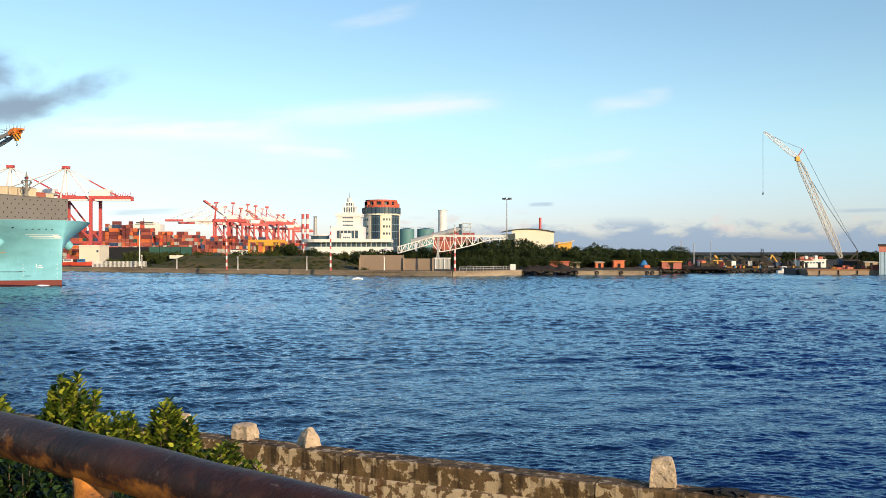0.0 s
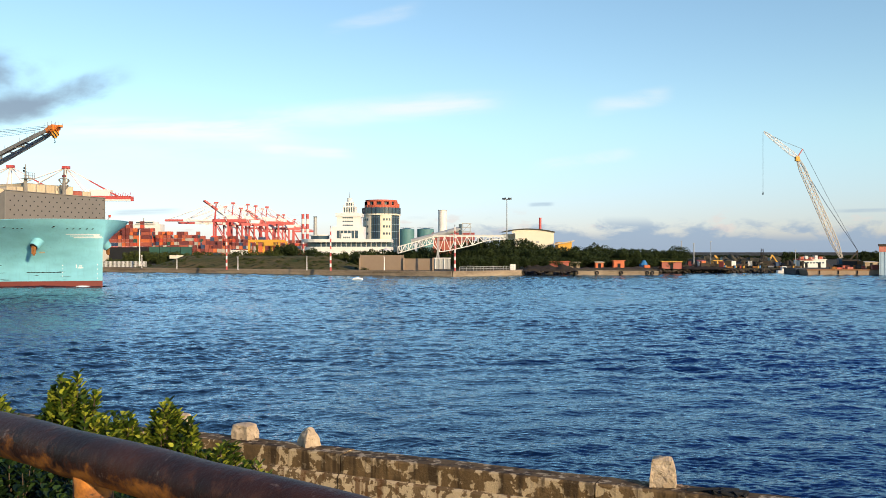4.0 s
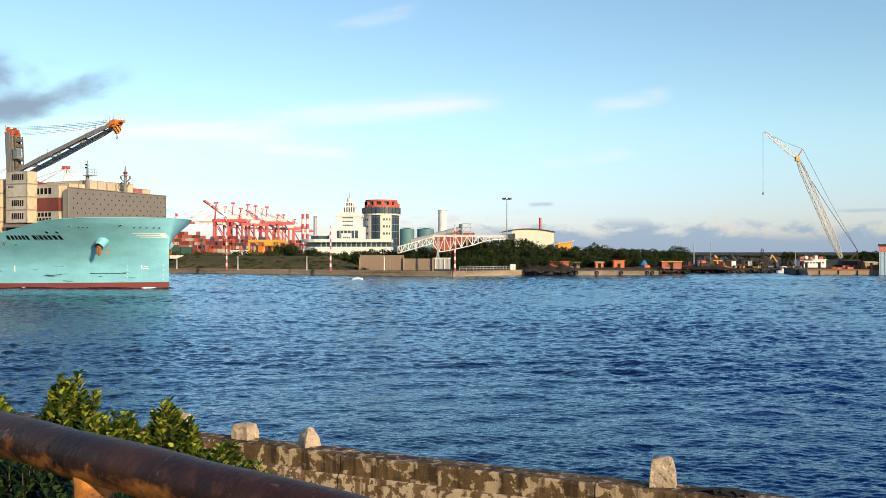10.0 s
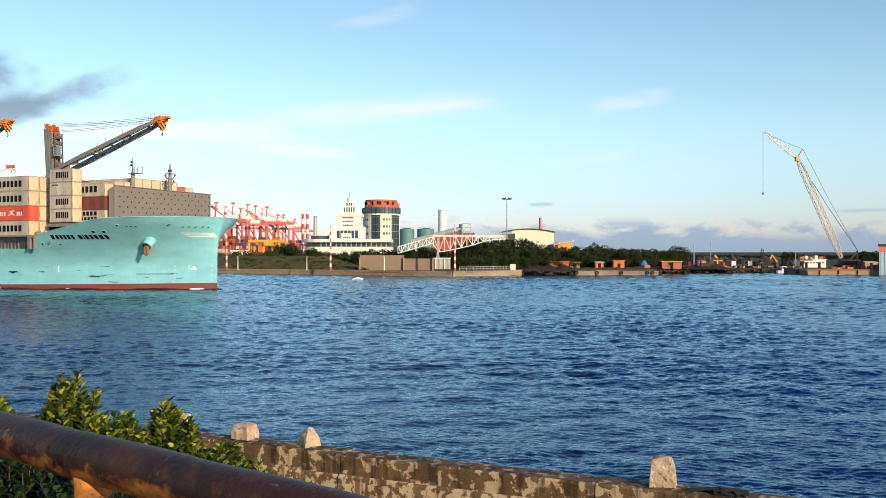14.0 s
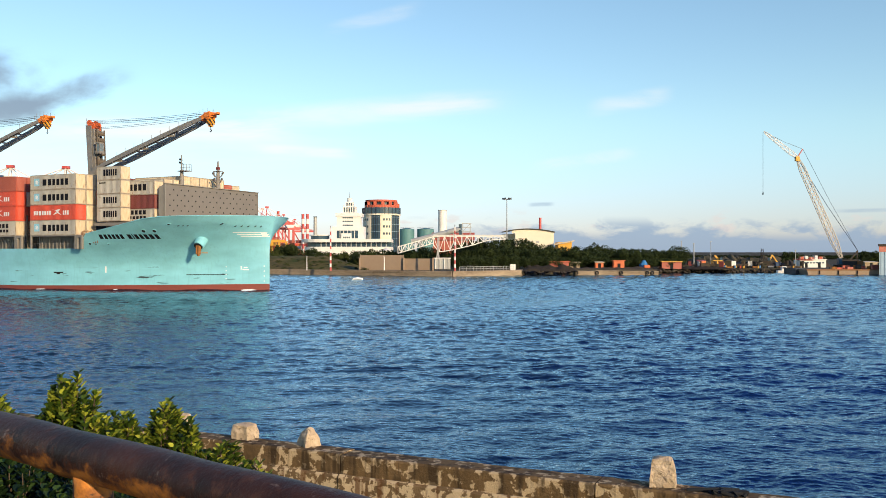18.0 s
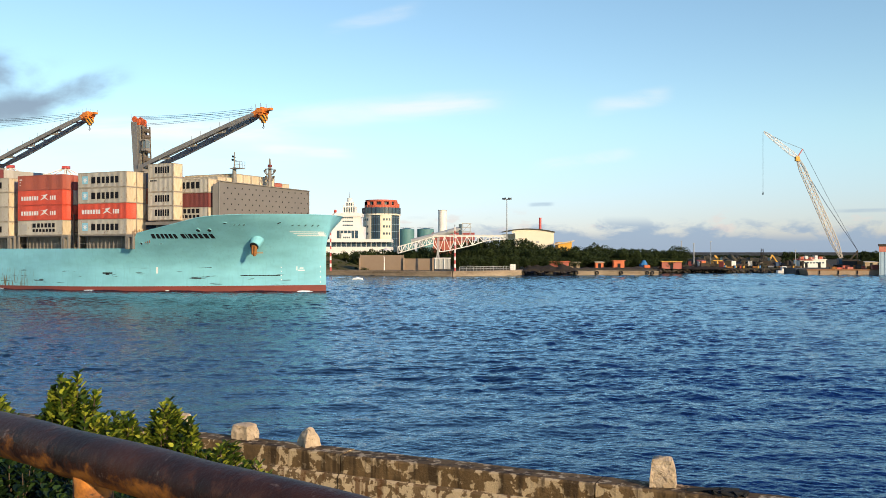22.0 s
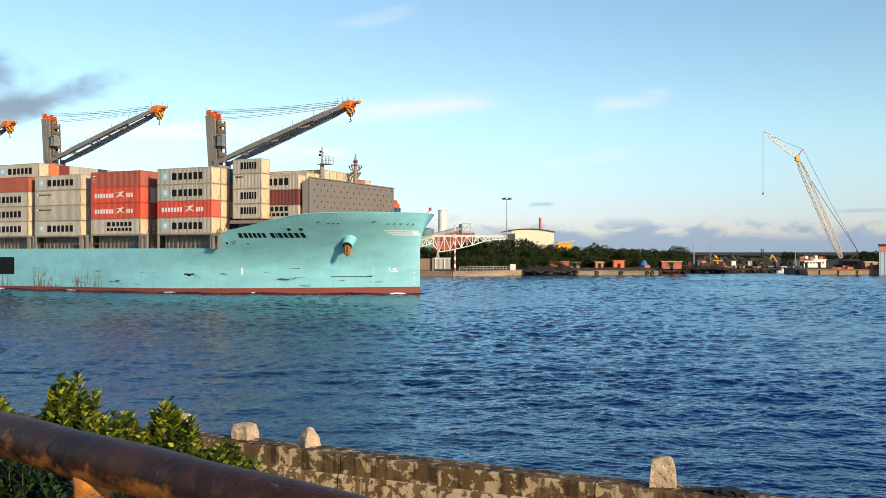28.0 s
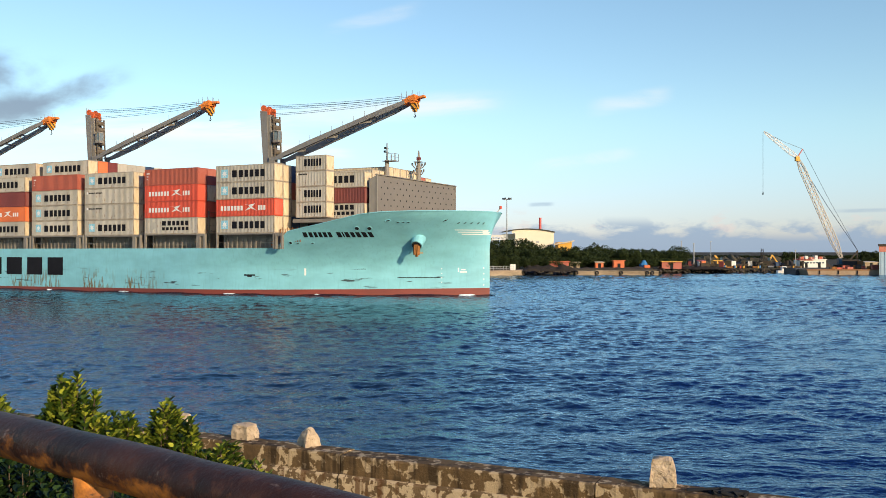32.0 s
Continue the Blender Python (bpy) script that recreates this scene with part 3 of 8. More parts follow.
    # anchor pods with stowed anchors, both sides
    for side in (-1, 1):
        u, h = -9.0, 9.3
        p, nrm = hull_point(u, h)
        ax2 = Vector((0.10, -0.80, -0.60)).normalized() if side < 0 else Vector((0.10, 0.80, -0.60)).normalized()
        p = Vector((p.x, p.y * (1 if side < 0 else -1), p.z))
        s = Shape().tube([p - ax2 * 2.4 + Vector((0, 0, 0.6)), p - ax2 * 0.4 + Vector((0, 0, 0.35)), p + ax2 * 1.45], [1.25, 1.2, 0.95], 20)
        pod = part("anchor_pod", smoothed(s.mesh("pod"), 50), M["hull"], ship, "turquoise anchor housing bulging from the bow")
        q = p + ax2 * 1.5
        side_v = ax2.cross(Vector((0, 0, 1))).normalized()
        s = Shape()
        # plug at the pod's end, coloured as the shade inside its mouth
        s.tube([q - ax2 * 0.2, q + ax2 * 0.05], 0.80, 14)
        part("pod_mouth", s, M["dark"], pod)
        s = Shape()
        s.beam(q - side_v * 0.34, q + side_v * 0.34, 0.4, 0.45)
        s.beam(q - side_v * 0.36, q - side_v * 0.30 + Vector((0, side * 0.1, -1.5)), 0.28, 0.5)
        s.beam(q + side_v * 0.36, q + side_v * 0.26 + Vector((0, side * 0.1, -1.5)), 0.28, 0.5)
        s.beam(q, q + Vector((0.1, side * 0.05, -1.8)), 0.36, 0.42)
        part("anchor", s, M["rust"], pod, "rusty brown stowed anchor")
    # fairleads and mooring eyes: rim and a flat face, shade of the mouth painted on
    def eye(u, h, w, t, rim=0.06):
        p, nrm = hull_point(u, h, 0.02)
        sx = Vector((1, half_breadth(u - .1, h) * 0, 0))
        sx = (sx - nrm * sx.dot(nrm)).normalized()
        sz = nrm.cross(sx)
        ring, hole = Shape(), Shape()
        n = 14
        pts = [(math.cos(k * math.tau / n), math.sin(k * math.tau / n)) for k in range(n)]
        hole.add([p + sx * x * w + sz * y * t + nrm * 0.015 for x, y in pts], [tuple(range(n))])
        ring.tube([p + sx * x * w + sz * y * t + nrm * 0.02 for x, y in pts] + [p + sx * w + nrm * 0.02], rim, 5, False)
        e = part("fairlead", ring, M["hull"], ship)
        part("opening", hole, M["dark"], e)
    for u, h, w, t in ((-16.9, 11.2, 0.42, 0.42), (-15.0, 11.2, 0.42, 0.42), (-11.6, 12.4, 0.45, 0.2), (-4.0, 12.5, 0.5, 0.22), (-28.9, 8.9, 0.3, 0.32), (-27.7, 8.85, 0.3, 0.16), (-25.2, 8.85, 0.34, 0.16)):
        eye(u, h, w, t)
    for u in (-10.3, -9.6, -8.9, -2.6, -1.9, -1.2, -0.5, 0.0):
        eye(u, 12.15, 0.30, 0.15, 0.03)
    # lettering and marks as plain bars
    def blocks(u0, u1, h0, h1, sizes, gap=0.16):
        tot = sum(sizes)
        u, out = u0, []
        for s in sizes:
            w = (u1 - u0) * abs(s) / tot
            if s > 0:
                out.append((u + w * gap / 2, h0, u + w * (1 - gap / 2), h1))
            u += w
        return out
    on_hull("name_lettering", blocks(-26.3, -21.25, 9.80, 10.62, [1.25, 1.1, .95, .95, 1, 1], 0.30), M["ink"], ship, "small black name lettering on the bow", step=0.3)
    on_hull("name_lettering", blocks(-20.68, -14.9, 9.80, 10.62, [1.2, .4, 1.1, 1, 1.1, 1.2, 1.1], 0.30), M["ink"], ship, "small black name lettering on the bow", step=0.3)
    for bar in blocks(-116.5, -79.2, 3.0, 6.35, [7.2, 6.6, 5.2, 5.4, 5.2, 5.2], 0.26):
        on_hull("lettering_bar", [bar], M["ink"], ship, "large black lettering bar along the side")
    for mark in [(-3.6, 10.95, 0.2, 11.08), (-3.3, 10.6, 0.25, 10.74), (-3.0, 10.25, 0.25, 10.4)]:
        on_hull("bow_stripe", [mark], M["white"], ship, "white winged stripes at the stem", step=0.3)
    on_hull("bow_emblem", [(-0.45, 10.4, 0.1, 10.9)], M["white"], ship, step=0.2)
    for mark in [(-4.6, 4.0, -4.45, 4.7), (-4.3, 3.9, -3.3, 4.1), (-4.1, 4.3, -3.5, 4.5)]:
        on_hull("pilot_mark", [mark], M["white"], ship, step=0.2)
    for mark in [(-7.05, 2.2 + i * 0.75, -6.9, 2.38 + i * 0.75) for i in range(4)]:
        on_hull("draught_mark", [mark], M["white"], ship, step=0.2)
    for mark in [(-0.9, 1.7 + i * 0.95, -0.78, 1.95 + i * 0.95) for i in range(4)]:
        on_hull("stem_mark", [mark], M["white"], ship, step=0.2)
    on_hull("tug_mark", [(-28.2, 3.4, -27.9, 4.6)], M["white"], ship, step=0.2)
    on_hull("thruster_mark", [(-10.2, 7.1, -9.2, 7.4)], M["c_cream"], ship, step=0.2)
    on_hull("scrape", [(-13.6, 2.98, -7.2, 3.12)], M["dark"], ship, "dark scrape in the paint", step=0.4)
    on_hull("scrape", [(-38.6, 3.3, -36.6, 3.55), (-38.0, 3.1, -37.2, 3.3)], M["dark"], ship, step=0.3)
    on_hull("scrape", [(-21.8, 4.45, -18.4, 4.55)], M["dark"], ship, step=0.3)
    # lamp post at the stem
    part("stem_post", Shape().beam((1.2, 0, 13.9), (2.0, 0, 14.7), 0.16), M["white"], ship)
    part("stem_lamp", Shape().tube([(2.0, 0, 14.6), (2.0, 0, 15.1)], 0.25, 8), M["c_red"], ship, "small red lamp at the stem")
    return ship


ship = build_ship()


def build_bow_wave():
    """The low ridge of water along the moving hull, with foam where it breaks."""
    us = [-150 + 2.0 * i for i in range(55)] + [-40 + 0.8 * i for i in range(50)] + [0.0]
    prof = ((-0.15, 0.30), (0.35, 0.24), (0.9, 0.10), (1.7, -0.12))
    for side in (-1, 1):
        sh = Shape()
        for u in us:
            h = 0.75 + 0.35 * math.sin(u * 0.45) + 0.25 * noise.noise(Vector((u * 0.7, side, 0)))
            for o, z in prof:
                b = half_breadth(min(u, 0), 0) + o
                sh.v.append((u + (0.5 if u == 0 else 0) * o, side * b, z * (h if z > 0 else 1)))
        n = len(prof)
        fs = [(i * n + j, i * n + j + 1, (i + 1) * n + j + 1, (i + 1) * n + j) for i in range(len(us) - 1) for j in range(n - 1)]
        sh.f = fs if side < 0 else [f[::-1] for f in fs]
        part("bow_wave", sh.mesh("bow_wave", True), M["water"], ship, "low wave along the moving hull")
    r = random.Random(12)
    for u0, length, w in ((-4.4, 2.4, 0.30), (-26.5, 1.2, 0.12), (-42.5, 3.0, 0.12), (-66.0, 3.2, 0.15), (-84, 1.6, 0.14)):
        sh = Shape()
        n = 12
        for i in range(n + 1):
            u = u0 + length * i / n
            k = math.sin(math.pi * i / n) ** 0.6
            b = half_breadth(min(u, 0), 0)
            sh.v += [(u, -(b + 0.05), 0.10 + 0.20 * k * r.uniform(0.3, 1.0)), (u, -(b + 0.15 + w * k + r.uniform(0, .2)), 0.16 + 0.14 * k), (u, -(b + 0.25 + 2 * w * k + r.uniform(0, .3)), 0.02)]
        sh.f = [(i * 3 + j, i * 3 + j + 1, i * 3 + j + 4, i * 3 + j + 3) for i in range(n) for j in range(2)]
        part("foam", sh, M["foam"], ship, "white foam breaking at the hull")


build_bow_wave()


def build_deck_crane(u, base):
    """Tower, luffing jib laid forward, ropes and hook block. base: how much higher it stands than the foremost one."""
    z = base
    # the tower: a deep plate case that leans aft, open in front where the winches stand
    case = Shape()
    for v0, v1 in ((-1.45, -1.33), (1.33, 1.45)):
        case.add([(u - 1.35, v0, 23.6 + z), (u - 0.10, v0, 23.6 + z), (u - 0.10, v1, 23.6 + z), (u - 1.35, v1, 23.6 + z),
                  (u - 2.15, v0, 34.2 + z), (u - 0.55, v0, 34.0 + z), (u - 0.55, v1, 34.0 + z), (u - 2.15, v1, 34.2 + z)],
                 ((0, 3, 2, 1), (4, 5, 6, 7), (0, 1, 5, 4), (1, 2, 6, 5), (2, 3, 7, 6), (3, 0, 4, 7)))
    case.add([(u - 1.38, -1.33, 23.6 + z), (u - 1.1, -1.33, 23.6 + z), (u - 1.1, 1.33, 23.6 + z), (u - 1.38, 1.33, 23.6 + z),
              (u - 2.18, -1.33, 34.1 + z), (u - 1.9, -1.33, 34.1 + z), (u - 1.9, 1.33, 34.1 + z), (u - 2.18, 1.33, 34.1 + z)],
             ((0, 3, 2, 1), (4, 5, 6, 7), (0, 1, 5, 4), (1, 2, 6, 5), (2, 3, 7, 6), (3, 0, 4, 7)))
    tower = part("deck_crane", case, M["crane_grey"], ship, "grey deck crane with jib laid forward")
    part("pedestal", Shape().tube([(u - 0.4, 0, 7.9), (u - 0.4, 0, 22.6 + z), (u - 0.4, 0, 23.7 + z)], [1.5, 1.5, 1.7], 18), M["ship_grey"], tower)
    s = Shape()
    s.tube([(u - 0.4, 0, 23.2 + z), (u - 0.4, 0, 23.8 + z)], 2.0, 18)
    s.box(u - 0.9, -1.9, 23.8 + z, u + 1.5, 1.9, 24.3 + z)
    for v in (-1.75, 1.75):
        s.box(u + 0.3, v - 0.12, 24.3 + z, u + 1.5, v + 0.12, 25.3 + z)
    part("slewing_base", s, M["ship_grey"], tower, "dark slewing ring with jib hinges")
    # open front: pale winch column, ladder, drums
    s = Shape()
    s.add([(u - 0.15, -1.25, 24.3 + z), (u + 0.45, -1.25, 24.3 + z), (u + 0.45, 0.2, 24.3 + z), (u - 0.15, 0.2, 24.3 + z),
           (u - 0.60, -1.25, 33.4 + z), (u + 0.05, -1.25, 33.4 + z), (u + 0.05, 0.2, 33.4 + z), (u - 0.60, 0.2, 33.4 + z)],
          ((0, 3, 2, 1), (4, 5, 6, 7), (0, 1, 5, 4), (1, 2, 6, 5), (2, 3, 7, 6), (3, 0, 4, 7)))
    part("winch_column", s, M["ship_grey"], tower, "pale olive winch column")
    s = Shape()
    for v in (-1.0, 1.0):
        s.beam((u + 1.05, v, 24.3 + z), (u + 0.65, v, 33.2 + z), 0.22)
    for k in range(9):
        q = 25.0 + k * 1.0
        s.beam((u + 0.2, -1.0, q + z), (u + 1.1 - k * 0.045, -1.0, q + 0.35 + z), 0.12)
        s.beam((u + 1.02 - k * 0.045, -1.0, q + z), (u + 1.02 - k * 0.045, 1.0, q + z), 0.1)
    part("ladder_frame", s, M["rust_grey"], tower, "weathered lattice ladder frame")
    for zz, rr in ((26.4, 0.5), (28.1, 0.42), (31.0, 0.5), (32.4, 0.4)):
        part("winch_drum", Shape().tube([(u + 0.6, -0.9, zz + z), (u + 0.6, 0.9, zz + z)], rr, 12), M["rust_grey"], tower)
    # operator's cab, hung out forward of the ladder
    cab = part("cab", Shape().box(u + 1.15, -1.85, 28.0 + z, u + 2.35, -0.55, 28.5 + z), M["ship_grey"], tower, "small operator's cab with glass sides")
    part("cab_roof", Shape().box(u + 1.10, -1.9, 30.1 + z, u + 2.15, -0.5, 30.35 + z), M["ship_grey"], cab)
    for x, y in ((1.25, -1.75), (2.25, -1.75), (2.25, -0.65), (1.25, -0.65)):
        part("cab_post", Shape().beam((u + x, y, 28.5 + z), (u + x, y, 30.1 + z), 0.11), M["ship_grey"], cab)
    part("cab_glass", Shape().box(u + 1.32, -1.68, 28.5 + z, u + 2.18, -0.72, 30.1 + z), M["cab_glass"], cab)
    for v in (-1.0, 0.7):
        s = Shape()
        for dx, dz in ((-1.7, 0.25), (-0.75, -0.25)):
            c = Vector((u + dx, v, 34.5 + z + dz))
            n = 12
            o = [(c.x + 0.55 * math.cos(k * math.tau / n), c.z + 0.62 * math.sin(k * math.tau / n)) for k in range(n)]
            s.add([(x, v, q) for x, q in o] + [(x, v + 0.35, q) for x, q in o], [tuple(range(n)), tuple(range(2 * n - 1, n - 1, -1))] + [(k, n + k, n + (k + 1) % n, (k + 1) % n) for k in range(n)])
            s.beam((c.x, v + 0.17, c.z - 1.0), (c.x, v + 0.17, c.z), 0.8, 0.35)
        part("sheave_cheek", s, M["head_red"], tower, "orange-red sheave cheeks on the tower head")
    part("aerial", Shape().beam((u - 2.1, -1.2, 34.2 + z), (u - 2.1, -1.2, 35.7 + z), 0.07), M["ship_grey"], tower)
    # jib: two deep box girders, cross-tied, that taper to the tip
    p0, p1 = Vector((u + 0.7, 0, 24.7 + z)), Vector((u + 29.75, 0, 34.05 + z))
    ax = (p1 - p0).normalized()
    nrm = Vector((-ax.z, 0, ax.x))
    near_v, far_v, gw = -1.9, 1.6, 0.32

    def girder(v):
        sh, sec = Shape(), []
        for s_, lo, hi, pull in ((0.0, -0.26, 0.25, 0.0), (0.10, -0.54, 0.42, 0.0), (0.30, -0.66, 0.52, 0.0), (0.85, -0.52, 0.44, 0.25), (1.0, -0.30, 0.30, 0.5)):
            c = p0 + (p1 - p0) * s_
            vv = v * (1 - pull)
            sec += [c + nrm * lo + Vector((0, vv, 0)), c + nrm * lo + Vector((0, vv + gw, 0)), c + nrm * hi + Vector((0, vv + gw, 0)), c + nrm * hi + Vector((0, vv, 0))]
        fs = [(0, 1, 2, 3), (19, 18, 17, 16)]
        for i in range(4):
            b = i * 4
            fs += [(b + k, b + 4 + k, b + 4 + (k + 1) % 4, b + (k + 1) % 4) for k in range(4)]
        return sh.add(sec, fs)

    jo = part("jib", girder(near_v), M["crane_grey"], tower, "grey twin-girder jib")
    part("far_girder", girder(far_v), M["crane_grey"], jo)
    for q in np.linspace(0.2, 0.9, 5):
        c = p0 + (p1 - p0) * float(q) - nrm * 0.15
        k = 1 - 0.3 * float(q)
        part("cross_tie", Shape().beam(c + Vector((0, near_v * k, 0)), c + Vector((0, (far_v + gw) * k, 0)), 0.3, 0.3), M["crane_grey"], jo)
    # added dark strip: shade low on the girder painted as a line
    s = Shape()
    s.beam(p0 + ax * 3 - nrm * 0.48 + Vector((0, near_v - 0.06, 0)), p1 - ax * 7 - nrm * 0.46 + Vector((0, near_v * 0.8 - 0.06, 0)), 0.14, 0.16)
    part("cable_tray", s, M["dark"], jo)
    for q in (0.20, 0.44, 0.68):
        s = Shape()
        c = p0 + (p1 - p0) * q - nrm * 0.68
        k = 1 - 0.3 * q
        s.beam(c + Vector((-0.7, near_v * k - 0.1, 0.1)), c + Vector((1.3, near_v * k + 0.5, 0.25)), 0.30, 0.30)
        s.beam(c + Vector((1.3, near_v * k + 0.5, 0.25)), c + Vector((1.3, near_v * k + 0.5, 0.9)), 0.18)
        part("bracket", s, M["ship_grey"], jo)
    for q in np.linspace(0.22, 0.94, 10):
        k = 1 - 0.3 * float(q)
        c = p0 + (p1 - p0) * float(q) + nrm * 0.5 + Vector((0, (near_v + 0.2) * k, 0))
        part("stanchion", Shape().beam(c, c + Vector((0, 0, 0.9)), 0.05), M["ship_grey"], jo)
    s = Shape()
    s.beam(p1 - ax * 1.4 + nrm * 0.05, p1 + ax * 1.2 + nrm * 0.2, 2.1, 0.85)
    s.box(p1.x - 0.3, -1.1, p1.z - 0.1, p1.x + 1.1, 1.1, p1.z + 0.75)
    s.beam(p1 + ax * 0.8 + nrm * 0.1, p1 + ax * 2.7 + Vector((0, 0, -0.25)), 0.9, 0.4)
    for v in (-0.75, 0.75):
        s.tube([(p1.x + 0.5, v - 0.14, p1.z - 0.1), (p1.x + 0.5, v + 0.14, p1.z - 0.1)], 0.55, 12)
    part("jib_head", s, M["orange"], jo, "orange jib head with sheaves")
    for x, hh in ((-1.6, 1.1), (-0.6, 1.3), (0.6, 1.4), (1.9, 1.1)):
        for v in (-0.9, 0.9):
            part("lamp_post", Shape().beam((p1.x + x, v, p1.z + 0.3), (p1.x + x, v, p1.z + 0.3 + hh), 0.05), M["ship_grey"], jo)
    s = Shape()
    s.box(p1.x + 0.05, -0.6, p1.z - 1.5, p1.x + 1.15, 0.6, p1.z - 0.45)
    s.tube([(p1.x + 0.6, -0.62, p1.z - 0.9), (p1.x + 0.6, 0.62, p1.z - 0.9)], 0.62, 14)
    s.box(p1.x + 0.3, -0.4, p1.z - 1.95, p1.x + 0.9, 0.4, p1.z - 1.5)
    block = part("hook_block", s, hazard, tower, "yellow and black striped hook block")
    x, q = p1.x + 0.6, p1.z - 1.95
    part("hook", Shape().tube([(x, 0, q), (x, 0, q - 0.55), (x + 0.2, 0, q - 0.85), (x + 0.02, 0, q - 1.05), (x - 0.22, 0, q - 0.85)], 0.09, 6), M["dark"], block)
    for v in (-0.8, 0.8):
        for dx, dz, e in ((-1.7, 0.75, 0.85), (-0.75, 0.25, 0.55), (-0.4, -0.9, 0.2)):
            a, b = Vector((u + dx, v, 34.5 + z + dz)), p1 + nrm * e + Vector((-1.0, v, 0))
            pts = [a + (b - a) * (i / 8) + Vector((0, 0, -0.30 * 4 * (i / 8) * (1 - i / 8))) for i in range(9)]
            part("rope", Shape().tube(pts, 0.035, 5), M["cable"], tower)
    return tower


def hazard_material():
    m = bpy.data.materials.new("hazard_stripes")
    m.use_nodes = True
    nt = m.node_tree
    tc, wv = nt.nodes.new("ShaderNodeTexCoord"), nt.nodes.new("ShaderNodeTexWave")
    wv.wave_type, wv.bands_direction = "BANDS", "DIAGONAL"
    wv.inputs["Scale"].default_value, wv.inputs["Distortion"].default_value = 0.62, 0.0
    nt.links.new(tc.outputs["Object"], wv.inputs["Vector"])
    cr = nt.nodes.new("ShaderNodeValToRGB")
    cr.color_ramp.interpolation = "CONSTANT"
    cr.color_ramp.elements[0].color, cr.color_ramp.elements[1].color = (0.70, 0.30, 0.02, 1), (0.03, 0.025, 0.02, 1)
    cr.color_ramp.elements[1].position = 0.6
    nt.links.new(wv.outputs[0], cr.inputs[0])
    nt.links.new(cr.outputs[0], nt.nodes["Principled BSDF"].inputs["Base Color"])
    return m


hazard = hazard_material()
for u, b in ((-44.6, 0.0), (-90.3, 2.3), (-134.6, 2.0)):
    build_deck_crane(u, b)

# ---- containers ----
W = 2.44


def corrugated(length, height, pitch, depth, inset):
    """A ribbed panel in the xz plane, facing -y."""
    sh, xs = Shape(), []
    n = max(3, int(length / pitch))
    p = length / n
    for i in range(n):
        x = -length / 2 + i * p
        xs += [(x, 0), (x + 0.3 * p, 0), (x + 0.5 * p, depth), (x + 0.8 * p, depth)]
    xs.append((length / 2, 0))
    vs = [(x, inset + y, z) for x, y in xs for z in (0.16, height - 0.12)]
    sh.add(vs, [(2 * i, 2 * i + 2, 2 * i + 3, 2 * i + 1) for i in range(len(xs) - 1)])
    return sh


class Box:
    """Shared meshes for one size of container; the origin is the middle of the floor."""

    def __init__(self, length, height):
        self.length, self.height = length, height
        L, H = length / 2, height
        f = Shape()
        for x in (-L, L - 0.16):
            for y in (-W / 2, W / 2 - 0.16):
                f.box(x, y, 0, x + 0.16, y + 0.16, H)
        for z0, z1 in ((0, 0.16), (H - 0.12, H)):
            for y in (-W / 2, W / 2 - 0.1):
                f.box(-L + 0.16, y, z0, L - 0.16, y + 0.1, z1)
            for x in (-L, L - 0.1):
                f.box(x, -W / 2 + 0.16, z0, x + 0.1, W / 2 - 0.16, z1)
        self.frame = f
        self.side = corrugated(length - 0.32, height, 0.29, 0.034, 0.012)
        self.end = corrugated(W - 0.32, height, 0.25, 0.045, 0.012)
        r = Shape()
        n = int(length / 0.6)
        for i in range(n):
            x = -L + 0.1 + i * (length - 0.2) / n
            r.box(x, -W / 2 + 0.1, H - 0.06, x + (length - 0.2) / n * 0.7, W / 2 - 0.1, H - 0.015)
        r.box(-L + 0.1, -W / 2 + 0.1, 0.1, L - 0.1, W / 2 - 0.1, 0.14)
        r.box(-L + 0.1, -W / 2 + 0.1, H - 0.09, L - 0.1, W / 2 - 0.1, H - 0.06)
        self.roof = r
        self.cache = {}

    def meshes(self, key):
        if key not in self.cache:
            out = []
            for nm, s in (("frame", self.frame), ("side", self.side), ("end", self.end), ("roof", self.roof)):
                me = s.mesh(nm)
                # grey boxes get cream ends: warm sunlight on them painted into the colour
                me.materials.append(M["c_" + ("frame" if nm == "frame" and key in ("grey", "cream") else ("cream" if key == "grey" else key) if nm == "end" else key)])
                out.append(me)
            self.cache[key] = out
        return self.cache[key]


BOX40, BOX40S, BOX20 = Box(12.19, 2.87), Box(12.19, 2.56), Box(6.06, 2.56)
MARKS = {}


def mark_mesh(key, rects, mat):
    if key not in MARKS:
        s = Shape()
        for x0, z0, x1, z1 in rects:
            s.add([(x0, 0, z0), (x1, 0, z0), (x1, 0, z1), (x0, 0, z1)], [(0, 1, 2, 3)])
        me = s.mesh(key)
        me.materials.append(mat)
        MARKS[key] = me
    return MARKS[key]


def word(x0, x1, z0, z1, sizes, gap=0.30):
    tot, x, out = sum(abs(s) for s in sizes), x0, []
    for s in sizes:
        w = (x1 - x0) * abs(s) / tot
        if s > 0:
            out.append((x + w * gap / 2, z0, x + w * (1 - gap / 2), z1))
        x += w
    return out


def star_mesh(cx, cz, r):
    if "star" not in MARKS:
        s = Shape()
        pts = []
        for k in range(14):
            q = r if k % 2 == 0 else r * 0.42
            pts.append((cx + q * math.sin(k * math.tau / 14), 0, cz + q * math.cos(k * math.tau / 14)))
        s.add(pts + [(cx, 0, cz)], [(k, (k + 1) % 14, 14) for k in range(14)])
        me = s.mesh("star")
        me.materials.append(M["white"])
        MARKS["star"] = me
    return MARKS["star"]


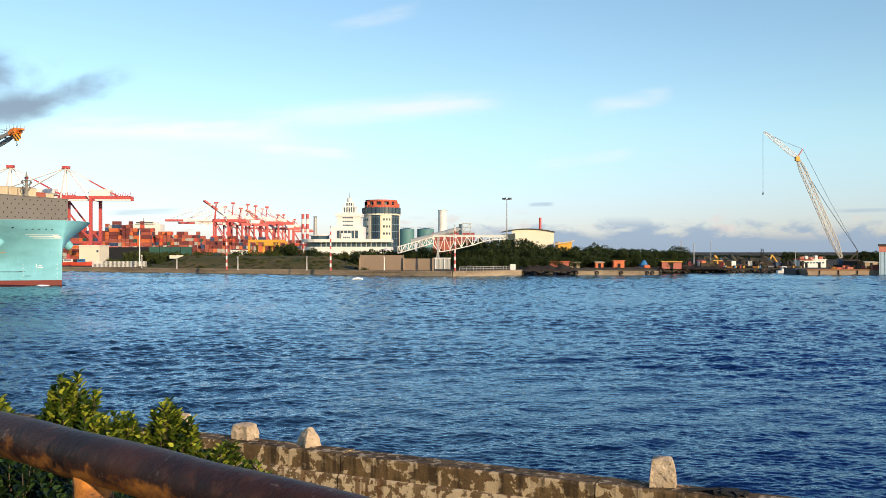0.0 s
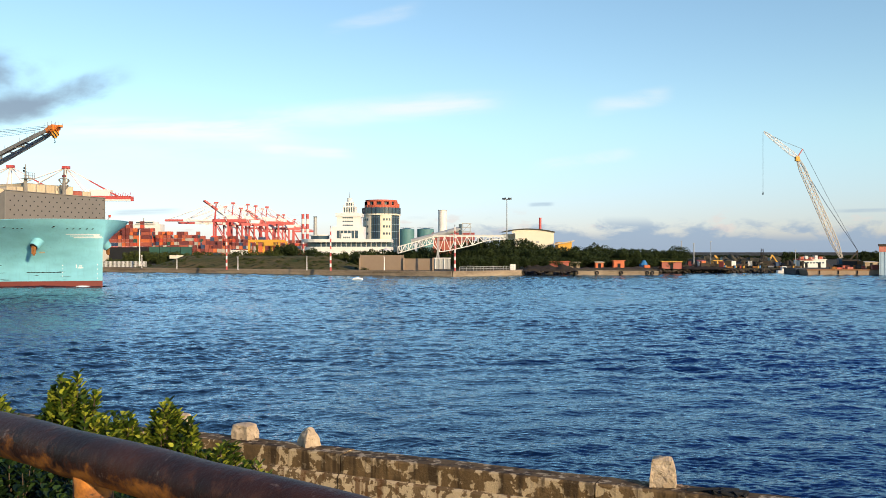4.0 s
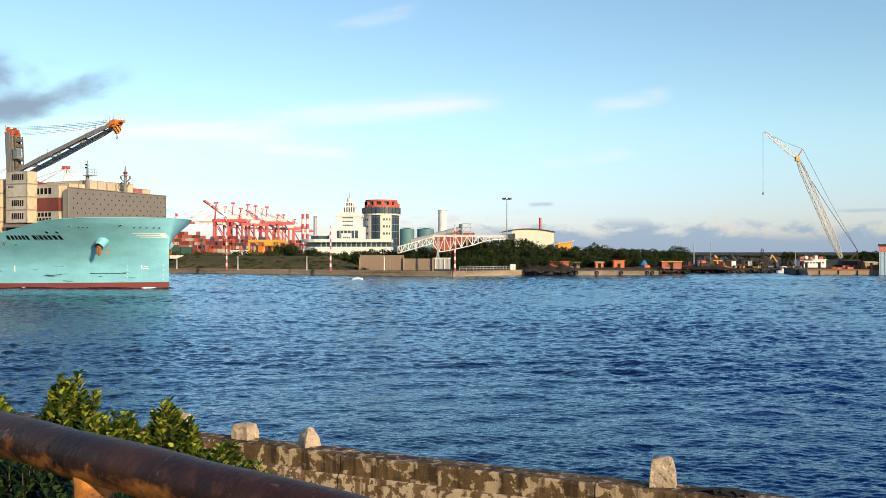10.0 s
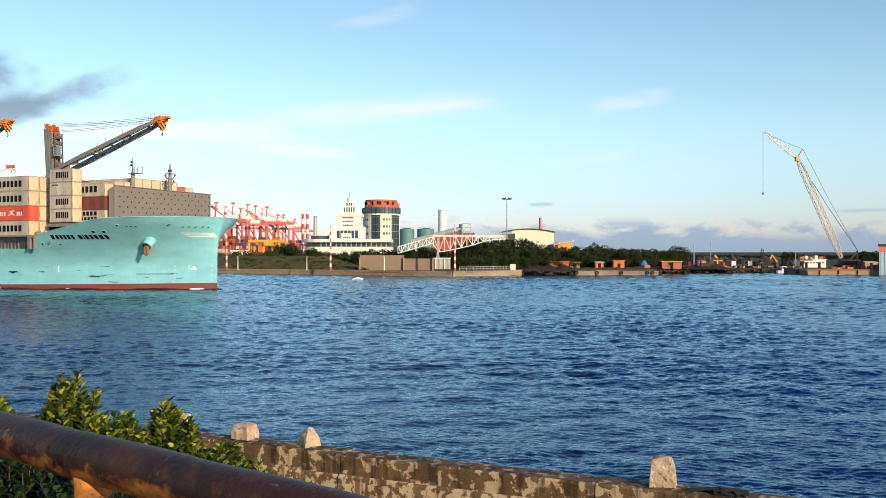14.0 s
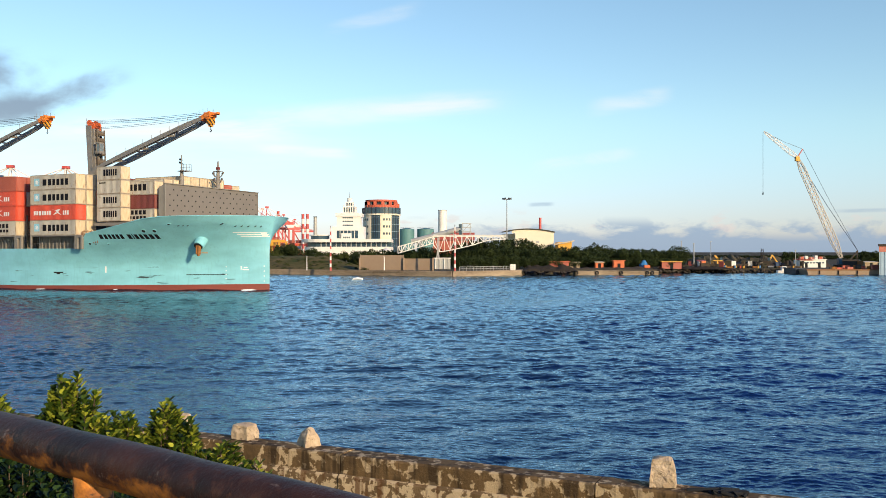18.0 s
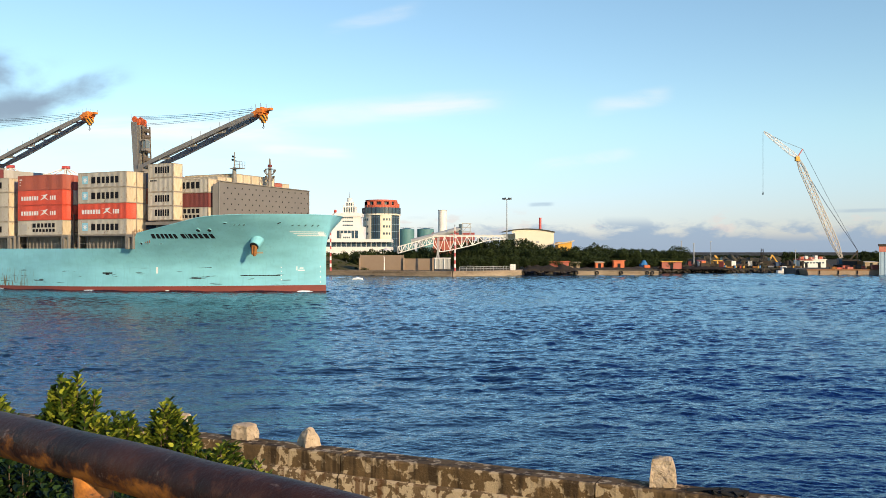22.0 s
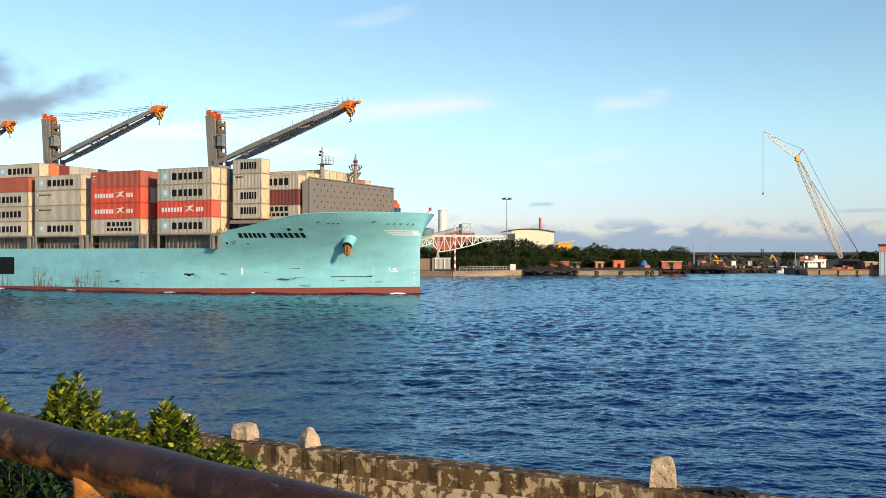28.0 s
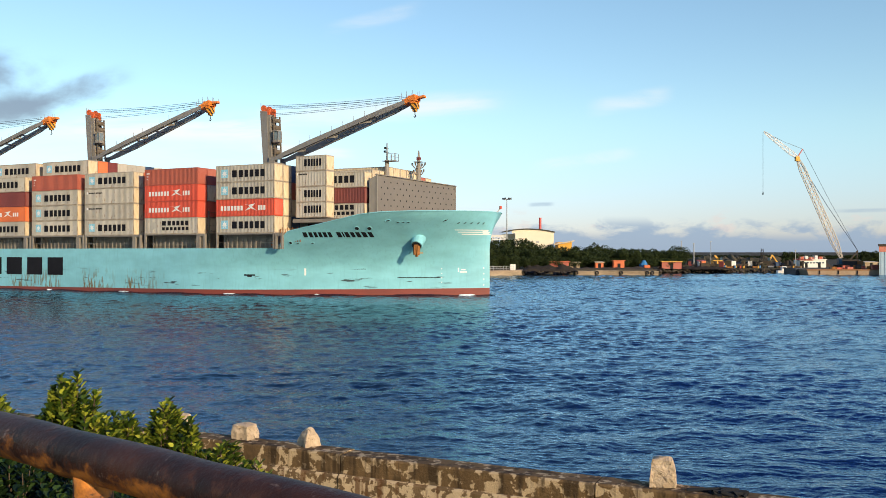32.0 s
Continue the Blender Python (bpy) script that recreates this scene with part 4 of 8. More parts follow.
COLOUR_WORDS = {"grey": "weathered light grey", "red": "bright red", "brick": "faded brick-red", "maroon": "dark maroon", "navy": "dark navy blue", "orange": "orange", "cream": "cream", "green": "dark green"}


def container(u0, v0, h0, kind, colour, mark=""):
    """One container aboard: u0 its after end, v0 its starboard side counted inboard from the ship's side."""
    fm, sm, em, rm = kind.meshes(colour)
    ob = part("shipping_container", fm, None)
    size = "twenty-foot" if kind is BOX20 else "forty-foot"
    with_mark = {"logo": "with dark lettering", "two": "with two lines of dark lettering", "swan": "with white lettering", "small": "with a small dark mark", "code": "with small white codes"}.get(mark, "plain")
    tagged(ob, "%s %s container %s aboard" % (COLOUR_WORDS[colour], size, with_mark), "shipping container", "containers on the ship")
    L, H = kind.length, kind.height
    part("side_panel", sm, None, ob, at=Matrix.Translation((0, -W / 2, 0)))
    part("side_panel", sm, None, ob, at=pose(0, W / 2, 0, 0, 0, 180))
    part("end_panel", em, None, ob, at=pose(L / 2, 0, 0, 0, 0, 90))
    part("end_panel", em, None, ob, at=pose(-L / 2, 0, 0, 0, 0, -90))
    part("roof_panel", rm, None, ob)
    y = Matrix.Translation((0, -W / 2 - 0.006, 0))
    y2 = Matrix.Translation((0, -W / 2 - 0.010, 0))
    k = L / 12.19
    letters = [1.25, 1.05, .9, .95, .95, 1]
    if mark == "logo":
        part("lettering", mark_mesh("logo%d" % L, word(-2.9 * k, 4.3 * k, 0.80, 2.0, letters), M["ink"]), None, ob, at=y)
        if L > 10:
            part("emblem", mark_mesh("emb%d" % L, [(-5.0 * k, 0.75, -3.55 * k, 2.2)], M["sky_blue"]), None, ob, at=y)
            part("star", star_mesh(-4.27, 1.47, 0.62), None, ob, at=y2)
    elif mark == "two":
        part("lettering", mark_mesh("two%d" % L, word(-2.2 * k, 4.2 * k, 1.5, 2.3, letters), M["ink"]), None, ob, at=y)
        part("lettering", mark_mesh("lower%d" % L, word(-2.1 * k, 4.2 * k, 0.65, 1.2, [1] * 7), M["ink"]), None, ob, at=y)
        part("emblem", mark_mesh("emb2%d" % L, [(-4.6 * k, 0.9, -3.4 * k, 2.1)], M["c_grey"]), None, ob, at=y)
    elif mark == "swan":
        part("lettering", mark_mesh("swan", word(-5.2, -0.3, 0.95, 1.75, [1.1, 1, 1.2, 1, 1, 1, 1]), M["white"]), None, ob, at=y)
        part("lettering", mark_mesh("swan_short", word(2.7, 4.4, 0.95, 1.75, [.8, 1, 1]), M["white"]), None, ob, at=y)
        s = Shape()
        s.add([(-0.1, 0, 2.0), (0.9, 0, 1.75), (1.1, 0, 1.35), (2.6, 0, 0.85), (1.5, 0, 1.5), (2.2, 0, 2.1), (0.75, 0, 1.85)], [(0, 1, 6), (1, 2, 4), (2, 3, 4), (1, 4, 5), (1, 5, 6)])
        s.add([(0.9, 0, 1.5), (0.1, 0, 0.9), (1.2, 0, 1.2)], [(0, 1, 2)])
        if "bird" not in MARKS:
            MARKS["bird"] = s.mesh("bird")
            MARKS["bird"].materials.append(M["white"])
        part("emblem", MARKS["bird"], None, ob, at=y)
    elif mark == "small":
        part("lettering", mark_mesh("small%d" % L, word(-5.0 * k, -1.6 * k, 1.95, 2.2, letters + [-.4] + letters), M["ink"]), None, ob, at=y)
        part("emblem", mark_mesh("smallw%d" % L, [(-5.6 * k, 1.9, -5.2 * k, 2.3)], M["white"]), None, ob, at=y)
    elif mark == "code":
        part("lettering", mark_mesh("code%d" % L, [(-5.6 * k, 2.0, -4.9 * k, 2.2), (-5.6 * k, 1.5, -5.2 * k, 1.65), (-5.6 * k, 1.0, -5.3 * k, 1.15)], M["white"]), None, ob, at=y)
    return aboard(ob, Matrix.Translation((u0 + L / 2, v0 - BEAM + W / 2, h0)))


# stacks from the bottom up, row by row inboard from the ship's starboard side
G, R, B_, MA, N_, O_, C_ = "grey", "red", "brick", "maroon", "navy", "orange", "cream"
BAYS = [
    (-43.55, 10.56, [[(G, "logo"), (R, "swan"), (G, "logo"), (G, "logo")], [(C_, ""), (G, ""), (C_, ""), (C_, "")], [(N_, ""), (G, ""), (B_, ""), (N_, "")]]),
    (-59.85, 10.56, [[(G, "two"), (R, "swan"), (R, "swan"), (B_, "code")], [(G, "logo"), (R, ""), (G, ""), (B_, "")], [(B_, ""), (O_, ""), (G, ""), (G, "")]]),
    (-74.69, 10.40, [[(G, "logo"), (G, "small"), (G, "small"), (G, "logo")], [(G, ""), (R, ""), (G, ""), (O_, "")], [(G, ""), (B_, ""), (G, ""), (G, "")]]),
    (-88.80, 10.42, [[(G, "logo"), (G, "logo"), (G, "logo"), (B_, "code")], [(G, "logo"), (G, ""), (R, ""), (G, ""), (G, "logo")], [(G, ""), (R, ""), (G, ""), (O_, ""), (O_, "")]]),
    (-103.0, 10.42, [[(G, "logo"), (O_, "swan"), (MA, "code"), (G, "logo")], [(G, "logo"), (G, ""), (B_, ""), (G, "logo"), (G, "logo")], [(G, ""), (R, ""), (G, ""), (O_, ""), (R, "")]]),
    (-117.2, 10.42, [[(G, "logo"), (B_, "code"), (G, "logo"), (R, "swan")], [(G, "logo"), (G, ""), (B_, ""), (G, "logo"), (G, "logo")], [(G, ""), (R, ""), (G, ""), (O_, ""), (R, "")]]),
]
for u0, h0, rows in BAYS:
    for r, stack in enumerate(rows):
        for k, (c, mk) in enumerate(stack):
            container(u0, 0.36 + r * 2.5, h0 + k * (2.896 + 0.012), BOX40, c, mk)
for k, mk in enumerate(("logo", "logo", "small", "logo")):
    container(-29.15, 3.4, 13.12 + k * 2.60, BOX20, G, mk)
for k, (c, mk) in enumerate(((G, "two"), (MA, "code"), (G, "logo"))):
    container(-29.45, 5.95, 12.92 + k * 2.60, BOX40S, c, mk)
FORE = (("cream", "maroon", "grey"), ("grey", "cream", "grey"), ("cream", "grey", "cream"), ("grey", "grey", "grey"), ("maroon", "grey", "grey"), ("grey", "cream", "cream"), ("grey", "brick", "grey"), ("grey", "grey", "brick"), ("cream", "grey", "grey"))
for r, stack in enumerate(FORE):
    for k, c in enumerate(stack):
        container(-29.45 - (r > 2) * 0.1, 8.5 + r * 2.5, 13.50 + k * (2.89 if 2 <= r < 7 else 2.60), BOX40 if 2 <= r < 7 else BOX40S, c)


def build_inner_cargo():
    """The further rows of each bay, joined: only their tops and edges show past the outer rows."""
    for key, pick in (("grey", (0, 3, 5, 4)), ("brick", (1,)), ("navy", (2,)), ("maroon", (6,))):
        sh = Shape()
        r = random.Random(5)
        for b, (u0, h0, rows) in enumerate(BAYS):
            for row in range(3, 14):
                for k in range(len(rows[2])):
                    c = r.randrange(7)
                    if c in pick:
                        x, y, z = u0, 0.36 + row * 2.5 - BEAM, h0 + k * 2.908
                        sh.box(x, y, z + 0.01, x + 12.19, y + W, z + 2.89)
                        for q in range(1, 20):
                            sh.box(x + q * 0.6, y + 0.1, z + 2.89, x + q * 0.6 + 0.35, y + W - 0.1, z + 2.915)
        ob = part("inner_container_rows", sh, M["c_" + key])
        tagged(ob, "%s containers in the inner rows aboard" % COLOUR_WORDS[key], "shipping containers", kind="stuff")
        aboard(ob, Matrix.Identity(4))


build_inner_cargo()


def build_deck_fittings():
    """Hatch coamings, lashing posts and rails under the stacks."""
    for u0, h0, rows in BAYS:
        part("hatch_coaming", Shape().box(u0 + 0.2, -15.4, 7.9, u0 + 12.0, 15.4, h0 - 0.02), M["ship_grey"], ship)
        s = Shape()
        for e in (u0 + 0.12, u0 + 12.07):
            for v in (-17.7, -15.6):
                s.beam((e, v, 7.9), (e, v, h0 - 0.02), 0.32)
            s.beam((e, -17.7, h0 - 0.14), (e, -15.4, h0 - 0.14), 0.3, 0.22)
        s.box(u0, -17.8, h0 - 0.22, u0 + 12.19, -17.62, h0 - 0.02)
        part("stack_support", s, M["ship_grey"], ship, "grey-brown container posts at the ship's side")
        s = Shape()
        for q in range(1, 12):
            x = u0 + q * 1.0
            s.beam((x, -15.9, 7.9), (x, -15.9, 9.6 + 0.4 * (q % 3 == 0)), 0.10 + 0.08 * (q % 2))
        s.beam((u0, -15.9, 9.3), (u0 + 12, -15.9, 9.3), 0.10)
        s.beam((u0, -15.9, 8.7), (u0 + 12, -15.9, 8.7), 0.08)
        s.beam((u0, -17.9, 8.95), (u0 + 12, -17.9, 8.95), 0.05)
        part("deck_gear", s, M["ship_grey"], ship)
        # lashing bridge ahead of the bay
        x = u0 + 12.19
        if u0 < -50:
            s = Shape()
            for v in (-15.6, -13.1):
                s.beam((x + 0.55, v, 7.9), (x + 0.55, v, 14.6), 0.24)
            for z in (11.0, 13.4):
                s.box(x + 0.35, -15.8, z, x + 1.2, 15.8, z + 0.12)
                s.beam((x + 0.4, -15.8, z + 1.0), (x + 0.4, 15.8, z + 1.0), 0.06)
            part("lashing_bridge", s, M["rust_grey"], ship)
        # arched end frames with an opening, by the deck edge
        s = Shape()
        s.box(x + 0.2, -17.9, 7.9, x + 0.5, -17.4, 10.1)
        s.box(x + 1.35, -17.9, 7.9, x + 1.65, -17.4, 10.1)
        s.box(x + 0.2, -17.9, 10.1, x + 1.65, -17.4, 10.5)
        part("end_frame", s, M["ship_grey"], ship)
        part("lifebuoy", Shape().tube([(u0 + 10.2 + 0.35 * math.cos(k * math.tau / 10), -15.75, 8.9 + 0.35 * math.sin(k * math.tau / 10)) for k in range(11)], 0.09, 5, False), M["orange"], ship, "orange lifebuoy")
    part("hatch_cover", Shape().box(-29.6, 8.45 - BEAM, 12.91, -17.2, 31.2 - BEAM, 13.48), M["ship_grey"], ship)
    part("cargo_floor", Shape().box(-29.7, -14.9, 12.3, -16.9, 14.9, 12.90), M["ship_grey"], ship)
    s = Shape()
    for q in range(9):
        s.beam((-31.0 + q * 0.5, -16.6, 9.0), (-31.0 + q * 0.5, -16.6, 11.2 + 0.3 * (q % 2)), 0.09)
    s.beam((-31.0, -16.6, 11.2), (-27.0, -16.6, 11.2), 0.07)
    part("step_rail", s, M["rust"], ship, "rusty rail at the forecastle step")


build_deck_fittings()

# ---- the near bank: promenade, slope, quay wall ----
WALL_DIR, WALL_OUT, WALL_D = Vector((0.9043, -0.4270, 0)), Vector((0.4270, 0.9043, 0)), 13.42
WALL_TOP, QUAY_Z, WALK_Z = 3.915, 2.9, 5.94


def by_wall(s, d, z):
    """A point s metres along the quay and d metres landward of the wall's inner face."""
    return WALL_DIR * s + WALL_OUT * (WALL_D - d) + Vector((0, 0, z))


def patched_material():
    """Dark stained plaster that has flaked off in pale patches."""
    m = material("flaking_wall", (0.098, 0.064, 0.031), (0.20, 0.130, 0.060), 0.9, grain=12, patch=1.6, amount=1.0, bump=0.02, bump_scale=26, spots=((0.50, 0.38, 0.22), 4.6, 0.535, 0.57), runs=((0.04, 0.028, 0.017), 5.5, 0.49, 0.60))
    return m


def rail_material():
    m = bpy.data.materials.new("rusty_brown_pipe")
    m.use_nodes = True
    nt = m.node_tree
    N, L = nt.nodes.new, nt.links.new
    p = nt.nodes["Principled BSDF"]
    tc = N("ShaderNodeTexCoord")

    def noise_tex(scale, st, detail=6.0):
        mp = N("ShaderNodeMapping")
        mp.inputs["Scale"].default_value = st
        L(tc.outputs["Object"], mp.inputs[0])
        n = N("ShaderNodeTexNoise")
        n.inputs["Scale"].default_value, n.inputs["Detail"].default_value = scale, detail
        n.inputs["Roughness"].default_value = 0.65
        L(mp.outputs[0], n.inputs["Vector"])
        return n.outputs[0]

    def rng(v, a, b, c=0.0, d=1.0):
        r = N("ShaderNodeMapRange")
        L(v, r.inputs[0])
        for i, k in enumerate((a, b, c, d)):
            r.inputs[i + 1].default_value = k
        return r.outputs[0]

    def over(a, col, fac):
        n = N("ShaderNodeMix")
        n.data_type = "RGBA"
        L(fac, n.inputs[0])
        if isinstance(a, tuple):
            n.inputs[6].default_value = (*a, 1)
        else:
            L(a, n.inputs[6])
        n.inputs[7].default_value = (*col, 1)
        return n.outputs[2]

    sep = N("ShaderNodeSeparateXYZ")
    L(tc.outputs["Object"], sep.inputs[0])
    worn = N("ShaderNodeMath")
    worn.operation = "MULTIPLY_ADD"
    L(sep.outputs[2], worn.inputs[0])
    worn.inputs[1].default_value = -4.2
    L(noise_tex(15.0, (0.6, 1, 1), 10.0), worn.inputs[2])
    col = over((0.060, 0.022, 0.014), (0.020, 0.010, 0.009), rng(noise_tex(4.0, (1, 1, 1)), 0.4, 0.62))
    col = over(col, (0.42, 0.15, 0.03), rng(worn.outputs[0], 0.525, 0.68))
    col = over(col, (0.09, 0.035, 0.02), rng(noise_tex(30, (1, 1, 1)), 0.52, 0.68, 0, 0.8))
    col = over(col, (0.30, 0.22, 0.18), rng(noise_tex(13.0, (0.9, 1, 1), 9.0), 0.64, 0.69, 0, 0.6))
    L(col, p.inputs["Base Color"])
    p.inputs["Specular IOR Level"].default_value = 0.15
    L(rng(worn.outputs[0], 0.55, 0.75, 0.45, 0.9), p.inputs["Roughness"])
    b = N("ShaderNodeBump")
    b.inputs["Distance"].default_value = 0.0025
    L(noise_tex(55, (1, 1, 1)), b.inputs["Height"])
    L(b.outputs[0], p.inputs["Normal"])
    return m


def build_near_bank():
    sh = Shape()
    prof = [(-0.0, QUAY_Z), (4.5, QUAY_Z + 0.1), (7.6, 5.2), (9.2, 5.86), (40, WALK_Z), (140, WALK_Z), (900, WALK_Z), (4500, WALK_Z)]
    ss = [-4500, -900, -300, -120, -60, -30, -15, -8, -4, 0, 4, 8, 15, 30, 60, 120, 300, 900, 4500]
    vs = [by_wall(s, d, z) for s in ss for d, z in prof]
    n = len(prof)
    sh.add(vs, [(i * n + j, (i + 1) * n + j, (i + 1) * n + j + 1, i * n + j + 1) for i in range(len(ss) - 1) for j in range(n - 1)][::1])
    sh.f = [f[::-1] for f in sh.f]
    tagged(part("ground", sh, M["earth"]), "earth bank behind the quay wall", "ground", kind="structure")
    # parapet in cast lengths
    wall_mat = patched_material()
    course_mat = material("bare_lower_course", (0.20, 0.135, 0.07), (0.12, 0.08, 0.04), 0.9, grain=12, patch=1.6, amount=1.0, bump=0.02, bump_scale=26, spots=((0.55, 0.43, 0.26), 6.5, 0.47, 0.51), runs=((0.13, 0.06, 0.024), 7.0, 0.51, 0.60))
    q = thing("quay_wall", Matrix.Identity(4), "dark stained concrete quay wall with pale flaked patches", "wall", kind="structure")
    foot = Shape()
    for s0, s1 in ((-4500, 4500),):
        vs = [by_wall(s, d, z) for s in (s0, s1) for d, z in ((0.02, -3), (0.02, QUAY_Z + 0.02), (-0.65, QUAY_Z + 0.02), (-0.65, -3))]
        foot.add(vs, ((0, 4, 5, 1), (1, 5, 6, 2), (2, 6, 7, 3)))
    part("quay_face", foot, M["concrete"], q)
    r = random.Random(3)
    length = 4.58
    for i in range(-12, 14):
        s0 = -3.77 + i * length + 0.012
        s1 = s0 + length - 0.024
        sh = Shape()
        dz = r.uniform(-0.012, 0.012)
        # body, a small ledge half-way, a rounded coping edge
        prof = [(0.0, QUAY_Z), (0.0, WALL_TOP - 0.34), (-0.025, WALL_TOP - 0.325), (-0.025, WALL_TOP - 0.03), (-0.05, WALL_TOP), (-0.50, WALL_TOP), (-0.55, WALL_TOP - 0.03), (-0.55, QUAY_Z)]
        cols = [s0 + (s1 - s0) * k / 14 for k in range(15)]
        vs = []
        for s in cols:
            for k, (d, z) in enumerate(prof):
                j = 0.018 * noise.noise(Vector((s * 2.1, z * 3, i))) if 1 <= k <= 6 else 0
                vs.append(by_wall(s, d + j, z + dz + (j if k in (4, 5) else 0)))
        n = len(prof)
        sh.add(vs, [(a * n + b, a * n + b + 1, (a + 1) * n + b + 1, (a + 1) * n + b)[::-1] for a in range(14) for b in range(n - 1)] + [tuple(range(n)), tuple(range(14 * n + n - 1, 14 * n - 1, -1))])
        length_part = part("wall_length", sh, wall_mat, q)
        # the lower course, proud of the face, where most of the stained coat has come away
        vs = []
        for s in cols:
            for k, (d, z) in enumerate(((0.045, QUAY_Z), (0.045, WALL_TOP - 0.37), (0.012, WALL_TOP - 0.335), (-0.02, WALL_TOP - 0.335))):
                j = 0.014 * noise.noise(Vector((s * 2.3, z * 3, i + 40)))
                vs.append(by_wall(s, d + j, z + (j if k else 0)))
        part("lower_course", Shape().add(vs, [(a * 4 + b, a * 4 + b + 1, a * 4 + b + 5, a * 4 + b + 4)[::-1] for a in range(14) for b in range(3)]), course_mat, length_part)
    return q


build_near_bank()


def mooring_stone(s, d, width, height, top, label, twist=0.0):
    """A weathered concrete stub on the wall: rough tapered block; top = share of its width that the top keeps."""
    r = random.Random(int(s * 100))
    bm = bmesh.new()
    bmesh.ops.create_cube(bm, size=1.0)
    bmesh.ops.subdivide_edges(bm, edges=bm.edges, cuts=5, use_grid_fill=True)
    for v in bm.verts:
        k = v.co.z + 0.5
        f = 1 + (top - 1) * k ** 1.5
        v.co.x *= width * f
        v.co.y *= width * 0.9 * f
        v.co.z = k * height
        if k > 0.8:
            edge = max(abs(v.co.x) / (width * f), abs(v.co.y) / (width * 0.9 * f)) * 2
            v.co.z -= 0.18 * height * max(0, edge - 0.55)
        v.co += Vector([noise.noise(v.co * 9 + Vector((s, j * 5, 0))) for j in range(3)]) * 0.028
    me = bpy.data.meshes.new("stone")
    bm.to_mesh(me)
    bm.free()
    me.materials.append(M["stone"])
    p = by_wall(s, d, WALL_TOP - 0.01)
    ob = new("mooring_bollard", me)
    ob.matrix_basis = Matrix.Translation(p) @ pose(0, 0, 0, 0, 0, -25 + twist)
    return tagged(ob, label, "bollard", "bollards on the quay wall")


M["stone"] = material("pitted_concrete", (0.62, 0.49, 0.33), (0.36, 0.27, 0.17), 0.9, grain=22, patch=4, amount=0.9, bump=0.03, bump_scale=26, spots=((0.16, 0.12, 0.08), 18, 0.58, 0.68))
mooring_stone(-10.70, -0.40, 0.385, 0.31, 0.86, "pale weathered squat concrete bollard on the wall")
mooring_stone(-9.25, -0.40, 0.36, 0.35, 0.40, "pointed broken concrete bollard on the wall", -28)
mooring_stone(-2.80, -0.36, 0.39, 0.46, 0.74, "tall pitted concrete bollard on the wall", 10)
mooring_stone(-12.28, -0.36, 0.42, 0.38, 0.8, "weathered concrete bollard behind the shrubs")
s = Shape()
r = random.Random(9)
for k in range(9):
    p = by_wall(-1.75 + r.uniform(-0.35, 0.35), -0.2 + r.uniform(-0.1, 0.1), WALL_TOP)
    s.tube([p, p + Vector((r.uniform(-0.2, 0.2), 0.05, 0.05)), p + Vector((r.uniform(-0.35, 0.35), 0.1, 0.02))], 0.035, 6)
tagged(part("old_rope", s, M["dark"]), "dark heap of old rope on the wall", "rope")


def build_railing():
    a = thing("railing", Matrix.Translation((0, 0, WALK_Z)), "rusty dark brown pipe railing of the promenade", "railing")
    rm = rail_material()
    way = Vector((0.7826, -0.6225, 0))
    mid = Vector((-1.074, 2.17, 0))
    zc = RAIL_Z - WALK_Z
    ang = -math.degrees(math.atan2(0.6225, 0.7826))
    at = Matrix.Translation(mid + Vector((0, 0, zc))) @ pose(0, 0, 0, 0, 0, ang)
    n, sh = 60, Shape()
    sh.tube([(-6 + 9.5 * i / n, 0.002 * math.sin(i * 1.7), 0.0015 * math.sin(i * 2.3)) for i in range(n + 1)], 0.0515, 28)
    part("top_rail", sh.mesh("rail", True), rm, a, "thick rusty pipe handrail", at=at)
    sh = Shape()
    sh.tube([(-6, 0, 0), (3.5, 0, 0)], 0.030, 14)
    part("lower_rail", sh.mesh("rail", True), rm, a, at=Matrix.Translation(mid + Vector((0, 0, zc - 0.52))) @ pose(0, 0, 0, 0, 0, ang))
    for s_ in (-3.6, -1.6, 0.42, 2.4):
        p = mid + way * s_
        sh = Shape()
        sh.tube([(0, 0, 0), (0, 0, zc - 0.085), (0, 0, zc - 0.055), (0, 0, zc - 0.035)], [0.041, 0.041, 0.041, 0.041], 20)
        post = part("post", sh.mesh("post", True), M["post_rust"], a, "orange rusty post", at=Matrix.Translation((p.x, p.y, 0)))
        part("base_plate", Shape().box(-0.08, -0.08, 0, 0.08, 0.08, 0.012), M["post_rust"], post)


M["post_rust"] = material("orange_rust", (0.66, 0.24, 0.03), (0.16, 0.055, 0.015), 0.7, grain=34, patch=12, amount=1.0, spots=((0.06, 0.024, 0.010), 22, 0.54, 0.60), bump=0.004, bump_scale=50)
RAIL_Z = 7.049
build_railing()


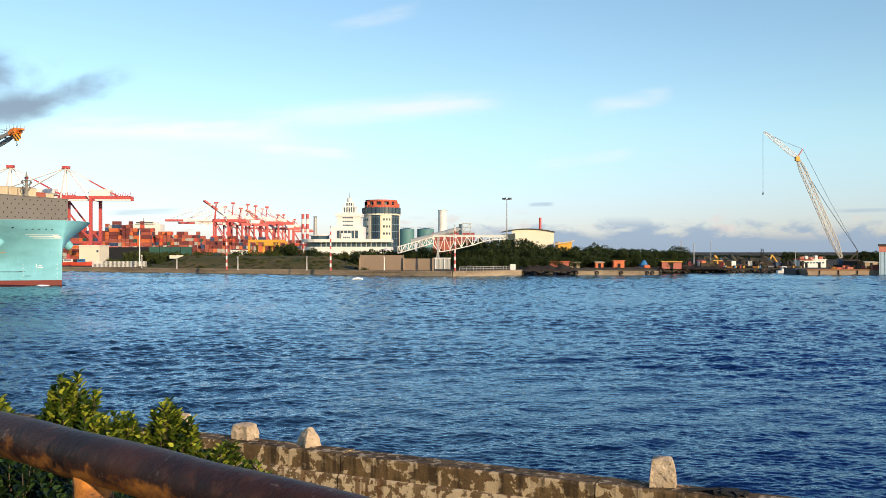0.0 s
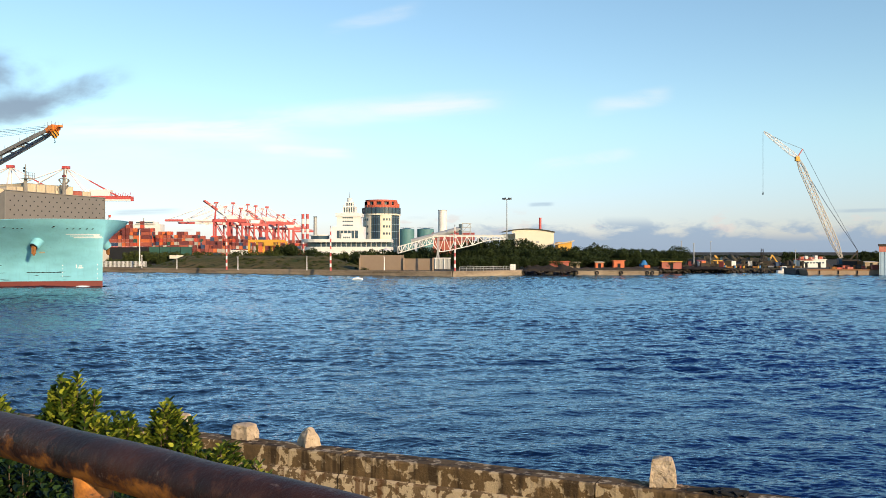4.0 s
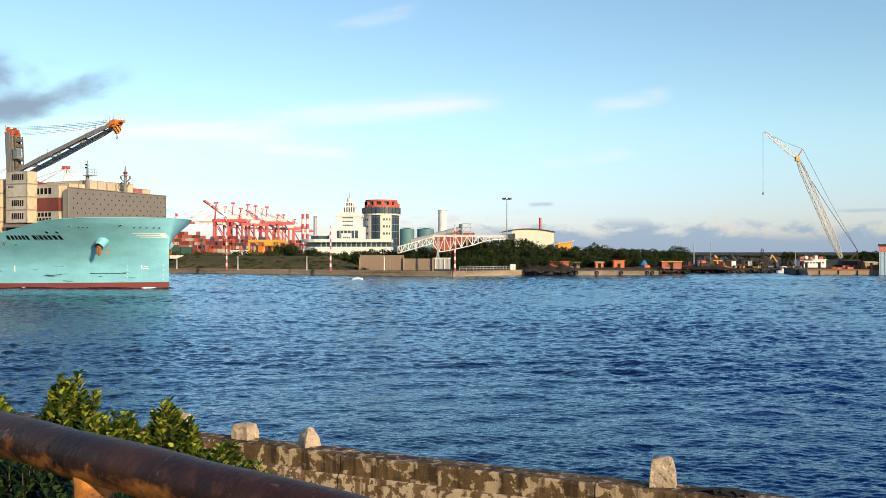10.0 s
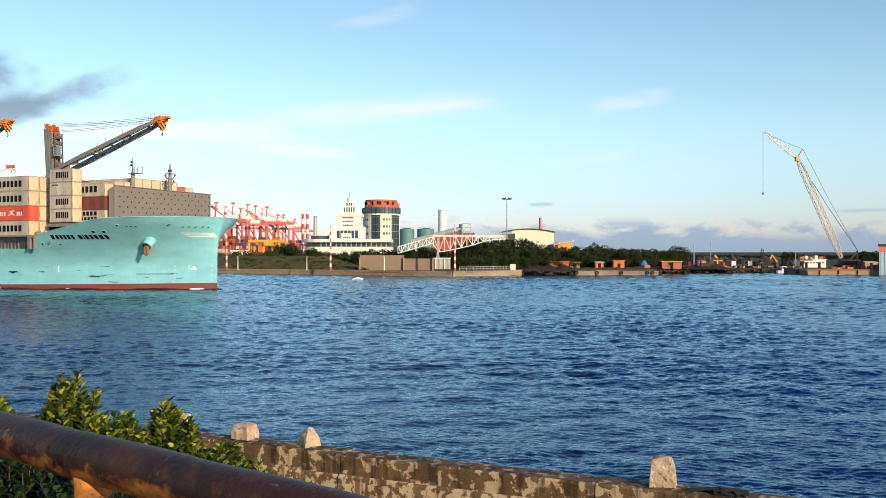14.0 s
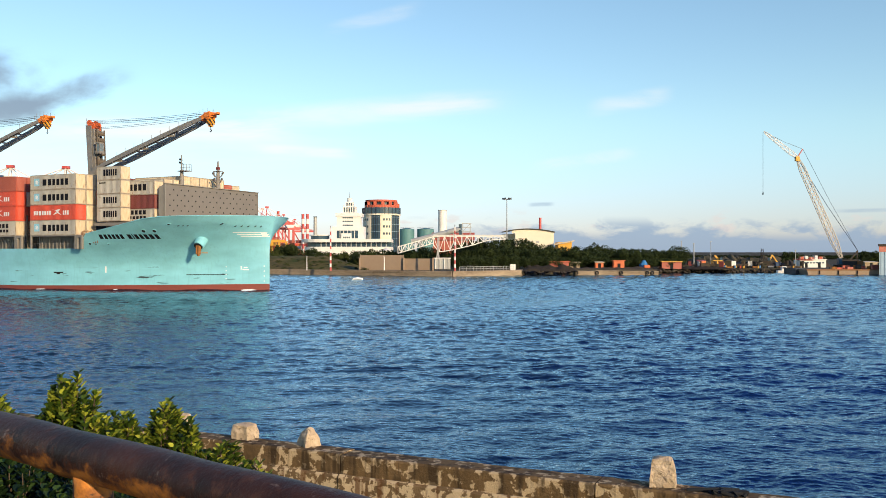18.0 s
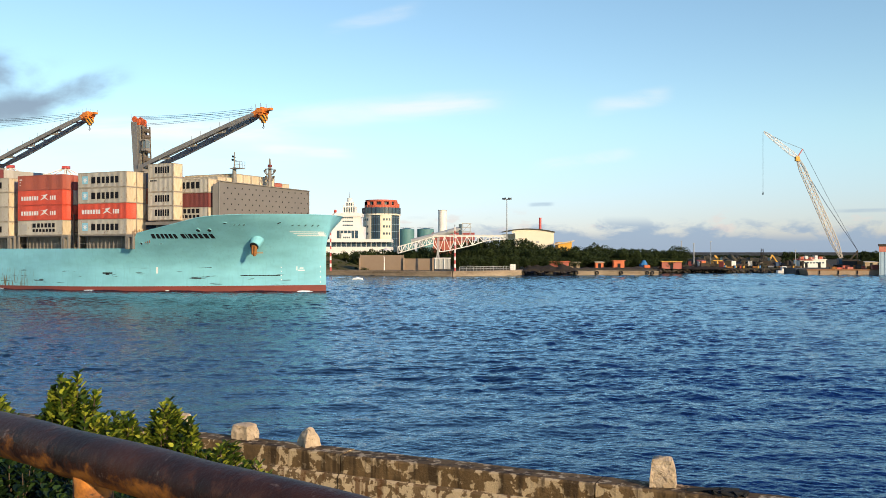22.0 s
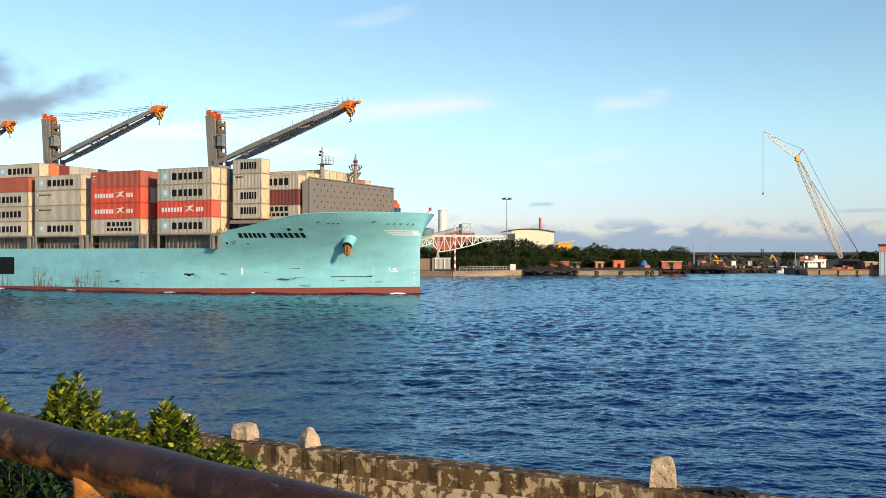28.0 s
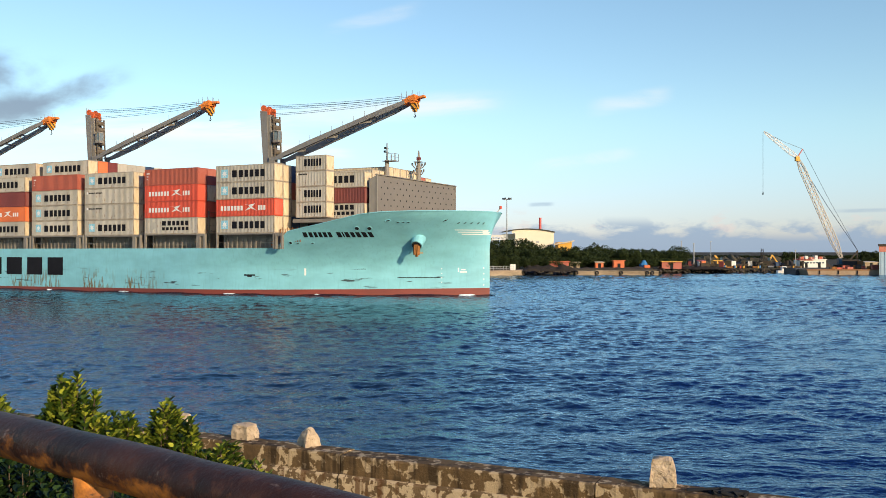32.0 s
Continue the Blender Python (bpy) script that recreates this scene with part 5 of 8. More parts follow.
def leaf_material(name, old, ripe, young):
    m = bpy.data.materials.new(name)
    m.use_nodes = True
    nt = m.node_tree
    N, L = nt.nodes.new, nt.links.new
    p = nt.nodes["Principled BSDF"]
    geo = N("ShaderNodeNewGeometry")
    cr = N("ShaderNodeValToRGB")
    e = cr.color_ramp.elements
    e[0].color, e[0].position = (*old, 1), 0.0
    e[1].color, e[1].position = (*young, 1), 1.0
    k = e.new(0.58)
    k.color = (*ripe, 1)
    L(geo.outputs["Random Per Island"], cr.inputs[0])
    L(cr.outputs[0], p.inputs["Base Color"])
    p.inputs["Roughness"].default_value = 0.42
    p.inputs["Specular IOR Level"].default_value = 0.28
    tr = N("ShaderNodeBsdfTranslucent")
    L(cr.outputs[0], tr.inputs[0])
    mx = N("ShaderNodeMixShader")
    mx.inputs[0].default_value = 0.22
    L(p.outputs[0], mx.inputs[1])
    L(tr.outputs[0], mx.inputs[2])
    L(mx.outputs[0], nt.nodes["Material Output"].inputs[0])
    return m


def shrub(x, y, z_top, radius, sprays, seed, label, slim=1.0, leaf="leaf"):
    """A hedge shrub: stems that fork into upright sprays with whorls of small oval leaves."""
    r = random.Random(seed)
    base = Vector((x, y, WALK_Z - 0.06))
    h = z_top - base.z
    e = thing("shrub", Matrix.Translation(base), label, "shrub", "hedge shrubs")
    stems, leaves = Shape(), Shape()
    for i in range(sprays):
        a, q = r.uniform(0, math.tau), r.random() ** 0.62
        px, py = math.cos(a) * q * radius, math.sin(a) * q * radius * 0.8
        top = h * (1 - 0.60 * (q ** 1.2) * slim) * r.uniform(0.88, 1.0) + 0.02
        lean = Vector((px * 0.18 + r.uniform(-.05, .05), py * 0.18 + r.uniform(-.05, .05), 0))
        tip = Vector((px, py, top)) + lean
        mid = Vector((px * 0.75, py * 0.75, top * 0.5))
        stems.tube([(px * 0.25, py * 0.25, 0), mid, tip], [0.009, 0.006, 0.002], 5)
        run = max(0.22, top * 0.62)
        n = int(run / 0.0088)
        d = (tip - mid).normalized()
        for k in range(n):
            s = k / n
            c = tip - d * (run * s)
            ang = k * 2.4 + r.uniform(-.4, .4)
            out = Vector((math.cos(ang), math.sin(ang), 0))
            lift = 0.95 - 0.85 * s + r.uniform(-.35, .35)
            ax = (out + Vector((0, 0, lift))).normalized()
            c = c + out * r.uniform(0.0, 0.075) * min(1, s * 2.5)
            ln, wd = r.uniform(0.031, 0.046), r.uniform(0.027, 0.036)
            sd = ax.cross(Vector((0, 0, 1))).normalized()
            up = sd.cross(ax)
            cup = 0.22 * wd
            pts = [c, c + ax * ln * .35 + sd * wd * .42 + up * cup, c + ax * ln * .75 + sd * wd * .48 + up * cup, c + ax * ln * .96 + sd * wd * .20 + up * cup * .4, c + ax * ln,
                   c + ax * ln * .96 - sd * wd * .20 + up * cup * .4, c + ax * ln * .75 - sd * wd * .48 + up * cup, c + ax * ln * .35 - sd * wd * .42 + up * cup]
            leaves.add(pts, ((0, 1, 2, 3, 4), (0, 4, 5, 6, 7)))
    part("branchwork", stems, M["twig"], e)
    part("foliage", leaves, M[leaf], e, "glossy small oval green leaves")
    return e


M["leaf"] = leaf_material("shrub_leaf", (0.009, 0.022, 0.005), (0.066, 0.112, 0.012), (0.47, 0.49, 0.05))
# darker copy for the lower hedge: its shade is put into the leaf colour
M["shaded_leaf"] = leaf_material("shaded_hedge_leaf", (0.004, 0.012, 0.004), (0.014, 0.032, 0.009), (0.060, 0.11, 0.022))
M["twig"] = material("twig_bark", (0.10, 0.075, 0.05), rough=0.9)
shrub(-1.87, 4.5, 6.905, 0.25, 150, 1, "pointed green hedge shrub behind the railing", 0.85)
shrub(-1.67, 4.6, 6.68, 0.16, 65, 2, "low green hedge shrub behind the railing", 0.6)
shrub(-1.43, 4.7, 6.715, 0.18, 95, 3, "rounded green hedge shrub behind the railing", 0.7)
shrub(-2.16, 4.3, 6.875, 0.17, 80, 4, "green hedge shrub behind the railing", 0.8)
shrub(-1.14, 4.6, 6.505, 0.22, 70, 5, "low straggling hedge shrub behind the railing", 0.5)
shrub(-1.78, 3.7, 6.62, 0.42, 130, 6, "dense hedge shrub close behind the railing, shade painted into its leaves", 0.4, "shaded_leaf")
shrub(-1.44, 3.6, 6.55, 0.40, 130, 7, "dense hedge shrub close behind the railing, shade painted into its leaves", 0.4, "shaded_leaf")
shrub(-1.13, 3.7, 6.45, 0.38, 110, 8, "dense hedge shrub close behind the railing, shade painted into its leaves", 0.4, "shaded_leaf")

# ---- the far shore ----
M.update({
    "quay_stone": material("sunlit_quay_stone", (0.36, 0.28, 0.19), (0.15, 0.115, 0.08), 0.9, grain=1.5, patch=0.15, amount=0.9, bump=0.05, bump_scale=3, stretch=(0.6, 0.6, 2)),
    "brown_wall": material("brown_render", (0.29, 0.215, 0.15), (0.24, 0.17, 0.12), 0.9, grain=0.8, patch=0.1),
    "wall_white": material("white_render", (0.74, 0.72, 0.67), (0.62, 0.60, 0.55), 0.7, grain=0.8, patch=0.08),
    "wall_cream": material("cream_cladding", (0.72, 0.65, 0.50), (0.62, 0.55, 0.42), 0.7, grain=0.8, patch=0.08),
    "glass": material("dark_blue_glass", (0.03, 0.06, 0.09), (0.05, 0.09, 0.12), 0.12, grain=0.4),
    "roof_red": material("terracotta_red", (0.50, 0.10, 0.05), (0.38, 0.09, 0.05), 0.7, grain=0.8),
    "crane_red": material("gantry_red", (0.48, 0.065, 0.06), (0.38, 0.08, 0.07), 0.55, grain=0.4),
    "crane_white": material("gantry_white", (0.74, 0.70, 0.66), (0.66, 0.58, 0.52), 0.55, grain=0.4),
    "yellow": material("machine_yellow", (0.66, 0.34, 0.03), (0.50, 0.26, 0.04), 0.6, grain=0.6),
    "teal": material("tank_teal", (0.09, 0.22, 0.22), (0.07, 0.17, 0.18), 0.6, grain=0.3),
    "steel": material("galvanised_steel", (0.40, 0.40, 0.38), (0.28, 0.28, 0.27), 0.5, metal=0.2, grain=1),
    "blue": material("tarpaulin_blue", (0.04, 0.20, 0.45), rough=0.6),
    "black_hull": material("black_ship_paint", (0.02, 0.022, 0.026), rough=0.5),
    "tree": None,
    "bark": material("bark", (0.10, 0.08, 0.06), rough=0.95),
    "scrap": material("dark_scrap", (0.042, 0.038, 0.033), (0.085, 0.062, 0.040), 0.9, grain=1.0, spread=0.4),
    "barge": material("barge_plating", (0.33, 0.245, 0.17), (0.19, 0.13, 0.085), 0.8, grain=1.2, patch=0.3),
    "sand": material("pale_spoil", (0.34, 0.26, 0.17), (0.22, 0.17, 0.11), 0.95, grain=0.6, bump=0.1, bump_scale=2),
    "dockblue": material("dock_blue_grey", (0.24, 0.34, 0.42), (0.17, 0.26, 0.33), 0.6, grain=0.6),
    "lattice": material("boom_cream", (0.52, 0.45, 0.36), (0.42, 0.35, 0.28), 0.6, grain=1.0),
})


def crown_material(name, dark, light):
    m = bpy.data.materials.new(name)
    m.use_nodes = True
    nt = m.node_tree
    p = nt.nodes["Principled BSDF"]
    geo, oi = nt.nodes.new("ShaderNodeNewGeometry"), nt.nodes.new("ShaderNodeObjectInfo")
    ad = nt.nodes.new("ShaderNodeMath")
    ad.operation = "MULTIPLY_ADD"
    nt.links.new(oi.outputs["Random"], ad.inputs[0])
    ad.inputs[1].default_value = 0.35
    nt.links.new(geo.outputs["Random Per Island"], ad.inputs[2])
    cr = nt.nodes.new("ShaderNodeValToRGB")
    cr.color_ramp.elements[0].color, cr.color_ramp.elements[1].color = (*dark, 1), (*light, 1)
    cr.color_ramp.elements[1].position = 1.3 / 1.35
    nt.links.new(ad.outputs[0], cr.inputs[0])
    nt.links.new(cr.outputs[0], p.inputs["Base Color"])
    p.inputs["Roughness"].default_value = 0.7
    p.inputs["Specular IOR Level"].default_value = 0.12
    return m


M["tree"] = crown_material("evergreen_foliage", (0.011, 0.020, 0.008), (0.034, 0.048, 0.014))
M["palm"] = crown_material("scrub_foliage", (0.018, 0.030, 0.010), (0.062, 0.075, 0.020))

LAND_Z = 1.5
SHORE = [(-4500, 2535), (-128, 330), (2.7, 264), (24, 279), (26.5, 290), (39, 291), (70, 291), (72.5, 306), (105, 316), (118, 309), (128, 305), (200, 300), (4500, 280)]


def build_far_land():
    sh = Shape()
    rows = [0, 1.2, 60, 400, 4300]
    n = len(rows)
    vs = []
    for x, y in SHORE:
        for k, d in enumerate(rows):
            z = -2 if k == 0 else LAND_Z + (0 if k < 3 else 0.4 * (k - 2))
            vs.append((x + (x * 0.0 if k < 4 else 0), y + (d if k else 0), z if k != 1 else LAND_Z))
    sh.add(vs, [(i * n + j, (i + 1) * n + j, (i + 1) * n + j + 1, i * n + j + 1) for i in range(len(SHORE) - 1) for j in range(n - 1)])
    tagged(part("far_ground", sh, M["earth"]), "low brown land across the channel", "ground", kind="structure")
    # quay with coping stones
    q = thing("far_quay", Matrix.Identity(4), "sunlit stone quay across the channel", "quay", kind="structure")
    pts = [Vector((-480, 507.8, 0)), Vector((-128, 330, 0)), Vector((2.7, 264, 0)), Vector((24, 279, 0)), Vector((26.5, 290, 0))]
    for a, b in zip(pts[:-1], pts[1:]):
        d = (b - a)
        out = Vector((d.y, -d.x, 0)).normalized()
        f = Shape()
        vs = [p + out * o + Vector((0, 0, z)) for p in (a, b) for o, z in ((0.5, -2), (0.35, LAND_Z - 0.45), (-2.2, LAND_Z - 0.45), (-2.2, -2))]
        f.add(vs, ((0, 4, 5, 1), (1, 5, 6, 2), (2, 6, 7, 3), (0, 1, 2, 3), (7, 6, 5, 4)))
        part("quay_face", f, M["quay_stone"], q)
        n = max(1, int(min(d.length, 150) / 6))
        step = d.length / n if d.length <= 150 else 6
        u = d.normalized()
        for i in range(n):
            e = b - u * (step * (i + 1)) + u * 0.04
            g = e + u * (step - 0.08)
            s = Shape()
            vs = [p + out * o + Vector((0, 0, z)) for p in (e, g) for o, z in ((0.55, LAND_Z - 0.45), (0.55, LAND_Z + 0.12), (-1.4, LAND_Z + 0.12), (-1.4, LAND_Z - 0.45))]
            s.add(vs, ((0, 4, 5, 1), (1, 5, 6, 2), (2, 6, 7, 3), (0, 1, 2, 3), (7, 6, 5, 4)))
            part("coping_stone", s, M["quay_stone"], q)


build_far_land()


# -- trees --
def crown_mesh(name, rx, ry, rz, leaves, size, seed, lumps=9):
    r = random.Random(seed)
    sh = Shape()
    balls = []
    for i in range(lumps):
        a, h = r.uniform(0, math.tau), r.uniform(-0.5, 0.75)
        q = r.uniform(0.25, 0.75) * math.sqrt(max(0.05, 1 - h * h * 0.8))
        balls.append((Vector((math.cos(a) * q * rx, math.sin(a) * q * ry, h * rz)), r.uniform(0.38, 0.6)))
    for i in range(leaves):
        c, k = balls[i % lumps]
        d = Vector((r.gauss(0, 1), r.gauss(0, 1), r.gauss(0, 1))).normalized()
        p = c + Vector((d.x * rx, d.y * ry, d.z * rz)) * k * r.uniform(0.75, 1.05)
        nrm = (d + Vector((r.gauss(0, .5), r.gauss(0, .5), r.gauss(0, .5)))).normalized()
        t = nrm.cross(Vector((r.gauss(0, 1), r.gauss(0, 1), r.gauss(0, 1)))).normalized()
        b = nrm.cross(t)
        s = size * r.uniform(0.6, 1.3)
        sh.add([p + t * s, p + b * s * .6 + nrm * s * .15, p - t * s, p - b * s * .6 + nrm * s * .15], ((0, 1, 2, 3),))
    return sh.mesh(name)


def trunk_mesh(name, h, rad, spread, seed):
    r = random.Random(seed)
    sh = Shape()
    sh.tube([(0, 0, -0.3), (0.1, 0, h * 0.5), (0, 0.1, h)], [rad, rad * 0.8, rad * 0.45], 7)
    for i in range(5):
        a = i * 1.3 + r.uniform(-.3, .3)
        sh.tube([(0, 0, h * r.uniform(.5, .8)), (math.cos(a) * spread * .5, math.sin(a) * spread * .5, h * 1.1), (math.cos(a) * spread, math.sin(a) * spread, h * 1.5)], [rad * .45, rad * .3, rad * .1], 5)
    return sh.mesh(name)


TREES = {}


def tree(x, y, z, height, width, seed, label, mat="tree", group="trees on the far shore", leaves=2000):
    k = (seed % 5, mat)
    if k not in TREES:
        TREES[k] = (crown_mesh("crown", 1.0, 1.0, 1.0, leaves, 0.085, seed, 12 + seed % 5), trunk_mesh("trunk", 0.5, 0.05, 0.45, seed))
        TREES[k][0].materials.append(M[mat])
        TREES[k][1].materials.append(M["bark"])
    cm, tm = TREES[k]
    e = thing("tree", Matrix.Translation((x, y, z)), label, "tree", group)
    t = part("trunk", tm, None, e, at=Matrix.Diagonal((width * 0.5, width * 0.5, height * 0.6, 1)))
    part("crown", cm, None, e, at=Matrix.Translation((0, 0, height * 0.50)) @ Matrix.Diagonal((width * 0.58, width * 0.58, height * 0.47, 1)) @ pose(0, 0, 0, 0, 0, seed * 77))
    return e


def line_of_trees(points, seed, label, mat="tree", jitter=1.5):
    """points: (x, y, height, width) along a belt; trees between them."""
    r = random.Random(seed)
    n = 0
    for (x0, y0, h0, w0), (x1, y1, h1, w1) in zip(points[:-1], points[1:]):
        k = max(1, int(math.hypot(x1 - x0, y1 - y0) / (w0 * 0.55)))
        for i in range(k):
            s = i / k
            tree(x0 + (x1 - x0) * s + r.uniform(-.6, .6), y0 + (y1 - y0) * s + r.uniform(-jitter, jitter), LAND_Z, (h0 + (h1 - h0) * s) * r.uniform(0.9, 1.06), (w0 + (w1 - w0) * s) * r.uniform(.85, 1.15), seed * 10 + n, label, mat)
            n += 1


DENSE = "dense dark evergreen tree in the shoreline belt"
line_of_trees([(6.22, 318, 8.6, 7), (19.27, 318, 11.0, 8), (29.31, 318, 9.8, 8), (43.36, 318, 8.2, 7), (55.41, 318, 7.8, 7), (71.47, 318, 6.6, 7), (85.92, 318, 6.2, 6)], 1, DENSE)
line_of_trees([(5.07, 309, 7.0, 6), (22.63, 309, 7.4, 7), (38.23, 309, 6.6, 6), (61.64, 309, 6.2, 6), (81.68, 311, 6.0, 6)], 2, DENSE)
line_of_trees([(4.19, 302, 4.6, 5), (22.12, 302, 4.8, 5), (36.66, 304, 4.4, 5), (57.18, 306, 4.2, 5), (84.08, 309, 4.0, 5)], 13, "low dark shrub at the foot of the trees")
line_of_trees([(-28, 308, 6.0, 5), (-16.33, 308, 6.6, 5), (-3.69, 308, 7.4, 5), (4.25, 306, 7.4, 5)], 14, "dark evergreen tree behind the brown wall")
line_of_trees([(-51.25, 330, 6.5, 6), (-37.87, 326, 6.0, 5)], 15, "dark evergreen tree before the white hall")
tree(83.59, 316, LAND_Z, 8.0, 6, 3, DENSE)
line_of_trees([(-62.75, 350, 7.5, 7), (-55.02, 350, 8.5, 8)], 4, "dark evergreen tree beside the white hall")
line_of_trees([(-20.18, 340, 5.5, 5), (-4.08, 340, 6.5, 6)], 5, "dark evergreen tree before the buildings")
line_of_trees([(-42.56, 318, 5.5, 3.5), (-28.91, 318, 5.6, 4)], 6, "small palm-like tree before the white hall", "palm")
line_of_trees([(-107.59, 345, 6.0, 5), (-87.99, 345, 5.6, 5), (-61.86, 345, 6.4, 5)], 7, "green scrub tree on the grassy bank", "palm")
line_of_trees([(-125.41, 356, 6.0, 4), (-102.04, 356, 5.4, 4)], 18, "green scrub tree before the container yard", "palm")
line_of_trees([(-64.44, 352, 8.6, 4.5), (-56, 352, 8.2, 4.5)], 19, "dark evergreen tree beside the white hall")
line_of_trees([(-131.25, 350, 3.0, 3), (-117.99, 350, 3.2, 3)], 8, "low green shrub by the quay", "palm")


line_of_trees([(168.7, 620, 3.6, 9), (213.71, 620, 3.2, 9), (319.39, 620, 3.8, 9)], 16, "low far scrub tree on the flat land")


# -- the grassy bank --
def build_mound():
    sh = Shape()
    nx, ny = 60, 12
    vs = []
    for i in range(nx + 1):
        s = i / nx
        x = -112 + 88 * s
        y0 = 264 + (2.7 - x) / 130.7 * 66 + 5
        for j in range(ny + 1):
            t = j / ny
            z = LAND_Z - 0.1 + 4.4 * (math.sin(min(t * 1.5, 1) * math.pi / 2) ** 1.3) * min(1, s * 6, (1 - s) * 5) + 0.25 * noise.noise(Vector((x * .3, t * 5, 0)))
            if j == 0 or j == ny or i in (0, nx):
                z = LAND_Z - 0.3
            vs.append((x, y0 + t * 30, z))
    sh.add(vs, [(i * (ny + 1) + j, (i + 1) * (ny + 1) + j, (i + 1) * (ny + 1) + j + 1, i * (ny + 1) + j + 1) for i in range(nx) for j in range(ny)])
    tagged(part("grass_bank", sh.mesh("bank", True), M["grass"]), "rough green and brown grass bank behind the quay", "grass bank", kind="structure")


build_mound()


# -- brown wall on the quay --
w = thing("boundary_wall", Matrix.Identity(4), "plain brown rendered wall on the quay", "wall")
def upright_wall(a, b, z0, z1, th, name, mat, parent, label=""):
    a, b = Vector((*a, 0)), Vector((*b, 0))
    d = (b - a).normalized()
    o = Vector((-d.y, d.x, 0)) * th
    return part(name, Shape().prism([(p.x, p.y) for p in (a, b, b + o, a + o)], z0, z1), mat, parent, label)
upright_wall((-26.54, 286), (-12.51, 283), LAND_Z, 6.25, 0.4, "panel", M["brown_wall"], w)
upright_wall((-12.33, 283.0), (-3.02, 281), LAND_Z, 5.2, 0.4, "panel", M["brown_wall"], w)
for at_x, y in ((-26.5, 285.6), (-12.31, 282.6), (-3.1, 280.6)):
    part("pier", Shape().box(at_x - 0.3, y - 0.3, LAND_Z, at_x + 0.3, y + 0.7, 5.4), M["brown_wall"], w)


def striped_pole(x, y, top, r=0.3, bands=12):
    e = thing("marker_pole", Matrix.Translation((x, y, LAND_Z)), "red and white banded marker pole on the quay", "pole", "marker poles on the quay")
    h = (top - LAND_Z) / bands
    for k in range(bands):
        part("band", Shape().tube([(0, 0, k * h), (0, 0, (k + 1) * h)], r * (1 - 0.4 * k / bands), 8), M["crane_red"] if k % 2 == 0 else M["crane_white"], e)
    part("lamp", Shape().tube([(0, 0, bands * h), (0, 0, bands * h + 0.7)], 0.12, 6), M["steel"], e)


striped_pole(-69.88, 289, 14.97)
striped_pole(-34.8, 277, 14.66)
striped_pole(3.54, 267, 14.74)


def lamp_post(x, y, top, r=0.1, label="slim pale lamp post on the quay", mat="crane_white"):
    e = thing("lamp_post", Matrix.Translation((x, y, LAND_Z)), label, "lamp post", "lamp posts on the far shore")
    h = top - LAND_Z
    part("pole", Shape().tube([(0, 0, 0), (0, 0, h)], [r * 1.3, r * 0.8], 8), M[mat], e)
    part("head", Shape().box(-0.26, -0.2, h - 0.08, 0.26, 0.2, h + 0.08), M[mat], e)


for at_x, y, t in ((-89.2, 300, 6.16), (-66.46, 290, 5.66), (-42.75, 281, 5.72), (-18.12, 276, 5.75), (-107, 318, 6.08)):
    lamp_post(at_x, y, t, 0.13)
lamp_post(-113.57, 335, 15.53, 0.2, "tall pale lamp post by the fence")

# -- the port building: white stepped hall with a mast tower --
def ring(cx, cy, r, n, a0=0.0, a1=math.tau):
    return [(cx + r * math.cos(a0 + (a1 - a0) * k / n), cy + r * math.sin(a0 + (a1 - a0) * k / n)) for k in range(n + (a1 - a0 < 6.28))]


def window_row(parent, x0, x1, y, z0, z1, n, gap=0.35, mat="glass"):
    """A row of panes set into a face that looks towards -y: each window is a frame with its pane."""
    step = (x1 - x0) / n
    for k in range(n):
        a, b = x0 + k * step + gap / 2, x0 + (k + 1) * step - gap / 2
        s = Shape()
        for p in ((a - .08, z0 - .08, b + .08, z0), (a - .08, z1, b + .08, z1 + .08), (a - .08, z0, a, z1), (b, z0, b + .08, z1)):
            s.box(p[0], y - 0.10, p[1], p[2], y, p[3])
        wf = part("window", s, M["wall_white"], parent)
        part("pane", Shape().box(a, y - 0.03, z0, b, y + 0.02, z1), M[mat], wf)


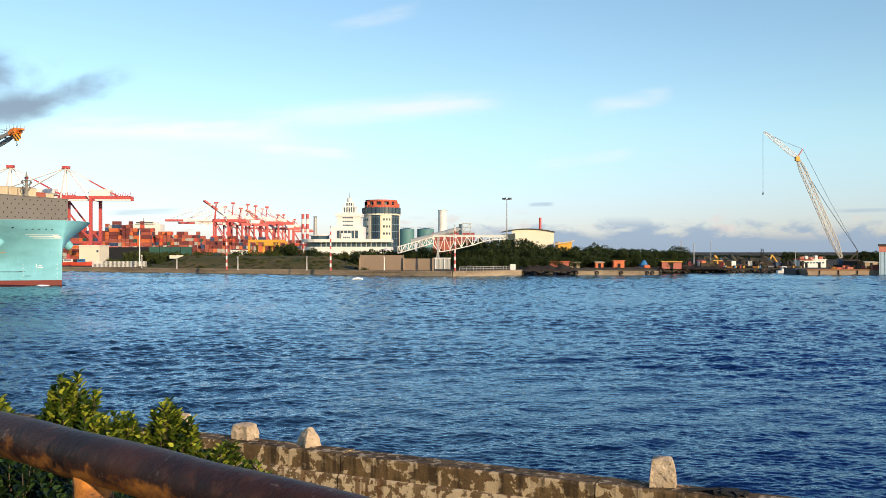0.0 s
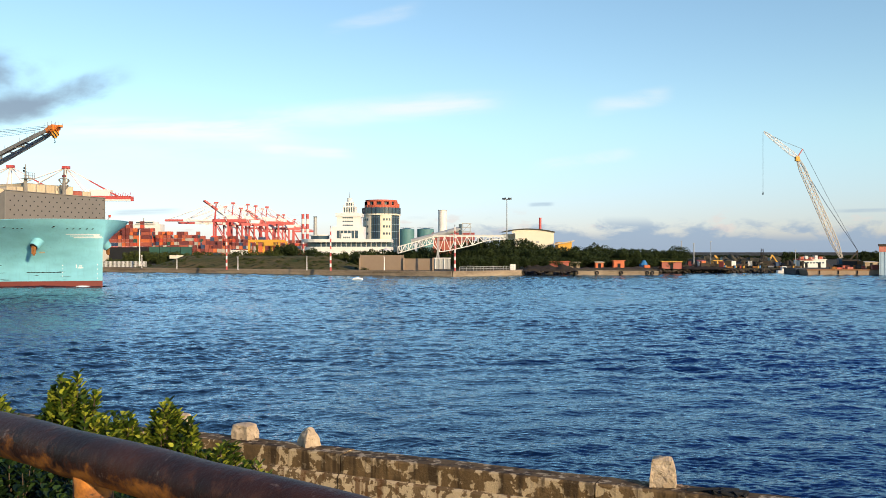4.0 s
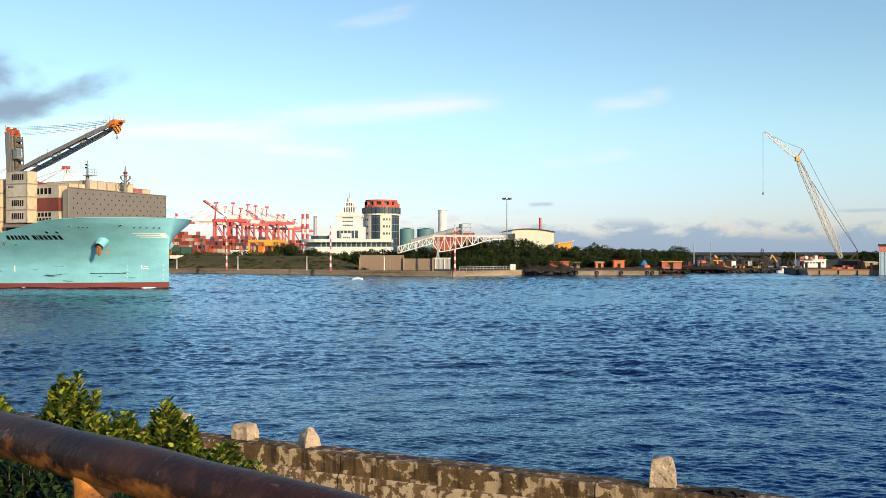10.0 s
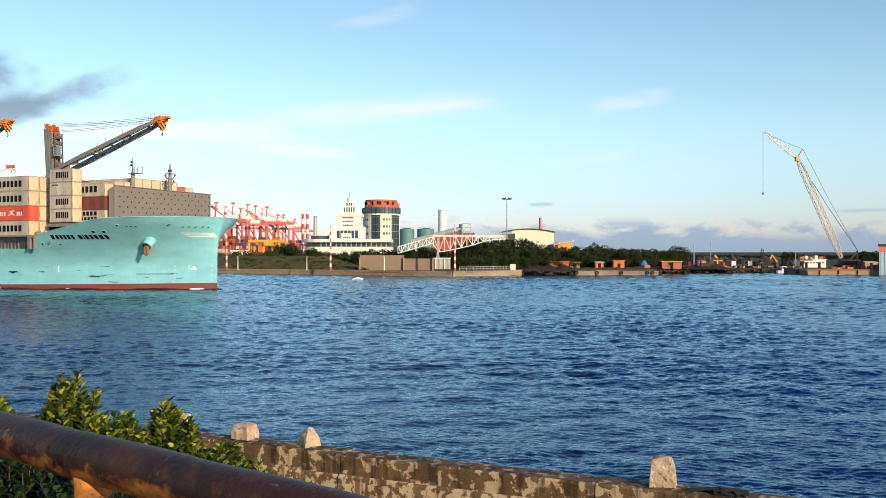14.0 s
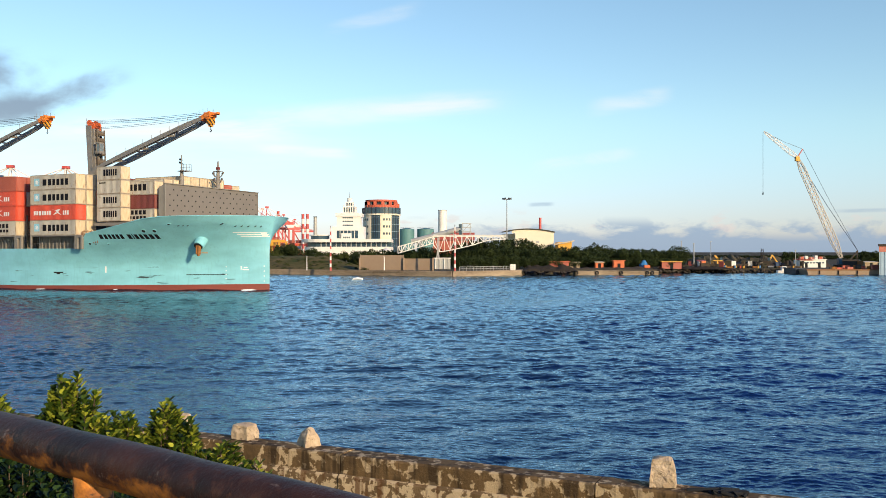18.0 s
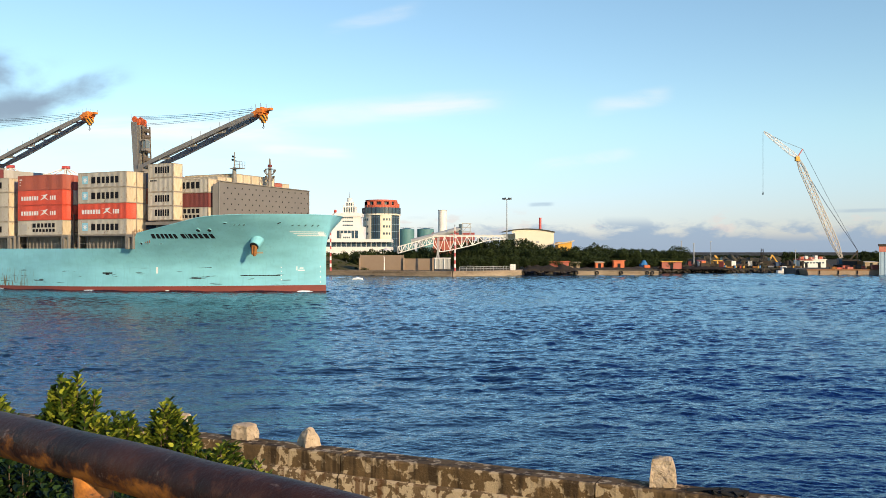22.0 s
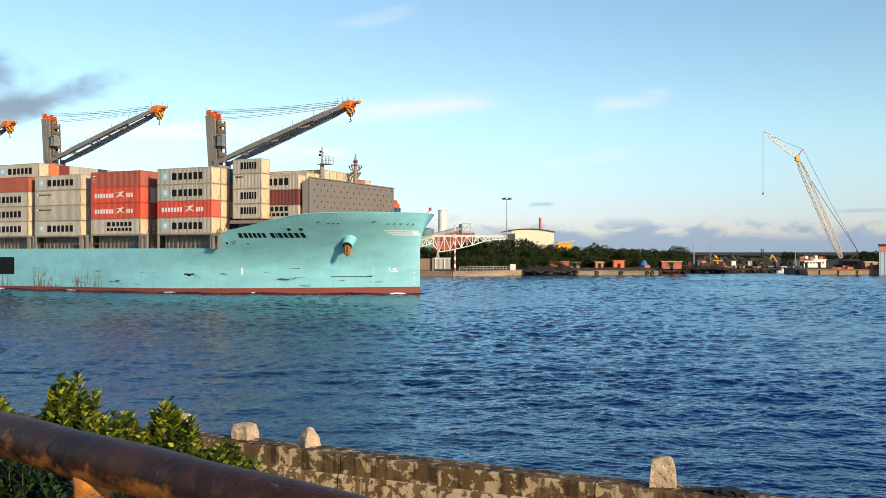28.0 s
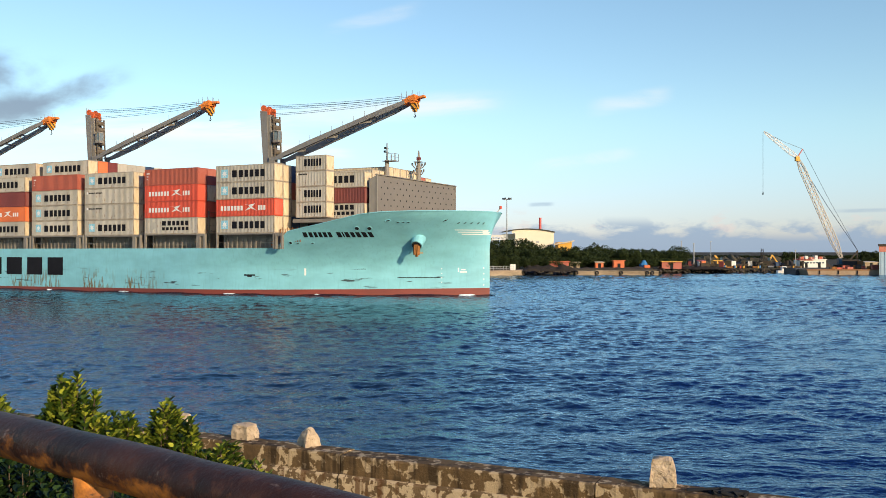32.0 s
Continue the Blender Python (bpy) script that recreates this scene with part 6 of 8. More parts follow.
def build_port_hall():
    e = thing("port_building", Matrix.Identity(4), "white stepped port building with a mast tower", "building")
    Y = 400.0
    x0, x1 = -63.64, -23.23
    # drum-ended ground floors
    r = 9.0
    def stadium(g):
        return [(x1, Y + 18), (x1, Y - g)] + [(x0 + r + math.cos(a) * (r + g), Y + r - 0.0 + math.sin(a) * (r + g)) for a in [math.radians(270 - 18 * k) for k in range(11)]]
    part("lower_wall", Shape().prism(stadium(-0.5), LAND_Z, 9.51), M["wall_white"], e)
    part("glass_band", Shape().prism(stadium(-1.2), 9.51, 11.53), M["glass"], e)
    part("roof_slab", Shape().prism(stadium(0.9), 11.53, 12.92), M["wall_white"], e)
    for k in range(14):
        x = x0 + r + k * (x1 - x0 - r) / 14
        part("mullion", Shape().box(x - .12, Y + 1.0, 9.51, x + .12, Y + 1.3, 11.53), M["wall_white"], e)
    part("roof_lantern", Shape().prism(ring(-56.06, Y + 8, 4.2, 16), 12.92, 14.56), M["glass"], e)
    part("lantern_roof", Shape().prism(ring(-56.06, Y + 8, 4.9, 16), 14.56, 14.94), M["wall_white"], e)
    # stepped blocks
    mid = part("middle_block", Shape().box(-50, Y + 3, 12.92, -35.86, Y + 16, 18.6), M["wall_white"], e)
    window_row(mid, -47.98, -38.13, Y + 3, 13.3, 16.83, 6, 0.3)
    part("porch", Shape().box(-45.71, Y + 2.2, 12.92, -41.16, Y + 3, 15.57), M["wall_white"], mid)
    window_row(mid, -44.95, -41.67, Y + 2.2, 13.3, 14.06, 4, 0.2)
    up = part("upper_block", Shape().box(-47.98, Y + 5, 18.6, -37.37, Y + 15, 23.15), M["wall_white"], e)
    window_row(up, -45.45, -40.66, Y + 5, 18.98, 19.56, 5, 0.15)
    window_row(up, -45.45, -40.66, Y + 5, 20.75, 21.33, 5, 0.15)
    window_row(up, -45.45, -40.66, Y + 5, 22.39, 22.94, 5, 0.15)
    part("cornice", Shape().box(-48.61, Y + 4.4, 23.15, -36.62, Y + 15.5, 24.66), M["wall_white"], up)
    tw = part("tower", Shape().box(-45.45, Y + 6.5, 24.66, -39.65, Y + 12.5, 27.69), M["wall_white"], e)
    window_row(tw, -45.2, -39.9, Y + 6.5, 25.17, 27.44, 5, 0.5)
    part("gallery", Shape().box(-46.21, Y + 6.0, 24.54, -38.89, Y + 13, 25.02), M["wall_white"], tw)
    top = part("lantern", Shape().box(-44.44, Y + 7.6, 27.69, -40.91, Y + 11.4, 29.96), M["wall_white"], e)
    window_row(top, -44.19, -41.16, Y + 7.6, 28.2, 29.46, 3, 0.4)
    part("cupola", Shape().prism(ring(-42.68, Y + 9.5, 1.2, 10), 29.96, 31.73), M["wall_white"], top)
    part("mast", Shape().tube([(-42.68, Y + 9.5, 31.73), (-42.68, Y + 9.5, 34.51)], [0.2, 0.07], 6), M["steel"], top)
    for x in (-45.33, -39.9):
        part("corner_finial", Shape().tube([(x, Y + 7, 27.69), (x, Y + 7, 28.7)], [0.3, 0.1], 6), M["wall_white"], tw)


build_port_hall()


def build_round_tower():
    e = thing("round_office_tower", Matrix.Identity(4), "cream and blue-glass round tower with a red crown", "building")
    cx, cy, r = -30.27, 430 + 9, 9.0
    def arc(a0, a1, rr, z0, z1, name, mat, parent, th=0.6, n=16):
        """A curved wall piece; angles clockwise from the side that faces the channel."""
        pts = [(math.radians(a0 + (a1 - a0) * k / n)) for k in range(n + 1)]
        o = [(cx + rr * math.sin(a), cy - rr * math.cos(a)) for a in pts]
        i = [(cx + (rr - th) * math.sin(a), cy - (rr - th) * math.cos(a)) for a in reversed(pts)]
        return part(name, Shape().prism(o + i, z0, z1), mat, parent)
    z0, z1 = LAND_Z, 25.14
    part("core", Shape().prism(ring(cx, cy, r - 0.7, 40), z0, z1), M["glass"], e)
    left = arc(-78, -30, r, z0, z1, "cream_wall", M["wall_cream"], e)
    mid = arc(1, 37, r, z0, z1, "cream_wall", M["wall_cream"], e)
    arc(96, 262, r, z0, z1, "cream_wall", M["wall_cream"], e, n=30)
    arc(-30, 1, r - 0.25, z0, z1, "glass_strip", M["glass"], e)
    arc(37, 96, r - 0.25, z0, z1, "glass_strip", M["glass"], e)
    for a in (-22, -14, -7, 45, 56, 68, 80):
        q = math.radians(a)
        part("mullion", Shape().tube([(cx + (r - .2) * math.sin(q), cy - (r - .2) * math.cos(q), z0), (cx + (r - .2) * math.sin(q), cy - (r - .2) * math.cos(q), z1)], 0.10, 5), M["black_hull"], e)
    for zz in range(5):
        z = z1 - 1.2 - zz * 3.5
        arc(-30, 1, r - 0.18, z, z + 0.16, "transom", M["dockblue"], e)
        arc(37, 96, r - 0.18, z, z + 0.16, "transom", M["dockblue"], e)
    for z in (22.83, 19.43, 16.04):
        for host, base in ((left, -66), (left, -56), (left, -46), (mid, 9), (mid, 18), (mid, 27)):
            arc(base, base + 6, r + 0.06, z - 0.55, z + 0.55, "window", M["glass"], host, 0.3, 3)
    part("glass_drum", Shape().prism(ring(cx, cy, r + 0.35, 40), z1, 28.66), M["glass"], e)
    part("drum_band", Shape().prism(ring(cx, cy, r + 0.45, 40), z1 - 0.2, z1 + 0.5), M["wall_cream"], e)
    for k in range(28):
        q = math.tau * k / 28
        part("mullion", Shape().tube([(cx + (r + .38) * math.cos(q), cy + (r + .38) * math.sin(q), z1), (cx + (r + .38) * math.cos(q), cy + (r + .38) * math.sin(q), 28.66)], 0.09, 5), M["black_hull"], e)
    zt, zb = 32.46, 28.66
    part("crown_core", Shape().prism(ring(cx, cy, r - 3.0, 24), zb, zt - 0.5), M["glass"], e)
    cr = part("crown", Shape().prism(ring(cx, cy, r - 1.2, 40), zt - 0.9, zt), M["roof_red"], e, "terracotta red crown roof")
    part("crown_base", Shape().prism(ring(cx, cy, r - 0.8, 40), zb, zb + 1.3), M["roof_red"], e)
    for a in range(-80, 281, 30):
        q = math.radians(a)
        x, y = cx + (r - 1.6) * math.sin(q), cy - (r - 1.6) * math.cos(q)
        part("crown_pier", Shape().box(x - .7, y - .7, zb, x + .7, y + .7, zt - .9), M["roof_red"], cr)
    part("stair_block", Shape().box(cx + r - 2.0, cy - 3, zb, cx + r - 0.2, cy + 3, zt - 1.8), M["roof_red"], e)


build_round_tower()


def truss(sh, a, b, depth, n, w=0.22, width=0.0):
    """A plane lattice girder; a and b are the ends of its top chord."""
    a, b = Vector(a), Vector(b)
    dn = Vector((0, 0, -depth))
    off = [Vector((0, 0, 0))] + ([Vector((0, width, 0))] if width else [])
    for o in off:
        sh.beam(a + o, b + o, w * 1.5)
        sh.beam(a + dn + o, b + dn + o, w * 1.5)
        for k in range(n + 1):
            p = a + (b - a) * (k / n) + o
            sh.beam(p, p + dn, w)
            if k < n:
                q = a + (b - a) * ((k + 1) / n) + o
                sh.beam(p + dn, q, w) if k % 2 else sh.beam(p, q + dn, w)


def build_conveyor():
    e = thing("conveyor_bridge", Matrix.Identity(4), "white steel lattice conveyor bridge behind the quay", "conveyor bridge")
    Y = 300.0
    # the main span hangs deepest over its trestle and thins out towards the trees
    s = Shape()
    foot = [(-3.2, 9.6), (-1.7, 7.3), (1.5, 7.6), (10.2, 9.6), (15.0, 11.2), (21.2, 11.6)]
    n = 13
    for o in (0, 3.0):
        low = []
        for k in range(n + 1):
            x = -3.2 + 24.4 * k / n
            low.append(Vector((x, Y + o, float(np.interp(x, [p[0] for p in foot], [p[1] for p in foot])))))
        top = [Vector((p.x, p.y, 12.6)) for p in low]
        for k in range(n):
            s.beam(low[k], low[k + 1], 0.28)
            s.beam(low[k], top[k], 0.17)
            s.beam(low[k], top[k + 1], 0.17) if k % 2 else s.beam(top[k], low[k + 1], 0.17)
        s.beam(top[0], top[-1], 0.34, 0.42)
    part("main_span", s, M["wall_white"], e)
    part("walkway", Shape().box(-3.2, Y - 0.5, 12.75, 21.2, Y - 0.2, 13.0), M["wall_white"], e)
    s = Shape()
    a, b = Vector((-15.15, Y, 9.01)), Vector((-3.22, Y, 12.41))
    truss(s, a, b, 2.2, 10, 0.16, 3)
    part("ramp_span", s, M["wall_white"], e)
    for x in (-1.7,):
        s = Shape()
        for dy in (0, 3):
            s.beam((x - 0.8, Y + dy, LAND_Z), (x, Y + dy, 8.44), 0.35)
            s.beam((x + 0.8, Y + dy, LAND_Z), (x, Y + dy, 8.44), 0.35)
        s.beam((x, Y, 8.44), (x, Y, 10.71), 0.35)
        s.beam((x, Y + 3, 8.44), (x, Y + 3, 10.71), 0.35)
        part("trestle", s, M["steel"], e)
    g = thing("belt_gallery", Matrix.Identity(4), "grey inclined conveyor tube rising to a dark transfer house", "conveyor")
    part("tube", Shape().tube([(-13.08, 370, 11.46), (7.24, 370, 16.72)], 1.1, 12), M["steel"], g)
    for x, z in ((-9.11, 12.63), (-2.1, 14.38), (4.44, 16.13)):
        part("leg", Shape().beam((x, 370, LAND_Z), (x, 370, z), 0.5), M["steel"], g)
    part("transfer_house", Shape().box(6.58, 369, 13.83, 7.75, 374, 18.76), M["glass"], g)
    s = Shape()
    for x in (8.26, 11.33):
        for dy in (0, 3):
            s.beam((x, 372 + dy, LAND_Z), (x, 372 + dy, 19.06), 0.25)
    for z in (19.06, 17.41, 15.75):
        s.beam((7.79, 372, z), (11.81, 372, z), 0.3)
    s.beam((8.26, 372, 15.75), (11.33, 372, 19.06), 0.2)
    part("lattice_tower", s, M["steel"], g)


build_conveyor()

# -- tanks, silo, stacks --
for at_x, r in ((-24.24, 5.0), (-11.74, 5.6)):
    e = thing("storage_tank", Matrix.Translation((at_x, 600, LAND_Z)), "teal round storage tank with a low cone roof", "tank", "teal storage tanks")
    h = 22.26 - LAND_Z
    part("shell", smoothed(Shape().tube([(0, 0, 0), (0, 0, h)], r, 28).mesh("shell")), M["teal"], e)
    part("roof", smoothed(Shape().tube([(0, 0, h), (0, 0, h + 0.9)], [r, 0.8], 28).mesh("roof")), M["teal"], e)
    part("rail", Shape().tube([(r * math.cos(k * math.tau / 24), r * math.sin(k * math.tau / 24), h + 0.9) for k in range(25)], 0.09, 5, False), M["steel"], e)
e = thing("silo", Matrix.Translation((-0.41, 650, LAND_Z)), "tall pale cylindrical silo", "silo")
part("shell", smoothed(Shape().tube([(0, 0, 0), (0, 0, 37.04 - LAND_Z)], 3.1, 24).mesh("shell")), M["wall_white"], e)
part("cap", Shape().tube([(0, 0, 37.04 - LAND_Z), (0, 0, 37.45 - LAND_Z)], 3.25, 24), M["steel"], e)
e = thing("chimney", Matrix.Translation((-99.87, 700, LAND_Z)), "pale grey chimney with a dark rim", "chimney")
part("stack", smoothed(Shape().tube([(0, 0, 0), (0, 0, 34.01 - LAND_Z)], [1.7, 1.35], 16).mesh("stack")), M["steel"], e)
part("rim", Shape().tube([(0, 0, 34.01 - LAND_Z), (0, 0, 34.67 - LAND_Z)], 1.5, 16), M["black_hull"], e)
for at_x in (-112.73, -109.09):
    e = thing("banded_chimney", Matrix.Translation((at_x, 720, LAND_Z)), "red and white banded chimney", "chimney", "banded chimneys")
    h = (37.49 - LAND_Z) / 9
    for k in range(9):
        part("band", Shape().tube([(0, 0, k * h), (0, 0, k * h + h)], 1.15, 12), M["crane_white"] if k % 2 else M["crane_red"], e)
e = thing("red_chimney", Matrix.Translation((54.29, 500, LAND_Z)), "slim dark red chimney", "chimney")
part("stack", Shape().tube([(0, 0, 0), (0, 0, 25.8 - LAND_Z)], [0.9, 0.7], 12), M["crane_red"], e)
part("rim", Shape().tube([(0, 0, 25.8 - LAND_Z), (0, 0, 26.27 - LAND_Z)], 0.8, 12), M["crane_red"], e)

e = thing("coal_shed", Matrix.Identity(4), "long shed with a red roof behind the conveyor", "shed")
part("wall", Shape().box(-5.17, 455, LAND_Z, 15.51, 475, 13.52), M["c_brick"], e)
part("roof", Shape().add([(-5.73, 454, 13.22), (16.05, 454, 13.22), (16.47, 466, 17.2), (-5.88, 466, 17.2), (16.9, 478, 13.53), (-6.04, 478, 13.53)], ((0, 1, 2, 3), (3, 2, 4, 5), (0, 3, 5), (1, 4, 2))), M["roof_red"], e)
# -- high lighting mast --
e = thing("floodlight_mast", Matrix.Translation((24.26, 340, LAND_Z)), "tall grey floodlight mast above the trees", "light mast")
h = 27.24 - LAND_Z
part("pole", Shape().tube([(0, 0, 0), (0, 0, h)], [0.32, 0.14], 10), M["steel"], e)
part("ring", Shape().tube([(1.5 * math.cos(k * math.tau / 12), 1.5 * math.sin(k * math.tau / 12), h) for k in range(13)], 0.12, 5, False), M["steel"], e)
for k in range(6):
    a = k * math.tau / 6
    part("floodlight", Shape().box(1.5 * math.cos(a) - 0.28, 1.5 * math.sin(a) - 0.28, h - 0.1, 1.5 * math.cos(a) + 0.28, 1.5 * math.sin(a) + 0.28, h + 0.55), M["dark"], e)

# -- cream warehouse --
def build_warehouse():
    e = thing("warehouse", Matrix.Identity(4), "cream warehouse with a low curved roof behind the trees", "warehouse")
    Y = 420.0
    x0, x1 = 28.9, 51.97
    ze, zt = 15.97, 17.83
    xm = 40.04
    part("wall", Shape().box(33.94, Y, LAND_Z, x1, Y + 30, ze), M["wall_cream"], e)
    part("wall", Shape().box(x0, Y + 6, LAND_Z, 33.94, Y + 30, ze - 0.3), M["wall_cream"], e)
    s = Shape()
    n = 12
    prof = [(x0 - 0.6 + (x1 - x0 + 1.2) * k / n, ze + (zt - ze) * math.sin(math.pi * min(1, (k + 1.0) / (n + 1.5))) ** 0.8) for k in range(n + 1)]
    vs = [(x, y, z + dz) for y in (Y - 0.8, Y + 31) for dz in (0, 0.35) for x, z in prof]
    m = n + 1
    fs = []
    for k in range(n):
        fs += [(k, k + 1, m + k + 1, m + k), (m + k, m + k + 1, 3 * m + k + 1, 3 * m + k), (k + 1, k, 2 * m + k, 2 * m + k + 1)]
    s.add(vs, fs)
    part("roof", s, M["earth"], e, "brown-grey curved sheet roof")
    s = Shape()
    s.add([(x, Y + 0.02, z) for x, z in prof[2:]] + [(prof[-1][0] - 0.5, Y + 0.02, ze - 0.1), (prof[2][0], Y + 0.02, ze - 0.1)], [tuple(range(len(prof) - 2 + 2))[::-1]])
    part("gable", s, M["wall_cream"], e)
    for k in range(3):
        part("vent", Shape().box(35.53 + k * 4.0, Y - 0.1, ze - 4.6, 35.53 + k * 4.0 + 1.6, Y + 0.05, ze - 3.6), M["steel"], e)
    y = thing("yellow_canopy", Matrix.Identity(4), "yellow open-sided canopy with a pale roof", "canopy")
    part("fascia", Shape().box(52.8, 410, LAND_Z, 59.02, 422, 11.63), M["yellow"], y)
    s = Shape()
    s.add([(50.61, 409, 10.85), (60.42, 409, 12.53), (59.39, 409, 11.75), (50.87, 409, 10.33), (52.46, 424, 10.97), (62.64, 424, 12.71), (61.57, 424, 11.91), (52.73, 424, 10.43)],
          ((0, 3, 2, 1), (4, 5, 6, 7), (0, 1, 5, 4), (1, 2, 6, 5), (2, 3, 7, 6), (3, 0, 4, 7)))
    part("roof", s, M["c_cream"], y)


build_warehouse()


# -- ship-to-shore gantry cranes --
def gantry_crane(x, y, turn, k, boom_up, label, gauge=14.0, rear=17.0):
    """Local: boom towards -x, legs under it; k scales it. boom_up: degrees that the boom is raised."""
    e = thing("gantry_crane", Matrix.Translation((x, y, LAND_Z)) @ pose(0, 0, 0, 0, 0, turn), label, "gantry crane", "quay gantry cranes")
    c, w = M["crane_red"], M["crane_white"]
    g, d, hb = gauge * k, 9 * k, 36 * k
    for dx in (0, g):
        for dy in (-d, d):
            part("leg", Shape().beam((dx, dy, 0), (dx, dy, hb), 1.7 * k), c, e)
        part("cross_beam", Shape().beam((dx, -d, 11 * k), (dx, d, 11 * k), 1.3 * k), c, e)
        part("cross_beam", Shape().beam((dx, -d, hb), (dx, d, hb), 1.5 * k), c, e)
    for dy in (-d, d):
        part("sill_beam", Shape().beam((0, dy, 11 * k), (g, dy, 11 * k), 1.2 * k), c, e)
        part("diagonal", Shape().beam((0, dy, hb), (g, dy, 12 * k), 0.9 * k), c, e)
        part("bogie", Shape().box(-2 * k, dy - k, 0, 2 * k, dy + k, 1.6 * k), c, e)
        part("bogie", Shape().box(g - 2 * k, dy - k, 0, g + 2 * k, dy + k, 1.6 * k), c, e)
    for dy in (-2.6 * k, 2.6 * k):
        part("girder", Shape().beam((-2 * k, dy, hb + 0.8 * k), (g + rear * k, dy, hb + 0.8 * k), 1.3 * k, 2.8 * k), c, e)
    part("walkway", Shape().beam((-2 * k, -3.4 * k, hb - 0.3 * k), (g + rear * k, -3.4 * k, hb - 0.3 * k), 0.8 * k, 0.9 * k), w if gauge > 15 else c, e)
    apex = Vector((1.5 * k, 0, hb + 18.8 * k))
    for dy in (-5 * k, 5 * k):
        part("apex_leg", Shape().beam((0, dy, hb), apex + Vector((0, dy * 0.15, 0)), 0.7 * k), c if gauge < 15 else w, e)
        mid = apex + (Vector((g + 13 * k, dy * 0.5, hb + 2 * k)) - apex) * 0.45
        part("back_stay", Shape().beam(apex, mid, 0.55 * k), w, e)
        part("back_stay", Shape().beam(mid, (g + 13 * k, dy * 0.5, hb + 2 * k), 0.55 * k), c, e)
        part("apex_leg", Shape().beam((g * 0.9, dy, hb), apex + Vector((0, dy * 0.15, 0)), 0.45 * k), w, e)
    part("apex_head", Shape().box(apex.x - 2 * k, -1.6 * k, apex.z - 0.6 * k, apex.x + 2 * k, 1.6 * k, apex.z + 0.9 * k), c, e)
    a = radians(boom_up)
    root = Vector((-2 * k, 0, hb + 0.8 * k))
    L = 46 * k
    def along(s, dy=0.0, up=0.0):
        return root + Vector((-math.cos(a) * s - math.sin(a) * up * 0, dy, math.sin(a) * s + up))
    for dy in (-2.4 * k, 2.4 * k):
        part("boom", Shape().beam(along(0, dy), along(L * 0.62, dy), 1.2 * k, 2.0 * k), w, e)
        part("boom_tip", Shape().beam(along(L * 0.62, dy), along(L, dy), 1.2 * k, 2.0 * k), c, e)
    for s in (0.25, 0.5, 0.75, 1.0):
        part("boom_tie", Shape().beam(along(L * s, -2.4 * k), along(L * s, 2.4 * k), 0.8 * k), c, e)
    for s in ((0.55, 0.95) if boom_up < 30 else (0.5,)):
        for dy in (-1.2 * k, 1.2 * k):
            part("fore_stay", Shape().beam(apex, along(L * s, dy, k), 0.5 * k), w, e)
    for q in range(7):
        x = g + (rear - 9 + q * 1.4) * k
        part("rail_post", Shape().beam((x, -3.4 * k, hb + 1.8 * k), (x + 0.6 * k, -3.4 * k, hb + (4.2 - 0.5 * (q % 3)) * k), 0.3 * k), c, e)
    part("machinery_house", Shape().box(g * 0.85, -3.0 * k, hb + 2.0 * k, g + 9 * k, 3.0 * k, hb + 6.0 * k), w, e)
    part("cab", Shape().box(-9 * k, -1.2 * k, hb - 3.4 * k, -6 * k, 1.2 * k, hb - 0.6 * k), w, e)
    part("trolley", Shape().box(-10 * k, -2.6 * k, hb - 0.6 * k, -5 * k, 2.6 * k, hb - 0.1 * k), c, e)
    return e


near = "red gantry crane with white machinery house and lowered boom"
gantry_crane(-229.09, 540, 4, 1.03, 0, near, 18.5, 21)
gantry_crane(-279.51, 575, 4, 1.10, 0, near, 18.5, 21)
gantry_crane(-336.58, 610, 4, 1.15, 0, near, 18.5, 21)
far = "far red and white gantry crane with lowered boom"
gantry_crane(-229.55, 900, 8, 1.0, 0, far)
gantry_crane(-241.28, 985, 14, 1.0, 0, far)
gantry_crane(-226.67, 960, 12, 1.05, 0, far)
gantry_crane(-228.48, 1040, 10, 1.1, 0, far)
gantry_crane(-233.78, 1150, 14, 1.1, 0, far)
gantry_crane(-211.36, 930, 30, 0.92, 34, "far red and white gantry crane with raised boom")
gantry_crane(-215.08, 1020, 12, 1.05, 0, far)
gantry_crane(-214.09, 1080, 12, 1.08, 0, far)
gantry_crane(-204.17, 1100, 25, 0.92, 32, "far red and white gantry crane with raised boom")
gantry_crane(-215.15, 1200, 12, 1.0, 0, far)
gantry_crane(-216.67, 1300, 12, 0.95, 0, far)


